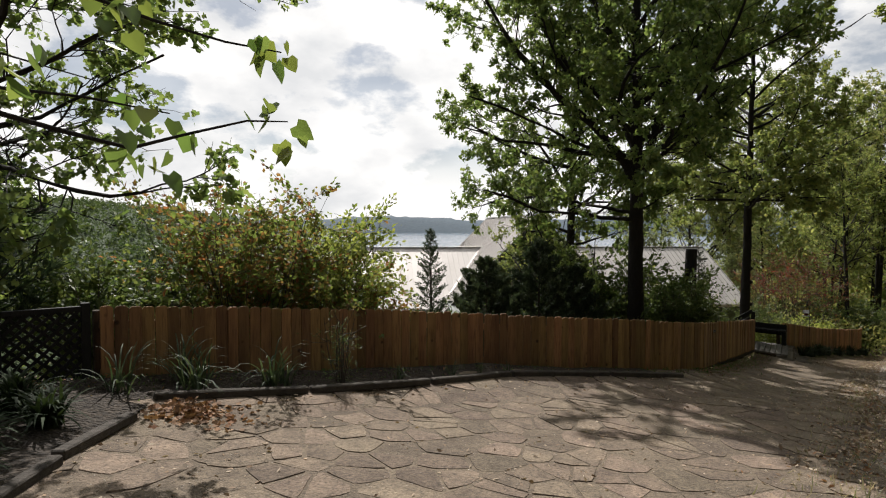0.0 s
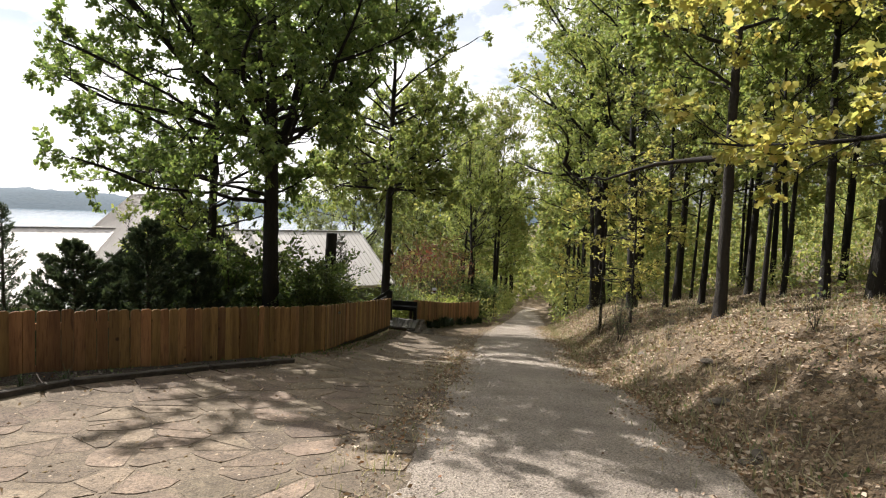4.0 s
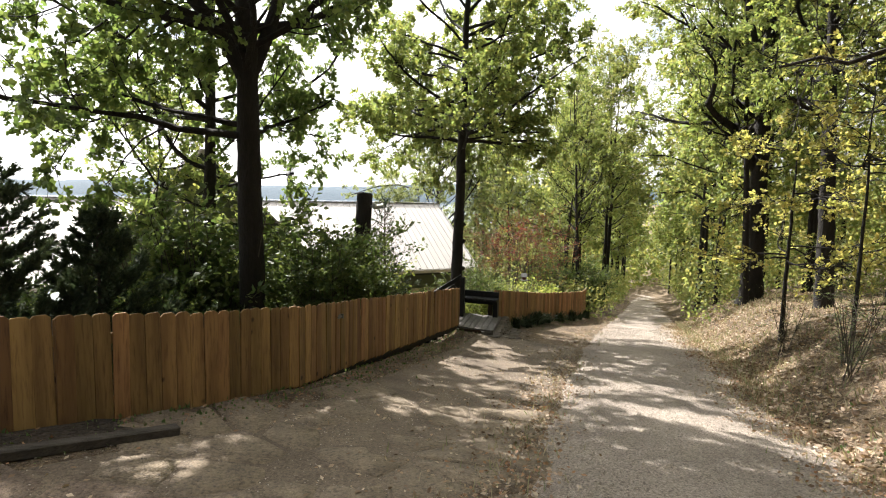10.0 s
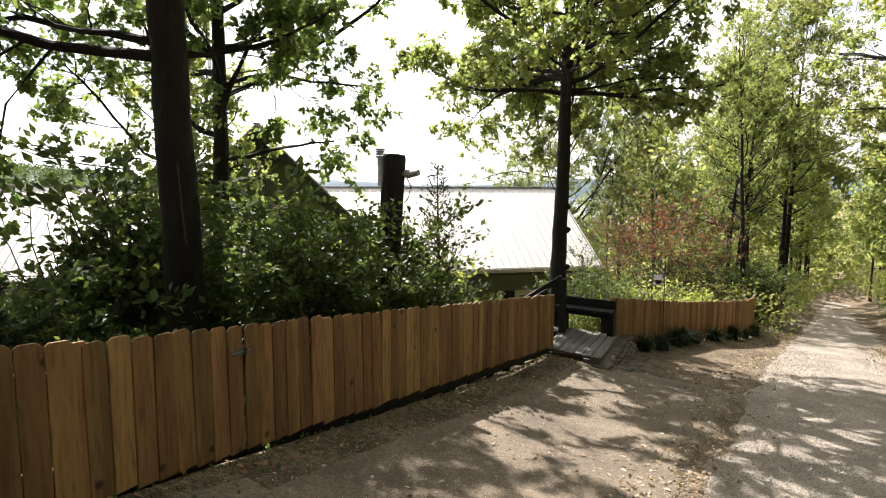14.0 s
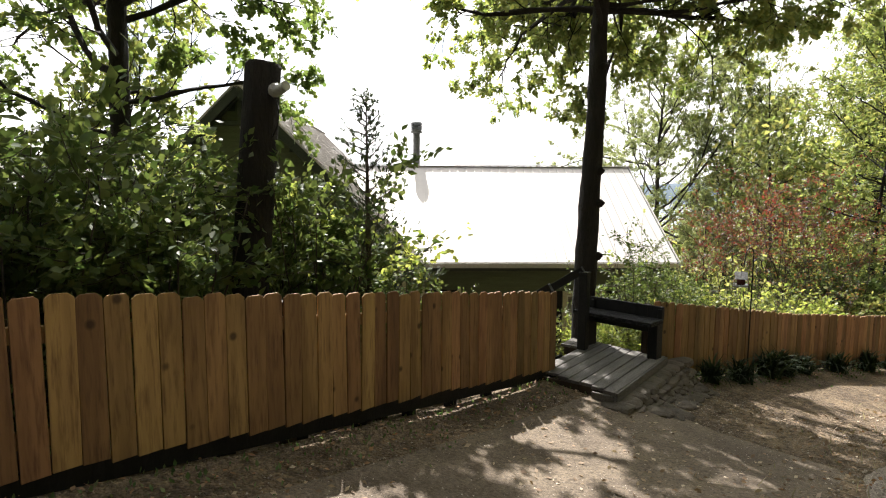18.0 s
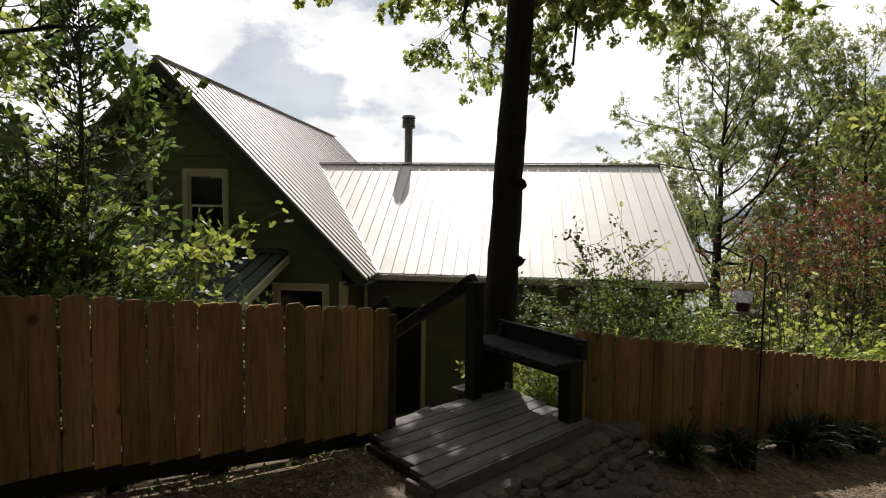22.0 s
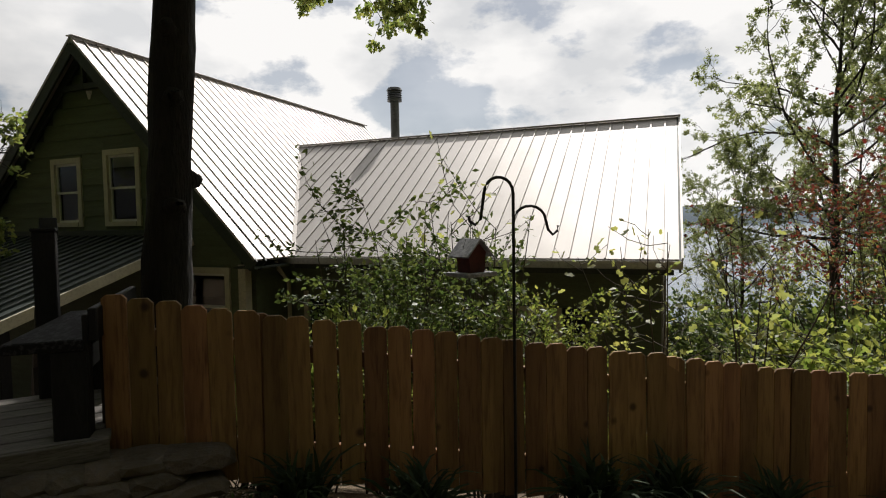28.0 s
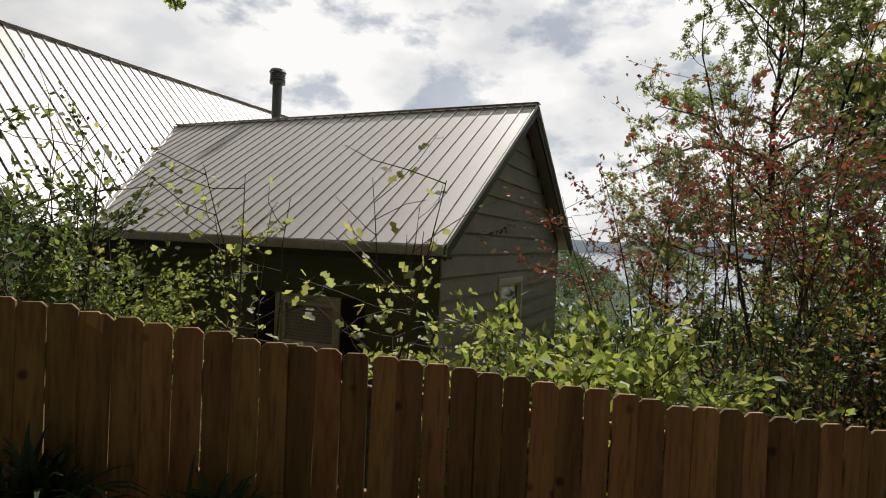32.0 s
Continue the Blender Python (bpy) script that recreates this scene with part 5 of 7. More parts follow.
    # leaves stand in bunches at the twig ends
    A, B = np.array([q[0] for q in tips]), np.array([q[1] for q in tips])
    bunch = rng.integers(len(tips), size=max(n_leaves // tuft, 1))
    f = rng.uniform(0.35, 1.1, size=(len(bunch), 1))
    C = A[bunch] + (B - A)[bunch] * f + rng.normal(size=(len(bunch), 3)) * size * 0.45
    d = (B - A)[bunch]
    d /= np.linalg.norm(d, axis=1, keepdims=True) + 1e-9
    C, d = np.repeat(C, tuft, axis=0), np.repeat(d, tuft, axis=0) * 0.45
    P = C + rng.normal(size=C.shape) * size * 0.30
    LV, LF = leaves(P, size * rng.uniform(0.6, 1.2, len(P)), shape, rng, droop, d, 0.8)
    return np_mesh("trunk", V, F, True), np_mesh("crown", LV, LF)


def plant(name, label, x, y, meshes, bark, leaf, category="tree", group="", z=None, turn=0.0, scale=1.0):
    base = Matrix.Translation((x, y, (ground_z(x, y) if z is None else z) - 0.12)) @ Matrix.Rotation(turn, 4, "Z") @ Matrix.Scale(scale, 4)
    t = thing(name, label, category, base, group)
    put("trunk", meshes[0], M[bark], t)
    put("crown", meshes[1], M[leaf], t)
    return t


# the forked oak behind the fence
g1 = ground_z(4.85, 13.65)
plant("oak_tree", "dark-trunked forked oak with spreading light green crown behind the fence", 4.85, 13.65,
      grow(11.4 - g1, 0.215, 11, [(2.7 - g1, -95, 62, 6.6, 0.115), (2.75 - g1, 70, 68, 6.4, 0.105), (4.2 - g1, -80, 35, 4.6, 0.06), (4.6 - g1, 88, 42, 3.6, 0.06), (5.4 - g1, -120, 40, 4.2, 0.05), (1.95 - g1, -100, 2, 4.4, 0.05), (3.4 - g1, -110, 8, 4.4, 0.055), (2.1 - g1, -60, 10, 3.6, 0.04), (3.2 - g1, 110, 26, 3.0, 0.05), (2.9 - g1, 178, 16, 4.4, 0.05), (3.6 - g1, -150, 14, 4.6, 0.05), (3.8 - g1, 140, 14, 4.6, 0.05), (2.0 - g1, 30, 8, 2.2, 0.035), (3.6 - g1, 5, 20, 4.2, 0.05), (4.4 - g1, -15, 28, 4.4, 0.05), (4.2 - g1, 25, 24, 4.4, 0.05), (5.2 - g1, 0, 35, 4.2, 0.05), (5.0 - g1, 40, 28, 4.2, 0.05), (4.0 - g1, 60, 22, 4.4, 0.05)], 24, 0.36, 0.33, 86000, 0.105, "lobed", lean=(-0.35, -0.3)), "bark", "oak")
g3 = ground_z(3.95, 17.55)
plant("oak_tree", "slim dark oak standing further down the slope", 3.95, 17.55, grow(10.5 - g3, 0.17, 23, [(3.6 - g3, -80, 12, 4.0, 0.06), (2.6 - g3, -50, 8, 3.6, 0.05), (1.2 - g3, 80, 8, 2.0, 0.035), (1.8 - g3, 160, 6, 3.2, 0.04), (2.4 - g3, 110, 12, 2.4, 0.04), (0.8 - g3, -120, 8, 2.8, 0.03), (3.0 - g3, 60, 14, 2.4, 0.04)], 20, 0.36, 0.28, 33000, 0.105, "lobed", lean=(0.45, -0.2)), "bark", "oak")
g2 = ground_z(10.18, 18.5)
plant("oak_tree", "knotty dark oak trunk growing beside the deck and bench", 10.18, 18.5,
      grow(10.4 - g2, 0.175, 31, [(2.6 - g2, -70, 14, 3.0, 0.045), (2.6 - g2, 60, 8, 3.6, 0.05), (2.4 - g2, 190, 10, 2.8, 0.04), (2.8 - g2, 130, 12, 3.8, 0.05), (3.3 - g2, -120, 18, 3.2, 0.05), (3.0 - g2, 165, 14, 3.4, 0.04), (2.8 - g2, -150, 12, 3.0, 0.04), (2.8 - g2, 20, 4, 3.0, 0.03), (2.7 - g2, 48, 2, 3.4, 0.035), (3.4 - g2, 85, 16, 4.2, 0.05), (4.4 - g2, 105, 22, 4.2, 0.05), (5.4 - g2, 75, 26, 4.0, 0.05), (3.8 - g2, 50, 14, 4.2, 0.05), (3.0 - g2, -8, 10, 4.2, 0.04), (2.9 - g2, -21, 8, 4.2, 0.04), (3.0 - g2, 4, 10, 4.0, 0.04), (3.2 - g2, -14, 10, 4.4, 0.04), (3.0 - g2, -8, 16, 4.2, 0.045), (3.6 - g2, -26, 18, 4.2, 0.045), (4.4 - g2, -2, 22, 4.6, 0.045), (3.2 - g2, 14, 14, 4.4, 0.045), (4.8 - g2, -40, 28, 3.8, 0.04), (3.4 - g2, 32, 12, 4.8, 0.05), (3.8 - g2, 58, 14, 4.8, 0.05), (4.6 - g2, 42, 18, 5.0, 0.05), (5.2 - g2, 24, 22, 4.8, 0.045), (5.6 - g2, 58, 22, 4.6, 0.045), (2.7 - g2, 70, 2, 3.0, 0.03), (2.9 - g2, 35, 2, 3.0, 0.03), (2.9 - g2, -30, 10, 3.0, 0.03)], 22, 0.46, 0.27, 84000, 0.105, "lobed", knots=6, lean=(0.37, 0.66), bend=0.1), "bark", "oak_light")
g4 = ground_z(3.1, 18.9)
plant("oak_tree", "young leafy oak growing on the slope beside the house", 3.1, 18.9, grow(3.2 - g4, 0.09, 37, [(0.2 - g4, 80, 4, 2.0, 0.03), (1.0 - g4, 110, 6, 2.0, 0.03), (1.6 - g4, 60, 8, 1.8, 0.03), (-0.6 - g4, 100, 2, 2.0, 0.03)], 16, 0.25, 0.25, 7500, 0.11, "lobed"), "bark", "oak_light")
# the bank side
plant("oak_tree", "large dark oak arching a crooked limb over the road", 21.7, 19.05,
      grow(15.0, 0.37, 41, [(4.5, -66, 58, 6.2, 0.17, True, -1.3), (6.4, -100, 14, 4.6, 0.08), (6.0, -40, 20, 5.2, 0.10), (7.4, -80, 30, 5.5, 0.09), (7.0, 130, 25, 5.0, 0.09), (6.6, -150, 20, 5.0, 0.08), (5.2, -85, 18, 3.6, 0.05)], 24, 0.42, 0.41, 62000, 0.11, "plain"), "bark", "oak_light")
plant("grey_oak", "grey-barked tree with one long bare crooked limb on the bank", 12.0, 6.85,
      grow(10.8, 0.125, 53, [(3.3, -12, -2, 3.6, 0.062, True), (4.6, 10, 30, 2.0, 0.03), (4.9, 60, 22, 2.6, 0.03), (4.7, -60, 25, 2.4, 0.03)], 16, 0.5, 0.27, 17000, 0.12, "lobed"), "bark_grey", "oak_light")
plant("oak_tree", "tall dark oak standing on the leafy bank", 17.7, 13.7, grow(12.5, 0.2, 57, [(4.6, -70, 20, 3.0, 0.04)], 22, 0.42, 0.36, 34000, 0.105, "plain", lean=(-0.5, 0.3)), "bark", "oak_light")
plant("maple_tree", "yellow-green maple spreading its lower boughs over the bank", 9.6, 1.2,
      grow(8.0, 0.17, 61, [(2.7, -52, 9, 5.6, 0.085), (3.3, -44, 18, 6.4, 0.08), (3.9, -58, 24, 6.2, 0.07), (4.4, -48, 30, 6.0, 0.06), (3.0, -20, 14, 4.6, 0.06), (2.6, -80, 6, 4.2, 0.05), (2.4, -60, 2, 4.8, 0.05), (2.3, -40, 0, 4.0, 0.04)], 14, 0.40, 0.44, 26000, 0.12, "lobed", droop=0.12, level=0.25), "bark", "maple_yellow")
plant("maple_sapling", "yellow maple sapling under the oak", 14.9, 12.6, grow(4.6, 0.05, 67, [(1.75 + 0.06 * k, -180 + 52 * k, 3, 1.9, 0.018) for k in range(7)] + [(2.95 + 0.05 * k, -160 + 75 * k, 4, 1.5, 0.015) for k in range(5)] + [(4.0, -90 + 110 * k, 4, 1.0, 0.01) for k in range(3)], 0, 0.3, 0.42, 4200, 0.082, "lobed", droop=0.06, bend=-0.1, level=0.1), "bark", "maple_yellow")
plant("maple_sapling", "yellow maple sapling above the leafy bank", 13.9, 10.6, grow(4.9, 0.035, 71, [(2.75 + 0.05 * k, -170 + 70 * k, 4, 1.3, 0.014) for k in range(5)] + [(3.7, -120 + 95 * k, 4, 1.1, 0.012) for k in range(4)] + [(4.5, -60 + 120 * k, 6, 0.8, 0.01) for k in range(3)], 0, 0.3, 0.38, 2500, 0.082, "lobed", droop=0.06, bend=-0.1, level=0.1), "bark", "maple_yellow")
plant("maple_sapling", "yellow-green sapling on the wooded bank", 13.2, 3.2, grow(6.0, 0.06, 73, [], 16, 0.25, 0.36, 8000, 0.11, "lobed", droop=0.1, level=0.25), "bark", "maple")

WOODS = [grow(9.5 + k, 0.085 + 0.012 * k, 80 + k, [], 20, (0.44, 0.36, 0.50, 0.34, 0.40)[k], 0.27 if k < 3 else 0.3, 12500, 0.115, "plain", lean=(0.3 * (k - 1), 0.2), fine=1) for k in range(5)]
COARSE = [grow(10 + k, 0.11, 90 + k, [], 15, 0.32, 0.29, 4300, 0.21, "plain", fine=0) for k in range(3)]
rng = np.random.default_rng(17)
SPOTS = [(13.67, 6.94, 0.75), (17.4, 8.4, 0.9), (14.3, 6.0, 0.95), (18.4, 6.0, 1.1), (15.85, 10.95, 0.85), (16.6, 10.3, 0.8), (12.4, 2.6, 0.8), (15.3, 4.2, 1.1)]
for s in np.arange(6, 66, 3.6):
    for l in (6.5, 10.5, 15, 21):
        if rng.uniform() < 0.6 and (l < 14 or s < 40):
            x, y = at_sl(s + rng.uniform(-1.6, 1.6), l + rng.uniform(-1.6, 1.6))
            if min((x - a) ** 2 + (y - b) ** 2 for a, b, _ in SPOTS) > 1.6:
                SPOTS.append((x, y, rng.uniform(0.75, 1.25)))
for s in np.arange(16, 34, 1.5):
    x, y = at_sl(s, rng.uniform(9, 24))
    SPOTS.append((x, y, rng.uniform(0.7, 1.2)))
for s, l, f in ((13.5, 7.0, 1.15), (19.5, 6.6, 1.2), (23.6, 5.4, 1.25), (25.5, 7.4, 1.3), (31.5, 5.2, 1.2), (34.5, 4.0, 1.25)):
    SPOTS.append((*at_sl(s, l), f))
for s in np.arange(27, 80, 3.0):
    x, y = at_sl(s + rng.uniform(-1, 1), np.interp(s, RIGHT_S, RIGHT_L) + rng.uniform(1.0, 2.6))
    SPOTS.append((x, y, rng.uniform(0.8, 1.1) if s < 36 else rng.uniform(1.1, 1.45)))
SPOTS.sort(key=lambda q: (q[0] - 11) ** 2 + (q[1] - 10) ** 2)
for k, (x, y, f) in enumerate(SPOTS):
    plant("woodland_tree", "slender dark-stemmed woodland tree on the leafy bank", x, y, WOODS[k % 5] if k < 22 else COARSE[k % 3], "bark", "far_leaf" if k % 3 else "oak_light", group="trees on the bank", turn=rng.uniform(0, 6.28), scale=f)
# left of the road, past the second fence
LEFT = [(20.3, 27.4, 0.9), (22.5, 31.5, 0.9), (24.5, 33.5, 1.0), (20.5, 34.5, 0.9), (27.0, 38.5, 1.1), (23.5, 39.5, 1.0), (30, 44, 1.1), (26, 46, 1.2), (34, 50, 1.2), (40, 60, 1.3), (33, 58, 1.2)]
for k, (x, y, f) in enumerate(LEFT):
    plant("woodland_tree", "leafy tree on the slope below the road", x, y, (WOODS[3 + k % 2] if k < 5 else COARSE[k % 3]), "bark", "far_leaf", group="trees below the road", turn=rng.uniform(0, 6.28), scale=f)
plant("lakeside_tree", "broad leafy oak standing between house and lake", 15.8, 35.1,
      grow(12.6, 0.17, 171, [(5.6, -80, 5, 3.6, 0.05), (5.2, 80, 5, 3.2, 0.05), (5.8, 150, 5, 2.8, 0.05), (6.4, -120, 8, 3.4, 0.05)], 24, 0.40, 0.40, 70000, 0.088, "plain"), "bark_grey", "lake_oak", group="trees beyond the house", z=-7.2)
AIRY = grow(11.6, 0.13, 173, [], 20, 0.36, 0.30, 34000, 0.088, "plain")
plant("lakeside_tree", "slimmer leafy oak standing between house and lake", 18.8, 35.4, AIRY, "bark_grey", "lake_oak", group="trees beyond the house", z=-7.0)
for k, s in enumerate(np.arange(38, 80, 2.4)):
    x, y = at_sl(s + rng.uniform(-0.8, 0.8), np.interp(s, LEFT_S, LEFT_L) - rng.choice([1.0, 1.8, 3.0, 6.0]))
    plant("woodland_tree", "leafy tree on the slope below the road", x, y, WOODS[k % 5] if k < 6 else COARSE[k % 3], "bark", "oak_light" if k % 2 else "far_leaf", group="trees below the road", turn=rng.uniform(0, 6.28), scale=rng.uniform(1.0, 1.4))
BEYOND = [(13.5, 34.2, 0.62, -6.8), (16.4, 31.2, 0.46, -5.9), (13.0, 36.5, 0.5, -7.2), (21.4, 38.5, 0.9, -7.0), (17.5, 44, 1.05, -9), (25, 48, 1.1, -9)]
for k, (x, y, f, z) in enumerate(BEYOND):
    plant("lakeside_tree", "tall airy oak standing between house and lake", x, y, AIRY, "bark_grey", "lake_oak", group="trees beyond the house", turn=rng.uniform(0, 6.28), scale=f, z=z)

# far woods that close the view, too many to count
def wood_mass(name, label, spots, n, size, seed):
    r = np.random.default_rng(seed)
    P = []
    for (x, y, z, rx, ry, rz) in spots:
        k = n // len(spots)
        q = r.normal(size=(k, 3))
        q /= np.linalg.norm(q, axis=1, keepdims=True)
        q *= r.uniform(0.55, 1.0, (k, 1)) * (1 + 0.25 * np.sin(q[:, :1] * 7 + x) * np.cos(q[:, 1:2] * 6 + y))
        P.append(np.array([x, y, z]) + q * [rx, ry, rz])
    P = np.concatenate(P)
    LV, LF = leaves(P, size * r.uniform(0.6, 1.3, len(P)), "plain", r, 0.3, None, 0.6)
    return tagged(put(name, np_mesh(name, LV, LF), M["far_leaf"]), label, "woods", kind="stuff")


r = np.random.default_rng(29)
near, far = [], []
for s in np.arange(36, 112, 4):
    for l in (5, 10, 16, 24, 34, -8, -12, -17, -23):
        x, y = at_sl(s + r.uniform(-2, 2), l + r.uniform(-2, 2))
        far.append((x, y, ground_z(x, y) + r.uniform(2.0, 7), r.uniform(2.5, 4), r.uniform(2.5, 4), r.uniform(2.5, 4.5)))
for s in np.arange(84, 108, 3):
    for l in np.arange(-24, 26, 3.5):
        x, y = at_sl(s, l)
        far.append((x, y, ground_z(x, y) + r.uniform(1, 8), 3, 3, 4))
for l in np.arange(24, 60, 6):
    for s in np.arange(-4, 60, 7):
        x, y = at_sl(s, l)
        far.append((x, y, ground_z(x, y) + r.uniform(2, 6), 3.5, 3.5, 4.0))
for s in np.arange(29, 90, 2.2):
    for side, q in ((-1, r.uniform(1.0, 2.5)), (-1, r.uniform(2.5, 6)), (-1, r.uniform(6, 11)), (1, r.uniform(1.0, 2.5)), (1, r.uniform(3, 6))):
        l = np.interp(s, LEFT_S, LEFT_L) - q if side < 0 else np.interp(s, RIGHT_S, RIGHT_L) + q
        x, y = at_sl(s + r.uniform(-1, 1), l)
        near.append((x, y, ground_z(x, y) + r.uniform(0.6, 1.6), r.uniform(0.9, 1.6), r.uniform(0.9, 1.6), r.uniform(0.9, 1.9)))
far = [q for q in far if q[0] > 15 or q[1] > 62]
mid = [q for q in far if math.hypot(q[0] - 12, q[1] - 14) < 42]
far = [q for q in far if math.hypot(q[0] - 12, q[1] - 14) >= 42]
wood_mass("far_woods", "dense green woodland closing in the road", far, 70000, 0.62, 5)
wood_mass("middle_woods", "green woodland behind the bank and the road bend", mid, 110000, 0.22, 9)
wood_mass("roadside_thicket", "leafy undergrowth lining the road further down", near, 90000, 0.14, 7)
low = []
for k in range(90):
    s = r.uniform(4, 34)
    x, y = at_sl(s, np.interp(s, RIGHT_S, RIGHT_L) + r.uniform(4.5, 16))
    q = r.uniform(0.3, 0.9)
    low.append((x, y, ground_z(x, y) + q * 0.6, q, q, q * r.uniform(0.7, 1.4)))
wood_mass("bank_undergrowth", "thin leafy undergrowth between the woodland stems", low, 16000, 0.10, 8)
spots = []
for k in range(46):
    x, y = at_sl(r.uniform(18, 70), -r.uniform(30, 70))
    spots.append((x, y, ground_z(x, y) + r.uniform(0.5, 3.0), r.uniform(2, 4), r.uniform(2, 4), r.uniform(1.5, 2.6)))
wood_mass("slope_woods", "tree crowns on the slope down to the lake", spots, 30000, 0.34, 6)


# ---- shrubs ----
def bush(H, R, stems, seed, n_leaves, size, shape="plain", droop=0.2, open_low=0.15, flat=0.6):
    rng = np.random.default_rng(seed)
    lines, tips = [], []
    for k in range(stems):
        a, q = rng.uniform(0, 6.28), math.sqrt(rng.uniform(0, 1))
        ln = math.hypot(H, R * q) * rng.uniform(0.75, 1.05)
        el = math.atan2(H, R * q + 1e-3)
        line = curve_line((rng.normal() * 0.1 * R, rng.normal() * 0.1 * R, 0), a, el, ln, 7, rng, 0.1, 0.13)
        lines.append((line, np.linspace(0.005 + 0.0035 * H, 0.003, 8)))
        for j in range(7):
            g = rng.uniform(open_low, 1.0)
            tw = curve_line(at_line(line, g), rng.uniform(0, 6.28), rng.uniform(-0.1, 0.9), rng.uniform(0.12, 0.34) * H, 3, rng, 0.2, 0.25)
            lines.append((tw, [0.004, 0.0035, 0.003, 0.002]))
            tips += [(tw[0], tw[2]), (tw[1], tw[3])]
    V, F = tubes(lines, 4)
    A, B = np.array([q[0] for q in tips]), np.array([q[1] for q in tips])
    pick = rng.integers(len(tips), size=n_leaves)
    P = A[pick] + (B[pick] - A[pick]) * rng.uniform(0.1, 1.15, (n_leaves, 1)) + rng.normal(size=(n_leaves, 3)) * size * 0.5
    d = (B - A)[pick]
    d /= np.linalg.norm(d, axis=1, keepdims=True) + 1e-9
    LV, LF = leaves(P, size * rng.uniform(0.6, 1.2, n_leaves), shape, rng, droop, d, flat)
    return np_mesh("branchwork", V, F, True), np_mesh("foliage", LV, LF)


def conifer(H, R, seed, n, size=0.10, bare=0.05, shape="spray"):
    rng = np.random.default_rng(seed)
    lines, P, D = [(np.array([(0, 0, 0), (0.02, 0, H * 0.5), (0, 0.02, H)]), [0.02 + 0.012 * H, 0.014 + 0.006 * H, 0.004])], [], []
    nb = int(34 * H)
    for k in range(nb):
        f = bare + (1 - bare) * (k + rng.uniform()) / nb
        a = k * 2.399 + rng.normal() * 0.3
        ln = R * (1 - f) ** 0.75 * rng.uniform(0.7, 1.15) + 0.05
        line = curve_line((0, 0, H * f), a, rng.uniform(0.25, 0.7), ln, 4, rng, 0.35, 0.12)
        lines.append((line, np.linspace(0.008, 0.002, 5)))
        m = max(int(n / nb * (0.4 + 1.3 * (1 - f))), 3)
        g = rng.uniform(0.15, 1.05, m)
        for q in g:
            P.append(at_line(line, min(q, 0.99)))
            D.append((line[-1] - line[0]) / (np.linalg.norm(line[-1] - line[0]) + 1e-9))
    V, F = tubes(lines, 4)
    LV, LF = leaves(np.array(P) + rng.normal(size=(len(P), 3)) * 0.02, size * rng.uniform(0.7, 1.3, len(P)), shape, rng, -0.25, np.array(D), 0.2)
    return np_mesh("branchwork", V, F, True), np_mesh("foliage", LV, LF)


def shrub(name, label, x, y, meshes, leaf, category="shrub", group="", turn=0.0, scale=1.0, z=None):
    t = thing(name, label, category, Matrix.Translation((x, y, (ground_z(x, y) if z is None else z) - 0.05)) @ Matrix.Rotation(turn, 4, "Z") @ Matrix.Scale(scale, 4), group)
    tagged(put("branchwork", meshes[0], M["twig"], t), kind="stuff")
    put("foliage", meshes[1], M[leaf], t)
    return t


# behind the first fence, from its start to the deck
shrub("mixed_shrub", "tall rust-tinged leafy shrub behind the fence", -3.0, 8.6, bush(3.0, 1.6, 60, 101, 21000, 0.092), "rusty")
shrub("mixed_shrub", "broad light green leafy shrub behind the fence", -2.0, 9.6, bush(2.9, 1.45, 56, 102, 20000, 0.09), "shrub_light")
shrub("mixed_shrub", "low rust-tinged shrub spilling over the fence", -1.2, 8.9, bush(1.7, 0.95, 34, 103, 8500, 0.08), "rusty")
shrub("mixed_shrub", "loose green shrub behind the fence corner", -4.6, 7.6, bush(2.0, 1.4, 34, 104, 15000, 0.09), "shrub")
shrub("pine_tree", "dark pine with long needles beside the lattice", -5.4, 6.0, conifer(3.5, 1.8, 105, 15000, 0.20, 0.05, "blade"), "pine", "pine")
shrub("juniper", "small grey-green juniper above the fence", -0.18, 13.3, conifer(4.4, 0.95, 106, 8500, 0.085), "cedar", "juniper")
shrub("juniper", "dense dark juniper behind the fence", 1.0, 11.5, conifer(3.0, 1.7, 107, 26000, 0.10), "cedar", "juniper", turn=1.0)
shrub("juniper", "dense dark juniper behind the fence", 2.1, 11.7, conifer(3.3, 1.7, 108, 26000, 0.10), "cedar", "juniper")
shrub("juniper", "dense dark juniper behind the fence", 3.0, 12.4, conifer(2.9, 1.5, 109, 22000, 0.10), "cedar", "juniper")
shrub("juniper", "thin feathery juniper in front of the roof", 7.6, 16.32, conifer(3.5, 1.15, 110, 2600, 0.085, 0.05), "cedar", "juniper")
SH = [bush(2.0, 0.9, 26, 120 + k, 7500, 0.08, "plain") for k in range(3)]
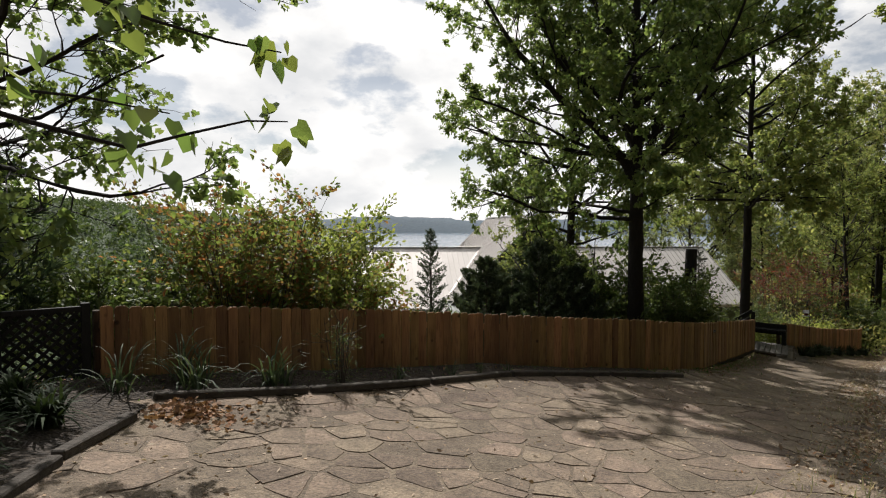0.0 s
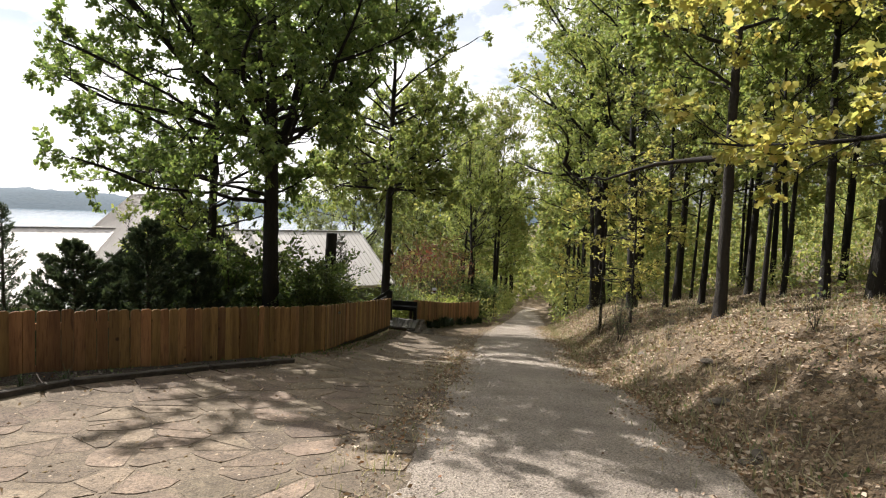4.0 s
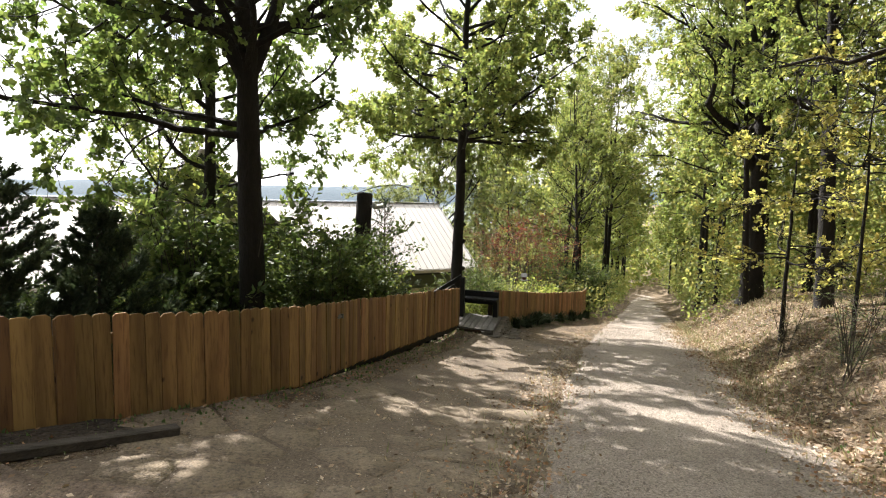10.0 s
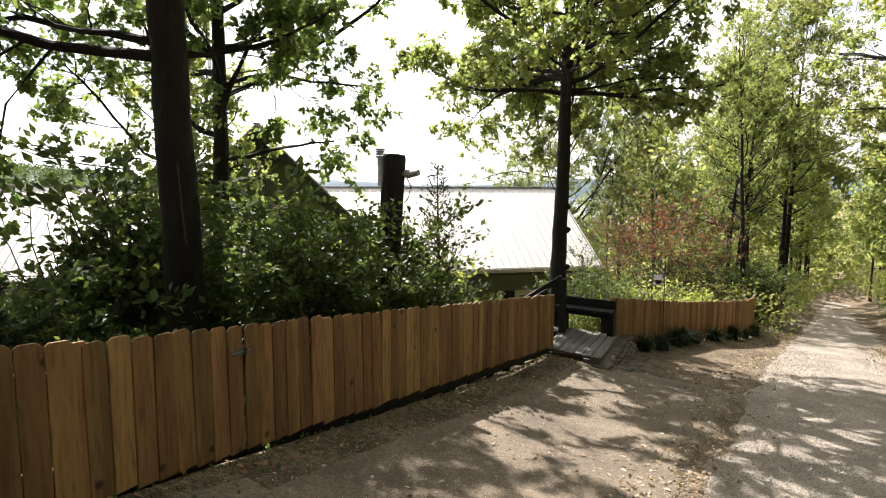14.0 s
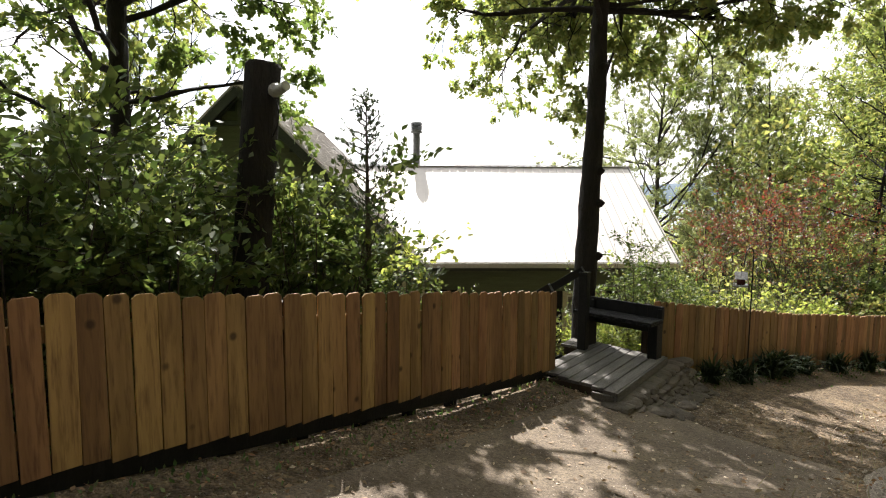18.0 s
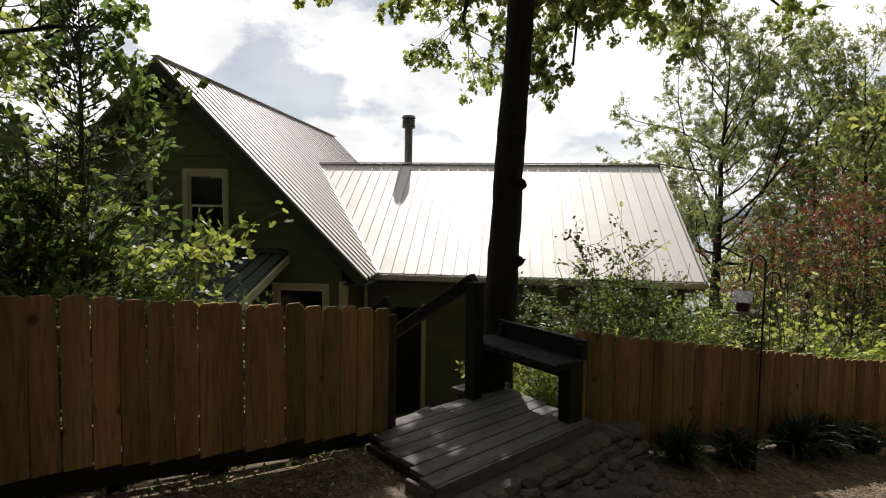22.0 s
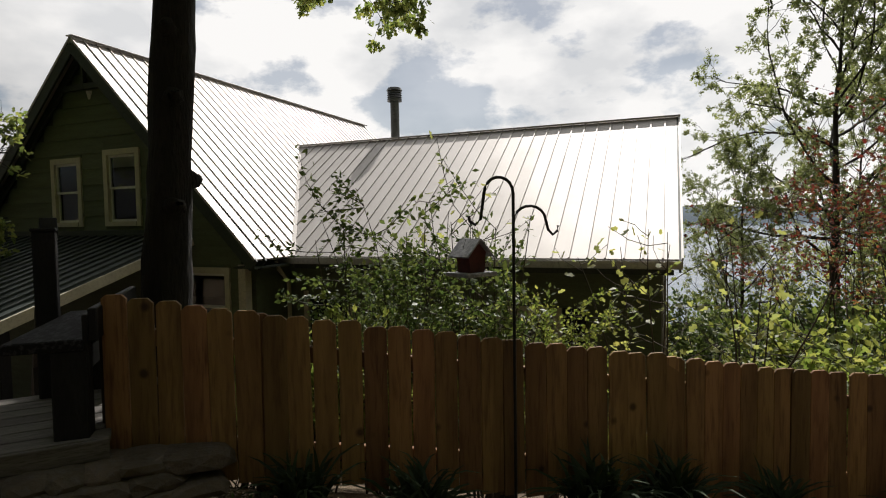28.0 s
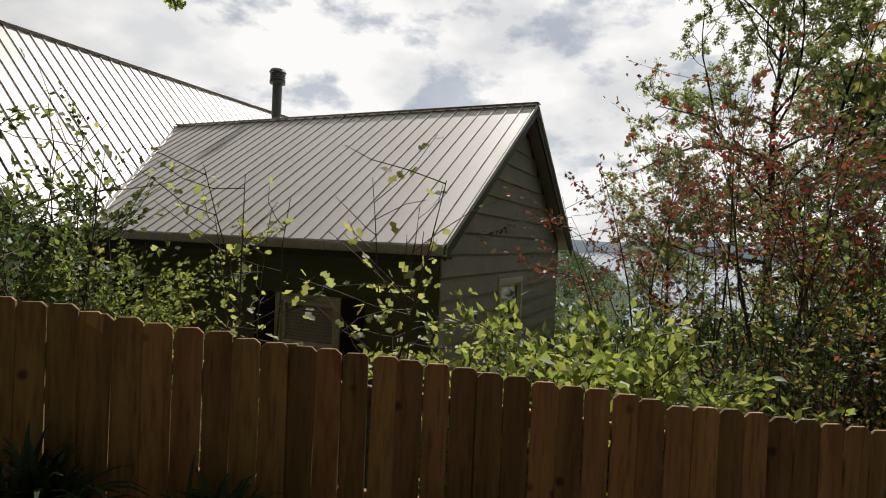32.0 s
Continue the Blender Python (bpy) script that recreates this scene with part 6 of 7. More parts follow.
ROW = [(4.0, 12.6, 0.55, "shrub"), (5.7, 14.3, 1.15, "shrub"), (6.0, 13.6, 1.1, "shrub"), (6.4, 14.6, 1.2, "shrub"), (6.1, 15.5, 1.25, "shrub"), (7.0, 16.2, 1.3, "shrub"), (7.8, 15.7, 0.65, "shrub"), (8.3, 16.7, 0.6, "shrub"), (6.5, 17.5, 1.2, "shrub"), (4.3, 15.0, 1.85, "shrub_light"), (3.2, 13.8, 1.1, "shrub"), (1.5, 12.9, 1.1, "shrub"), (0.6, 13.4, 1.2, "shrub"), (3.7, 13.1, 0.9, "shrub"), (2.0, 13.4, 1.0, "shrub"), (5.2, 16.4, 1.1, "shrub"), (3.6, 15.4, 1.35, "shrub_light"), (3.8, 14.4, 1.5, "shrub"), (2.7, 12.9, 0.8, "shrub"), (0.2, 12.2, 0.8, "shrub"), (7.0, 17.2, 1.0, "shrub")]
for k, (x, y, f, mt) in enumerate(ROW):
    shrub("leafy_shrub", "leafy green shrub growing behind the fence", x, y, SH[k % 3], mt, "shrub", "shrubs behind the first fence", k * 1.3, f)
shrub("maple_shoot", "bushy young maple with large light green leaves behind the fence", 7.35, 17.0, bush(2.3, 0.85, 14, 175, 1500, 0.105, "lobed", 0.35, 0.3, 1.0), "shrub_light")
shrub("maple_shoot", "bushy young maple with large light green leaves behind the fence", 6.7, 16.7, bush(2.9, 0.9, 14, 176, 1700, 0.105, "lobed", 0.35, 0.3, 1.0), "shrub_light")
# between the second fence and the house
TALL = [bush(2.4, 0.75, 13, 140 + k, 4200, 0.06, "plain", 0.3, 0.3) for k in range(3)]
THIN = [bush(2.8, 1.1, 12, 145 + k, 1300, 0.065, "plain", 0.3, 0.35) for k in range(2)]
LOW = [bush(1.1, 0.85, 26, 150 + k, 3600, 0.075, "plain", 0.1, 0.3) for k in range(2)]
ROW2 = [(11.3, 19.9, 1.0, "shrub", 0), (11.9, 20.3, 1.0, "shrub", 0), (12.4, 20.5, 0.7, "shrub_light", 0), (10.9, 20.4, 0.85, "shrub", 0), (11.7, 19.4, 0.65, "shrub_light", 0), (16.3, 24.0, 0.9, "rusty", 2), (16.9, 25.1, 1.2, "rusty", 2), (15.9, 25.0, 1.15, "rusty", 2), (17.8, 26.2, 1.3, "rusty", 2),
        (10.6, 19.4, 1.0, "shrub_light", 1), (11.1, 19.0, 0.95, "shrub_light", 1), (10.8, 18.7, 0.6, "shrub", 1), (11.5, 19.5, 1.0, "shrub", 1), (12.9, 20.9, 0.6, "shrub", 1), (14.25, 21.8, 1.2, "shrub_light", 1), (14.8, 22.1, 1.35, "shrub_light", 1), (15.6, 22.9, 1.15, "shrub_light", 1), (16.7, 24.2, 0.7, "shrub_light", 1), (15.2, 22.6, 1.3, "shrub_light", 1), (17.9, 25.2, 0.8, "shrub_light", 1), (16.6, 24.8, 0.8, "shrub", 1)]
for k, (x, y, f, mt, kind) in enumerate(ROW2):
    shrub("leafy_shrub", ("tall thin-stemmed shrub between fence and house", "low bright green shrub behind the fence", "open twiggy shrub with a few rust-tinged leaves")[kind], x, y, (TALL, LOW, THIN)[kind][k % (3, 2, 2)[kind]], mt, "shrub", "shrubs behind the second fence", k * 1.7, f)
for k, (x, y, f) in enumerate(((13.6, 28.2, 1.5), (14.7, 28.9, 1.6), (15.8, 29.6, 1.55), (12.9, 30.6, 1.8), (14.4, 31.2, 1.7))):
    shrub("leafy_shrub", "tangled green shrub on the slope below the house", x, y, SH[k % 3], "rusty" if k % 2 else "shrub", "shrub", "shrubs on the slope", k * 2.1, f)
RED = bush(5.4, 2.4, 12, 160, 2300, 0.064, "lobed", 0.2, 0.66)
for x, y, f, t in ((15.1, 25.3, 0.9, 2.0), (16.2, 26.0, 0.96, 0.3), (17.4, 26.6, 0.95, 4.0)):
    shrub("red_leaved_shrub", "open thin-stemmed shrub with red autumn leaves", x, y, RED, "red_leaf", "shrub", "red shrubs by the house", t, f)
for x, y, f, t in ((17.6, 26.6, 1.15, 1.3), (16.6, 27.5, 1.2, 2.6), (19.6, 28.4, 1.2, 0.6), (20.6, 26.9, 0.9, 3.6)):
    shrub("leafy_shrub", "tangled green and rust shrub on the slope", x, y, SH[int(t * 3) % 3], "rusty", "shrub", "shrubs on the slope", t, f * 1.3)
# young maple shoots with large pale leaves before the wing
SHOOT = [bush(2.6, 0.6, 5, 170 + k, 110, 0.09, "lobed", 0.25, 0.4, 1.6) for k in range(3)]
for k, (x, y, f) in enumerate(((13.7, 21.4, 0.95), (13.1, 20.95, 0.9), (11.5, 20.6, 1.05))):
    shrub("maple_shoot", "young lime-green maple shoot with large thin leaves", x, y, SHOOT[k % 3], "maple", "shrub", "maple shoots", k * 1.9, f)


# ---- plants at the fence foot, edging, litter ----
def clump(n, length, seed, width=0.02, spread=0.8, low=0.5, high=1.45):
    """Strap leaves that arch out from one root."""
    rng = np.random.default_rng(seed)
    V, F = [], []
    for k in range(n):
        a, el, ln = rng.uniform(0, 6.28), rng.uniform(low, high), length * rng.uniform(0.6, 1.1)
        p = np.array([rng.normal() * 0.04, rng.normal() * 0.04, 0.0])
        side = np.array([math.cos(a), -math.sin(a), 0]) * width / 2
        b = len(V)
        for j in range(6):
            w = (1 - (j / 5) ** 2.2) + 0.06
            V += [p - side * w, p + side * w]
            p = p + np.array([math.sin(a) * math.cos(el) * spread, math.cos(a) * math.cos(el) * spread, math.sin(el)]) * ln / 5
            el -= rng.uniform(0.2, 0.42)
        for j in range(5):
            q = b + 2 * j
            F.append((q, q + 1, q + 3, q + 2))
    return np_mesh("leaf_tuft", V, F)


CL = [(clump(70, 0.50, 200 + k, 0.03, 0.75, 0.7, 1.25), clump(60, 0.46, 205 + k, 0.026, 0.5, 1.15, 1.5)) for k in range(3)]
SP = [(clump(12, 0.60, 210 + k, 0.014, 0.7, 0.5, 1.2), clump(10, 0.62, 215 + k, 0.014, 0.6, 1.1, 1.5)) for k in range(2)]


def strap_plant(label, x, y, me, scale, turn, group, leaf="lily"):
    t = thing("strap_leaf_plant", label, "plant", Matrix.Translation((x, y, ground_z(x, y) - 0.01)) @ Matrix.Rotation(turn, 4, "Z") @ Matrix.Scale(scale, 4), group)
    put("outer_leaves", me[0], M[leaf], t)
    put("inner_leaves", me[1], M[leaf], t)


for k, (s, q) in enumerate(((21.3, 0.24), (21.9, 0.30), (22.9, 0.22), (24.1, 0.24), (25.2, 0.22), (26.3, 0.24), (27.4, 0.26), (28.4, 0.28), (23.4, 0.2))):
    x, y = at_sl(s, np.interp(s, EDGE_S, EDGE_L) + q)
    strap_plant("dark arching strap-leaved clump at the foot of the fence", x, y, CL[k % 3], 1.1 + 0.12 * (k % 3), k * 1.1, "clumps along the second fence")
for k, (x, y, f) in enumerate(((-2.75, 6.0, 1.5), (-2.5, 5.85, 1.4), (-2.6, 6.2, 1.3), (-1.9, 6.4, 1.5), (-1.75, 6.55, 1.2), (-3.1, 5.5, 1.3), (0.2, 7.7, 0.7), (-0.5, 7.3, 0.8), (1.0, 8.1, 0.6), (0.6, 7.95, 0.6))):
    strap_plant("spiky grey-green strap leaves in the fence bed", x, y, SP[k % 2], f, k * 0.9, "spiky plants in the bed", "spiky")
for k, (x, y, f) in enumerate(((-3.1, 4.5, 1.1), (-3.3, 4.0, 1.2), (-3.0, 3.5, 1.0), (-3.4, 3.2, 1.2), (-2.9, 2.9, 0.9), (-3.5, 4.7, 1.2))):
    strap_plant("dark drooping leaves in the shaded corner bed", x, y, CL[k % 3], f, k * 1.4, "plants in the corner bed")
shrub("weed_shrub", "thin pale-leaved weed growing in front of the fence", -1.2, 6.95, bush(0.9, 0.36, 9, 221, 420, 0.07, "blade"), "weed")
for k, (x, y, f) in enumerate(((14.2, 12.0, 1.0), (12.3, 9.6, 1.15), (12.2, 7.6, 0.5), (9.6, 4.0, 0.5), (10.9, 7.2, 0.45), (12.75, 9.95, 0.95), (11.3, 8.3, 0.5))):
    shrub("dry_weed_shrub", "wispy yellow-green weed shrub on the bank", x, y, bush(1.1, 0.45, 9, 230 + k % 2, 900, 0.05, "blade"), "weed" if k in (1, 5) else "grass", "shrub", "weeds on the bank", k * 1.3, f)

# lattice screen by the start of the fence
lat = thing("lattice_screen", "black lattice panel in a frame beside the fence", "lattice", Matrix.Translation((-3.56, 5.80, 0.02)) @ Matrix.Rotation(math.atan2(4.55 - 5.80, -5.2 + 3.56), 4, "Z"))
LW, LH = 1.95, 0.80
for name, q in (("top_rail", (0, LW, LH - 0.05, LH)), ("bottom_rail", (0, LW, 0.02, 0.07))):
    part(name, box(q[0], q[1], -0.03, 0.03, q[2], q[3], 0.003), M["black_wood"], lat)
for x in (0.03, 0.75, LW):
    part("post", box(x - 0.04, x + 0.04, -0.04, 0.04, -0.35, LH + 0.03, 0.004), M["black_wood"], lat)
for sgn, y in ((1, -0.008), (-1, 0.008)):
    c = -LH
    while c < LW + LH:
        pts = []
        for z in (0.06, LH - 0.04):
            pts.append([c + (z if sgn > 0 else LH - z), z])
        (xa, za), (xb, zb2) = pts
        if max(xa, xb) > 0.02 and min(xa, xb) < LW - 0.02:
            def clip(x, z, x2, z2):
                if x < 0:
                    f = -x / (x2 - x)
                    x, z = 0, z + (z2 - z) * f
                if x > LW:
                    f = (x - LW) / (x - x2)
                    x, z = LW, z + (z2 - z) * f
                return x, z
            p0, p1 = clip(xa, za, xb, zb2), clip(xb, zb2, xa, za)
            if abs(p0[0] - p1[0]) > 0.03:
                part("slat", beam((p0[0], y, p0[1]), (p1[0], y, p1[1]), 0.010, 0.032, 0), M["black_wood"], lat)
        c += 0.105

# mulch of the beds; deep shade is put into its dark colour
BV = []
bs_ = np.arange(1.4, 9.9, 0.25)
BED_S, BED_W = [1.4, 3.7, 5.3, 6.6, 8.2, 9.4, 9.8], [1.0, 0.87, 0.84, 0.66, 0.52, 0.55, 0.3]
for s in bs_:
    for f in np.linspace(0, 1, 8):
        x, y = at_sl(s, np.interp(s, EDGE_S, EDGE_L) - 0.25 + (np.interp(s, BED_S, BED_W) + 0.25) * f)
        BV.append((x, y, ground_z(x, y) + 0.022 + 0.02 * noise.noise((x * 4, y * 4, 1.0)) - (0.05 if f > 0.99 or s > 9.6 else 0)))
i = (np.arange(len(bs_) - 1)[:, None] * 8 + np.arange(7)[None]).ravel()
tagged(put("ground_bed", np_mesh("ground_bed", BV, np.stack([i, i + 1, i + 9, i + 8], -1), True), M["shaded_mulch"]), "mulch of the planting bed along the fence, coloured dark for the shade there", "bed", kind="structure")
tagged(put("ground_corner_bed", sheet("ground_corner_bed", np.linspace(-5.6, -2.68, 14), np.linspace(1.4, 5.25, 18), lambda a, b: height(a, b) + 0.026), M["shaded_mulch"]), "mulch of the corner planting bed, coloured dark for the shade there", "bed", kind="structure")

# timber edging of the bed
EDGING = [(-2.75, 5.45), (-1.46, 6.42), (-0.09, 7.36), (1.06, 8.05), (2.7, 8.75), (4.12, 9.36)]
for (a, b) in list(zip(EDGING, EDGING[1:])) + [((-2.66, 4.9), (-2.62, 3.9)), ((-2.6, 3.85), (-2.5, 2.5))]:
    pa, pb = Vector((a[0], a[1], ground_z(*a) + 0.04)), Vector((b[0], b[1], ground_z(*b) + 0.04))
    e = thing("edging_timber", "weathered grey landscape timber edging the planting bed", "timber", Matrix.Translation(pa), "bed edging")
    part("timber", beam((0.02, 0, 0), (pb - pa) * 0.985, 0.10, 0.08, 0.012), M["log"], e)

# field stones round the deck
def rock_mesh(seed):
    r = random.Random(seed)
    bm = bmesh.new()
    bmesh.ops.create_icosphere(bm, subdivisions=2, radius=0.5)
    for v in bm.verts:
        d = 1 + 0.35 * noise.noise(v.co * 1.7 + Vector((seed * 3.1, 0, 0))) + 0.12 * noise.noise(v.co * 5 + Vector((0, seed, 0)))
        v.co = Vector((v.co.x * d, v.co.y * d * 0.75, max(v.co.z * d * 0.20, -0.08)))
    me = bpy.data.meshes.new("rock")
    bm.to_mesh(me)
    bm.free()
    me.materials.append(M["rock"])
    return me


ROCKS = [rock_mesh(k) for k in range(5)]
rng = np.random.default_rng(77)
for k in range(40):
    f = rng.uniform()
    base = Vector((10.45, 16.35, 0)).lerp(Vector((11.5, 17.75, 0)), f) + Vector((0.73, -0.68, 0)) * rng.uniform(0.0, 0.32)
    if k > 30:
        base = Vector((*at_sl(rng.uniform(5, 24), np.interp(10, RIGHT_S, RIGHT_L) + rng.uniform(0.2, 2.0)), 0))
    z = ground_z(base.x, base.y)
    o = tagged(put("field_stone", ROCKS[k % 5], None, at=Matrix.Translation((base.x, base.y, z - 0.005)) @ Euler((rng.normal() * 0.06, rng.normal() * 0.06, rng.uniform(0, 6.28))).to_matrix().to_4x4() @ Matrix.Scale(rng.uniform(0.18, 0.40), 4)), "rough brown field stone set in the earth", "stone", "field stones")

# overhanging heart-leaved branches at the start
bud = thing("redbud_tree", "heart-leaved tree reaching thin boughs over the paving", "tree", Matrix.Translation((-3.4, 1.2, ground_z(-3.4, 1.2) - 0.1)))
B0 = Vector(bud.matrix_basis.translation)
boughs = [[(-3.4, 1.2, 1.3), (-2.4, 1.75, 2.25), (-1.72, 2.03, 2.51), (-1.5, 2.19, 2.56), (-1.15, 2.41, 2.47), (-0.9, 2.52, 2.42), (-0.68, 2.6, 2.40)],
          [(-3.4, 1.2, 1.1), (-2.4, 1.7, 1.95), (-1.72, 2.02, 2.08), (-1.41, 2.26, 1.99), (-1.23, 2.37, 1.945), (-1.04, 2.47, 2.02), (-0.82, 2.55, 2.09), (-0.66, 2.62, 2.10)],
          [(-3.4, 1.2, 1.2), (-2.6, 1.9, 2.1), (-2.0, 2.3, 2.2), (-1.5, 2.5, 2.18), (-1.2, 2.65, 2.14)],
          [(-3.4, 1.2, 1.5), (-2.7, 1.6, 2.5), (-2.0, 1.9, 2.85), (-1.5, 2.2, 2.95), (-1.2, 2.4, 2.9)],
          [(-3.4, 1.2, 1.5), (-2.9, 1.9, 2.4), (-2.3, 2.6, 2.5), (-1.8, 3.1, 2.4)]]
lines = [([Vector(p) - B0 for p in b], np.linspace(0.015, 0.003, len(b))) for b in boughs] + [([(0, 0, 0), (0.02, 0.0, 0.8), (0.0, 0.02, 1.6), (-0.1, 0, 2.6)], [0.07, 0.06, 0.05, 0.03])]
V, F = tubes(lines, 7)
tagged(put("branchwork", np_mesh("branchwork", V, F, True), M["bark"], bud), kind="stuff")
rng = np.random.default_rng(91)
P, D = [], []
for b in boughs[:3]:
    b = np.array(b, float)
    for k in range(5):
        f = 0.38 + 0.62 * rng.uniform() ** 0.8
        for j in range(int(rng.integers(1, 3))):
            P.append(at_line(b, f) + rng.normal(size=3) * 0.045 - np.array(B0))
            D.append((0.15, 0.1, -0.6))
for c in ((-0.74, 2.58, 2.38), (-0.70, 2.6, 2.08), (-1.18, 2.39, 1.9), (-1.25, 2.36, 2.42), (-1.5, 2.2, 2.2)):
    for k in range(7):
        P.append(np.array(c) + rng.normal(size=3) * 0.06 - np.array(B0))
        D.append((0.15, 0.1, -0.5))
LV, LF = leaves(np.array(P), rng.uniform(0.06, 0.12, len(P)), "heart", rng, 0.5, np.array(D), 0.9)
put("crown", np_mesh("crown", LV, LF), M["redbud"], bud)
plant("oak_tree", "small oak with hanging leaves at the corner of the terrace", -5.9, 6.3, grow(7.5, 0.12, 97, [(3.4, 60, 10, 3.0, 0.04), (3.8, 90, 12, 3.2, 0.04), (4.4, 70, 14, 3.4, 0.04), (2.6, 40, 10, 2.6, 0.03), (3.2, 110, 6, 3.8, 0.04), (3.9, 120, 8, 4.2, 0.04), (4.6, 95, 10, 4.2, 0.04)], 12, 0.40, 0.36, 11000, 0.11, "lobed"), "bark", "oak")


# loose cover on the ground, too much to count
def cover(name, label, category, n, region, size, shape, material, seed, flat=3.0, lift=0.012, up=False, patchy=0.0):
    r = np.random.default_rng(seed)
    S, L = region(r, n)
    if patchy:
        keep = np.array([noise.noise((a * 0.9, b * 0.9, seed)) + 0.5 * noise.noise((a * 2.7, b * 2.7, seed)) + r.normal() * 0.12 for a, b in zip(S, L)]) > patchy - 0.3
        S, L = S[keep], L[keep]
    d = 0.68 ** 2 + 0.73 ** 2
    X, Y = (0.68 * S + 0.73 * L) / d, (0.73 * S - 0.68 * L) / d
    Z = height(X, Y) + lift
    on_road = (L > np.interp(S, LEFT_S, LEFT_L)) & (L < np.interp(S, RIGHT_S, RIGHT_L) + 0.05)
    Z = Z + np.where(on_road, 0.045, 0)
    P = np.stack([X, Y, Z], -1)
    if up:
        dirs = np.tile([0, 0, 1.6], (len(P), 1)) + r.normal(size=(len(P), 3)) * 0.5
        LV, LF = leaves(P, size * r.uniform(0.5, 1.2, len(P)), shape, r, -0.3, dirs, 0.2)
    else:
        dirs = r.normal(size=(len(P), 3)) * [2.5, 2.5, 0.25]
        LV, LF = leaves(P, size * r.uniform(0.6, 1.2, len(P)), shape, r, 0.0, dirs, flat)
    return tagged(put(name, np_mesh(name, LV, LF), M[material]), label, category, kind="stuff")


def bank(r, n):
    S = r.uniform(-3, 34, n)
    return S, np.interp(S, RIGHT_S, RIGHT_L) + 0.1 + 10 * r.uniform(0, 1, n) ** 1.6


def verge(r, n):
    S = r.uniform(-3, 32, n)
    left = r.uniform(size=n) < np.interp(S, [9, 13, 17], [0.6, 0.4, 0.12])
    return S, np.where(left, np.interp(S, LEFT_S, LEFT_L) + r.normal(size=n) * 0.25, np.interp(S, RIGHT_S, RIGHT_L) + 0.05 + r.normal(size=n) * 0.32)


def track(r, n):
    S = r.uniform(-3, 27, n)
    a, b = np.interp(S, LEFT_S, LEFT_L), np.interp(S, RIGHT_S, RIGHT_L)
    return S, a + (b - a) * r.uniform(0, 1, n)


def terrace(r, n):
    S = -3 + 24 * r.uniform(0, 1, n) ** 1.7
    a, b = np.interp(S, EDGE_S, EDGE_L), np.interp(S, LEFT_S, LEFT_L)
    return S, a + 0.3 + (b - a - 0.3) * r.uniform(0, 1, n)


def foot(r, n):
    S = 29 * r.uniform(0, 1, n) ** 1.6
    return S, np.interp(S, EDGE_S, EDGE_L) + np.abs(r.normal(size=n)) * 0.28


cover("leaf_litter", "dry tan and brown leaves strewn over the bank", "leaf litter", 85000, bank, 0.075, "plain", "litter", 301, 1.3, patchy=-0.1)
cover("leaf_litter", "dry leaves drifted along the road edges", "leaf litter", 24000, verge, 0.058, "plain", "litter", 302, 1.3, patchy=0.25)
cover("leaf_litter", "rust-coloured leaves gathered in the wheel strip", "leaf litter", 9000, verge, 0.05, "plain", "red_litter", 303, 1.5, patchy=0.35)
cover("leaf_litter", "scattered dry leaves on the terrace", "leaf litter", 6000, terrace, 0.05, "plain", "litter", 304, 1.5, patchy=0.2)
def corner(r, n):
    x, y = -2.62 + np.abs(r.normal(size=n)) * 0.28 + r.uniform(0, 0.3, n), 5.25 + r.normal(size=n) * 0.16
    return 0.68 * x + 0.73 * y, 0.73 * x - 0.68 * y


cover("leaf_litter", "rust-brown leaves heaped in the corner of the edging", "leaf litter", 420, corner, 0.07, "lobed", "red_litter", 312, 1.4, 0.03)
cover("leaf_litter", "dry leaves under the fence", "leaf litter", 1100, foot, 0.055, "plain", "red_litter", 305)
cover("loose_gravel", "loose pale pebbles on the road", "gravel", 16000, track, 0.022, "pebble", "pebble", 306, 0.0, 0.006)
cover("loose_gravel", "small stones and grit on the terrace", "gravel", 16000, terrace, 0.017, "pebble", "pebble", 307, 0.0, 0.006)
cover("dry_grass", "thin dry grass on the bank", "grass", 22000, bank, 0.17, "blade", "grass", 308, up=True, lift=-0.01, patchy=0.12)
cover("green_weeds", "low green weeds on the bank", "weeds", 13000, bank, 0.05, "plain", "weed", 309, up=True, lift=0.0, patchy=0.42)
cover("verge_grass", "tufts of dry grass along the road edges", "grass", 5000, verge, 0.11, "blade", "grass", 310, up=True, lift=-0.01)
cover("fence_weeds", "small weeds at the foot of the fence", "weeds", 3000, foot, 0.045, "plain", "weed", 311, up=True, lift=0.0)


# ---- flagstones of the terrace, each its own stone ----
PV, PF = [], []
ps = np.arange(-4, 19.5, 0.22)
for s in ps:
    a, b = np.interp(s, EDGE_S, EDGE_L) + np.interp(s, [3.7, 5.3, 6.6, 8.2, 9.6, 10.2, 18], [0.9, 0.86, 0.68, 0.54, 0.54, 0.38, 0.45]), np.interp(s, LEFT_S, LEFT_L) + 0.1
    for f in np.linspace(0, 1, 19):
        x, y = at_sl(s, a + (b - a) * f)
        PV.append((x, y, ground_z(x, y) + (0.008 if 0 < f < 1 else -0.03) + 0.005 * noise.noise((x * 3, y * 3, 2.0))))
i = (np.arange(len(ps) - 1)[:, None] * 19 + np.arange(18)[None]).ravel()
paving = put("pavement", np_mesh("pavement", PV, np.stack([i, i + 1, i + 20, i + 19], -1), True), M["grit"])
tagged(paving, "irregular tan flagstones sunk in gritty earth", "paving", kind="structure")
rng = np.random.default_rng(401)
cells, s = [], -2.4
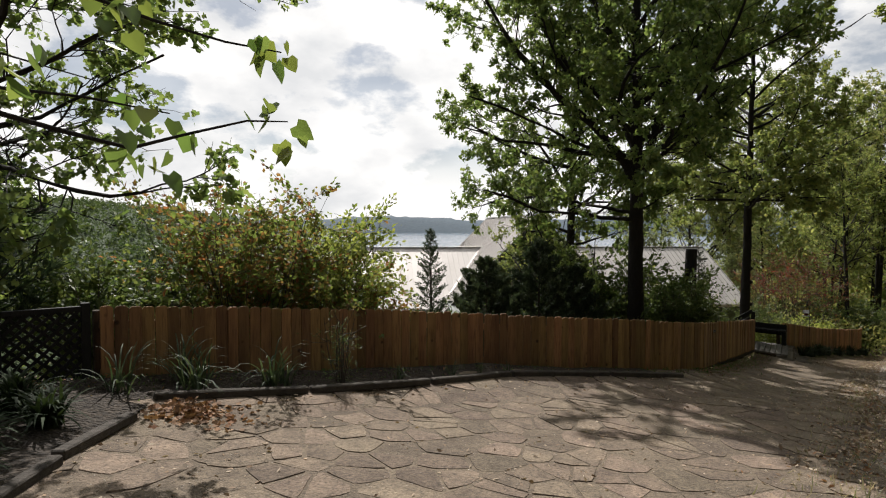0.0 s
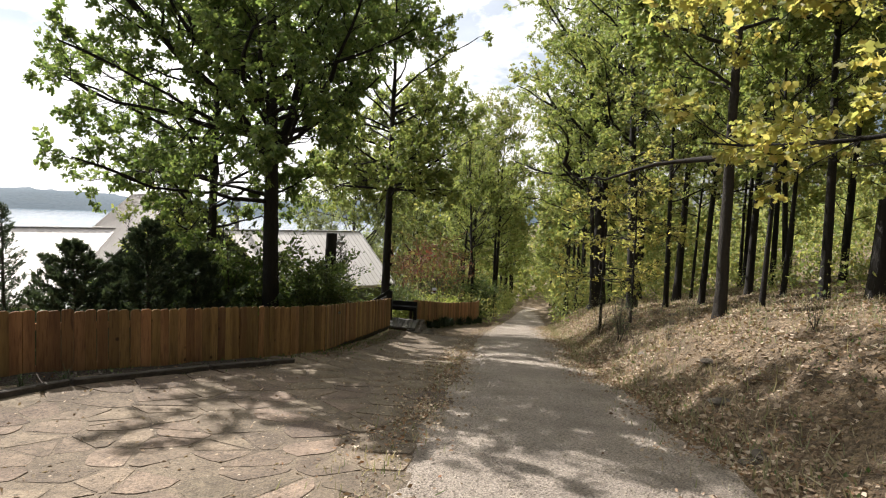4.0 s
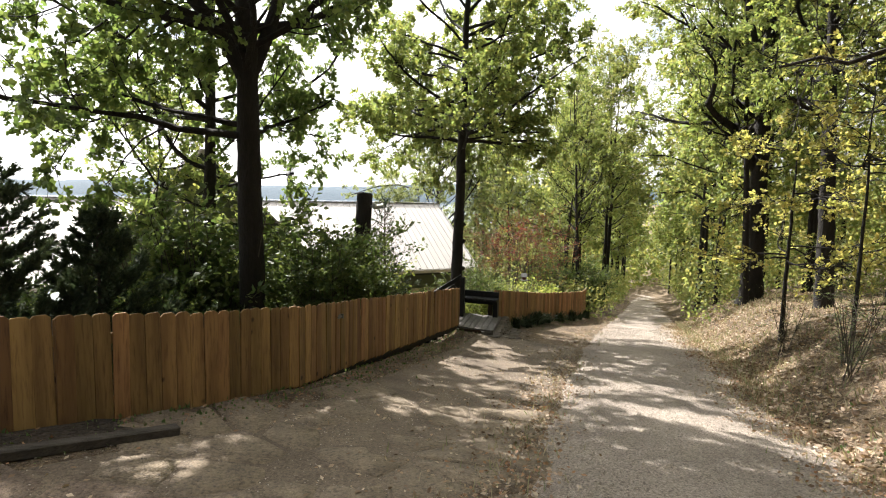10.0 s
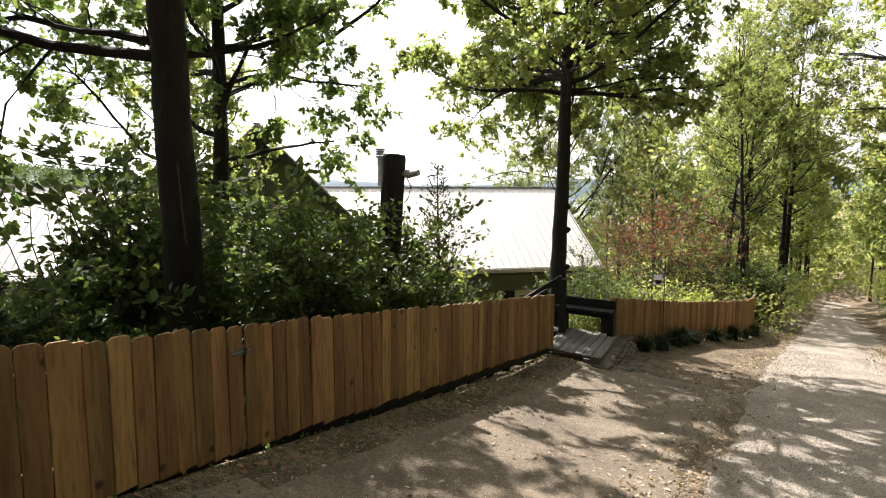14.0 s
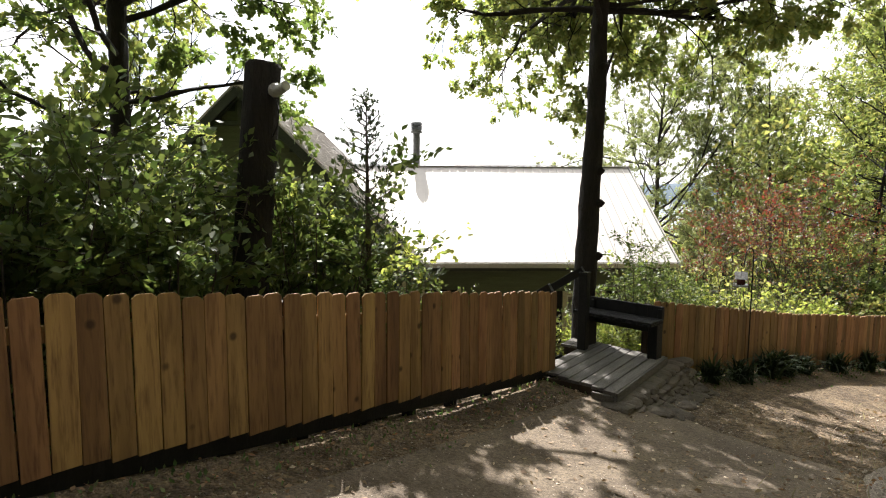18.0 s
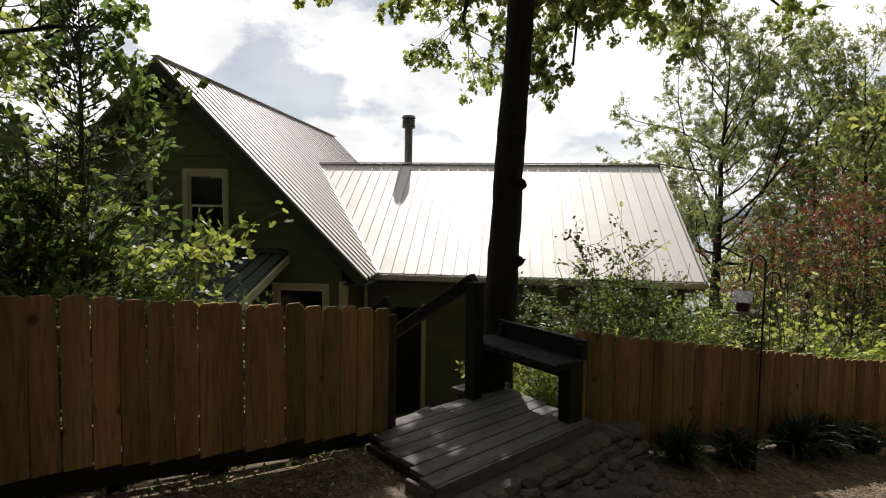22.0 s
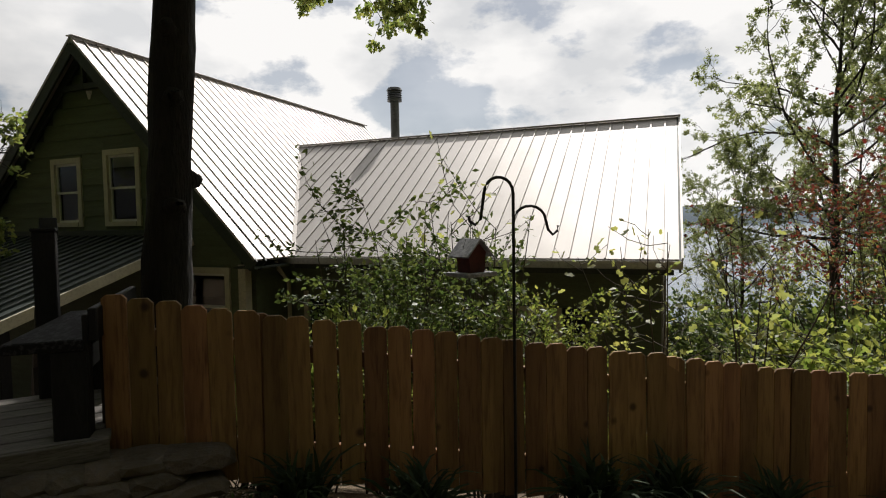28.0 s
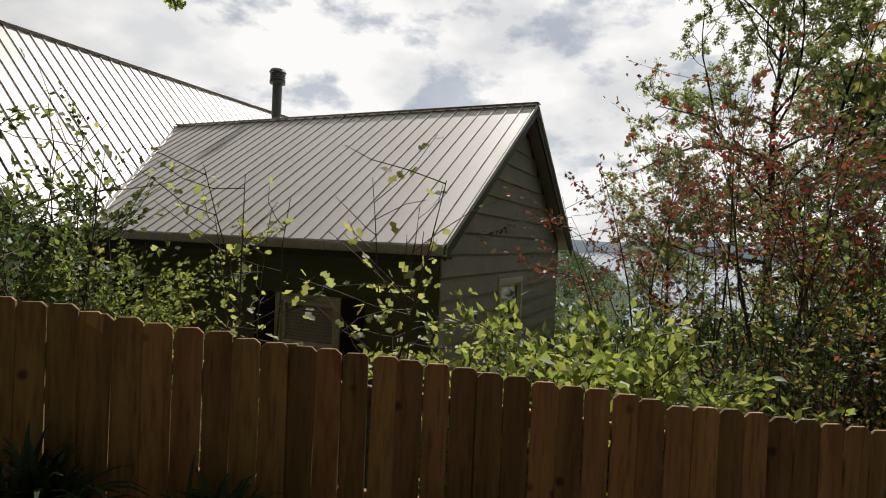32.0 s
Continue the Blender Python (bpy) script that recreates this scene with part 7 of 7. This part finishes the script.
while s < 12.5:
    lo, hi = np.interp(s, EDGE_S, EDGE_L) + np.interp(s, [3.7, 5.3, 6.6, 8.2], [1.05, 1.0, 0.85, 0.75]), np.interp(s, LEFT_S, LEFT_L) - 0.15
    step = 0.34 if s < 6 else 0.46
    for l in np.arange(lo, hi, step * 1.12):
        cells.append((s + rng.uniform(-0.5, 0.5) * step, l + rng.uniform(-0.6, 0.6) * step))
    s += step
cells = np.array(cells)
spare = ([], [])
cells = cells[np.argsort(np.hypot(cells[:, 0] - 3.6, cells[:, 1] + 2.6))]
made = 0
for k, c in enumerate(cells):
    if rng.uniform() < (0.06 if c[0] < 7 else 0.22):
        continue
    poly = [Vector((c[0] + a, c[1] + b)) for a, b in ((-0.5, -0.5), (0.5, -0.5), (0.5, 0.5), (-0.5, 0.5))]
    near = cells[(np.abs(cells - c).max(1) < 1.3)]
    for q in near:
        d = Vector(q - c)
        if d.length < 1e-6:
            continue
        mid, nrm, out = Vector((c + q) / 2), d.normalized(), []
        for a, b in zip(poly, poly[1:] + poly[:1]):
            da, db = (a - mid).dot(nrm) + 0.004, (b - mid).dot(nrm) + 0.004
            if da <= 0:
                out.append(a)
            if da * db < 0:
                out.append(a.lerp(b, da / (da - db)))
        poly = out
        if len(poly) < 3:
            break
    if len(poly) < 3:
        continue
    cen = sum(poly, Vector((0, 0))) / len(poly)
    rim = []
    for a, b in zip(poly, poly[1:] + poly[:1]):
        rim.append(a.lerp(cen, 0.02 + 0.10 * rng.uniform()))
        rim.append((a.lerp(b, 0.33)).lerp(cen, 0.06 * rng.uniform()))
        rim.append((a.lerp(b, 0.67)).lerp(cen, 0.06 * rng.uniform()))
    x0, y0 = at_sl(cen.x, cen.y)
    z0 = ground_z(x0, y0)
    tilt = rng.normal(size=2) * 0.006
    rise = rng.uniform(0.010, 0.015)
    top, low = [], []
    for p in rim:
        x, y = at_sl(p.x, p.y)
        z = ground_z(x, y) + (p - cen).x * tilt[0] + (p - cen).y * tilt[1]
        xi, yi = at_sl(*(p.lerp(cen, 0.05)))
        top.append((xi - x0, yi - y0, z - z0 + rise))
        low.append((x - x0, y - y0, z - z0 - 0.03))
    if made >= 300:
        o, n = len(spare[0]), len(top)
        spare[0].extend([(p[0] + x0, p[1] + y0, p[2] + z0) for p in top + low] + [(x0, y0, z0 + rise)])
        for i in range(n):
            j = (i + 1) % n
            spare[1].extend([(o + n + i, o + n + j, o + j), (o + n + i, o + j, o + i), (o + i, o + j, o + 2 * n)])
        continue
    bm = bmesh.new()
    vt, vl = [bm.verts.new(p) for p in top], [bm.verts.new(p) for p in low]
    bm.faces.new(vt)
    for i in range(len(vt)):
        j = (i + 1) % len(vt)
        bm.faces.new((vl[i], vl[j], vt[j], vt[i]))
    bmesh.ops.recalc_face_normals(bm, faces=bm.faces)
    part("flagstone", bm, M["stone"], paving, at=Matrix.Translation((x0, y0, z0)))
    made += 1
if spare[0]:
    tagged(put("flagstones_beyond", np_mesh("flagstones_beyond", spare[0], spare[1]), M["stone"], paving), "further flagstones sunk in the earth", kind="stuff")
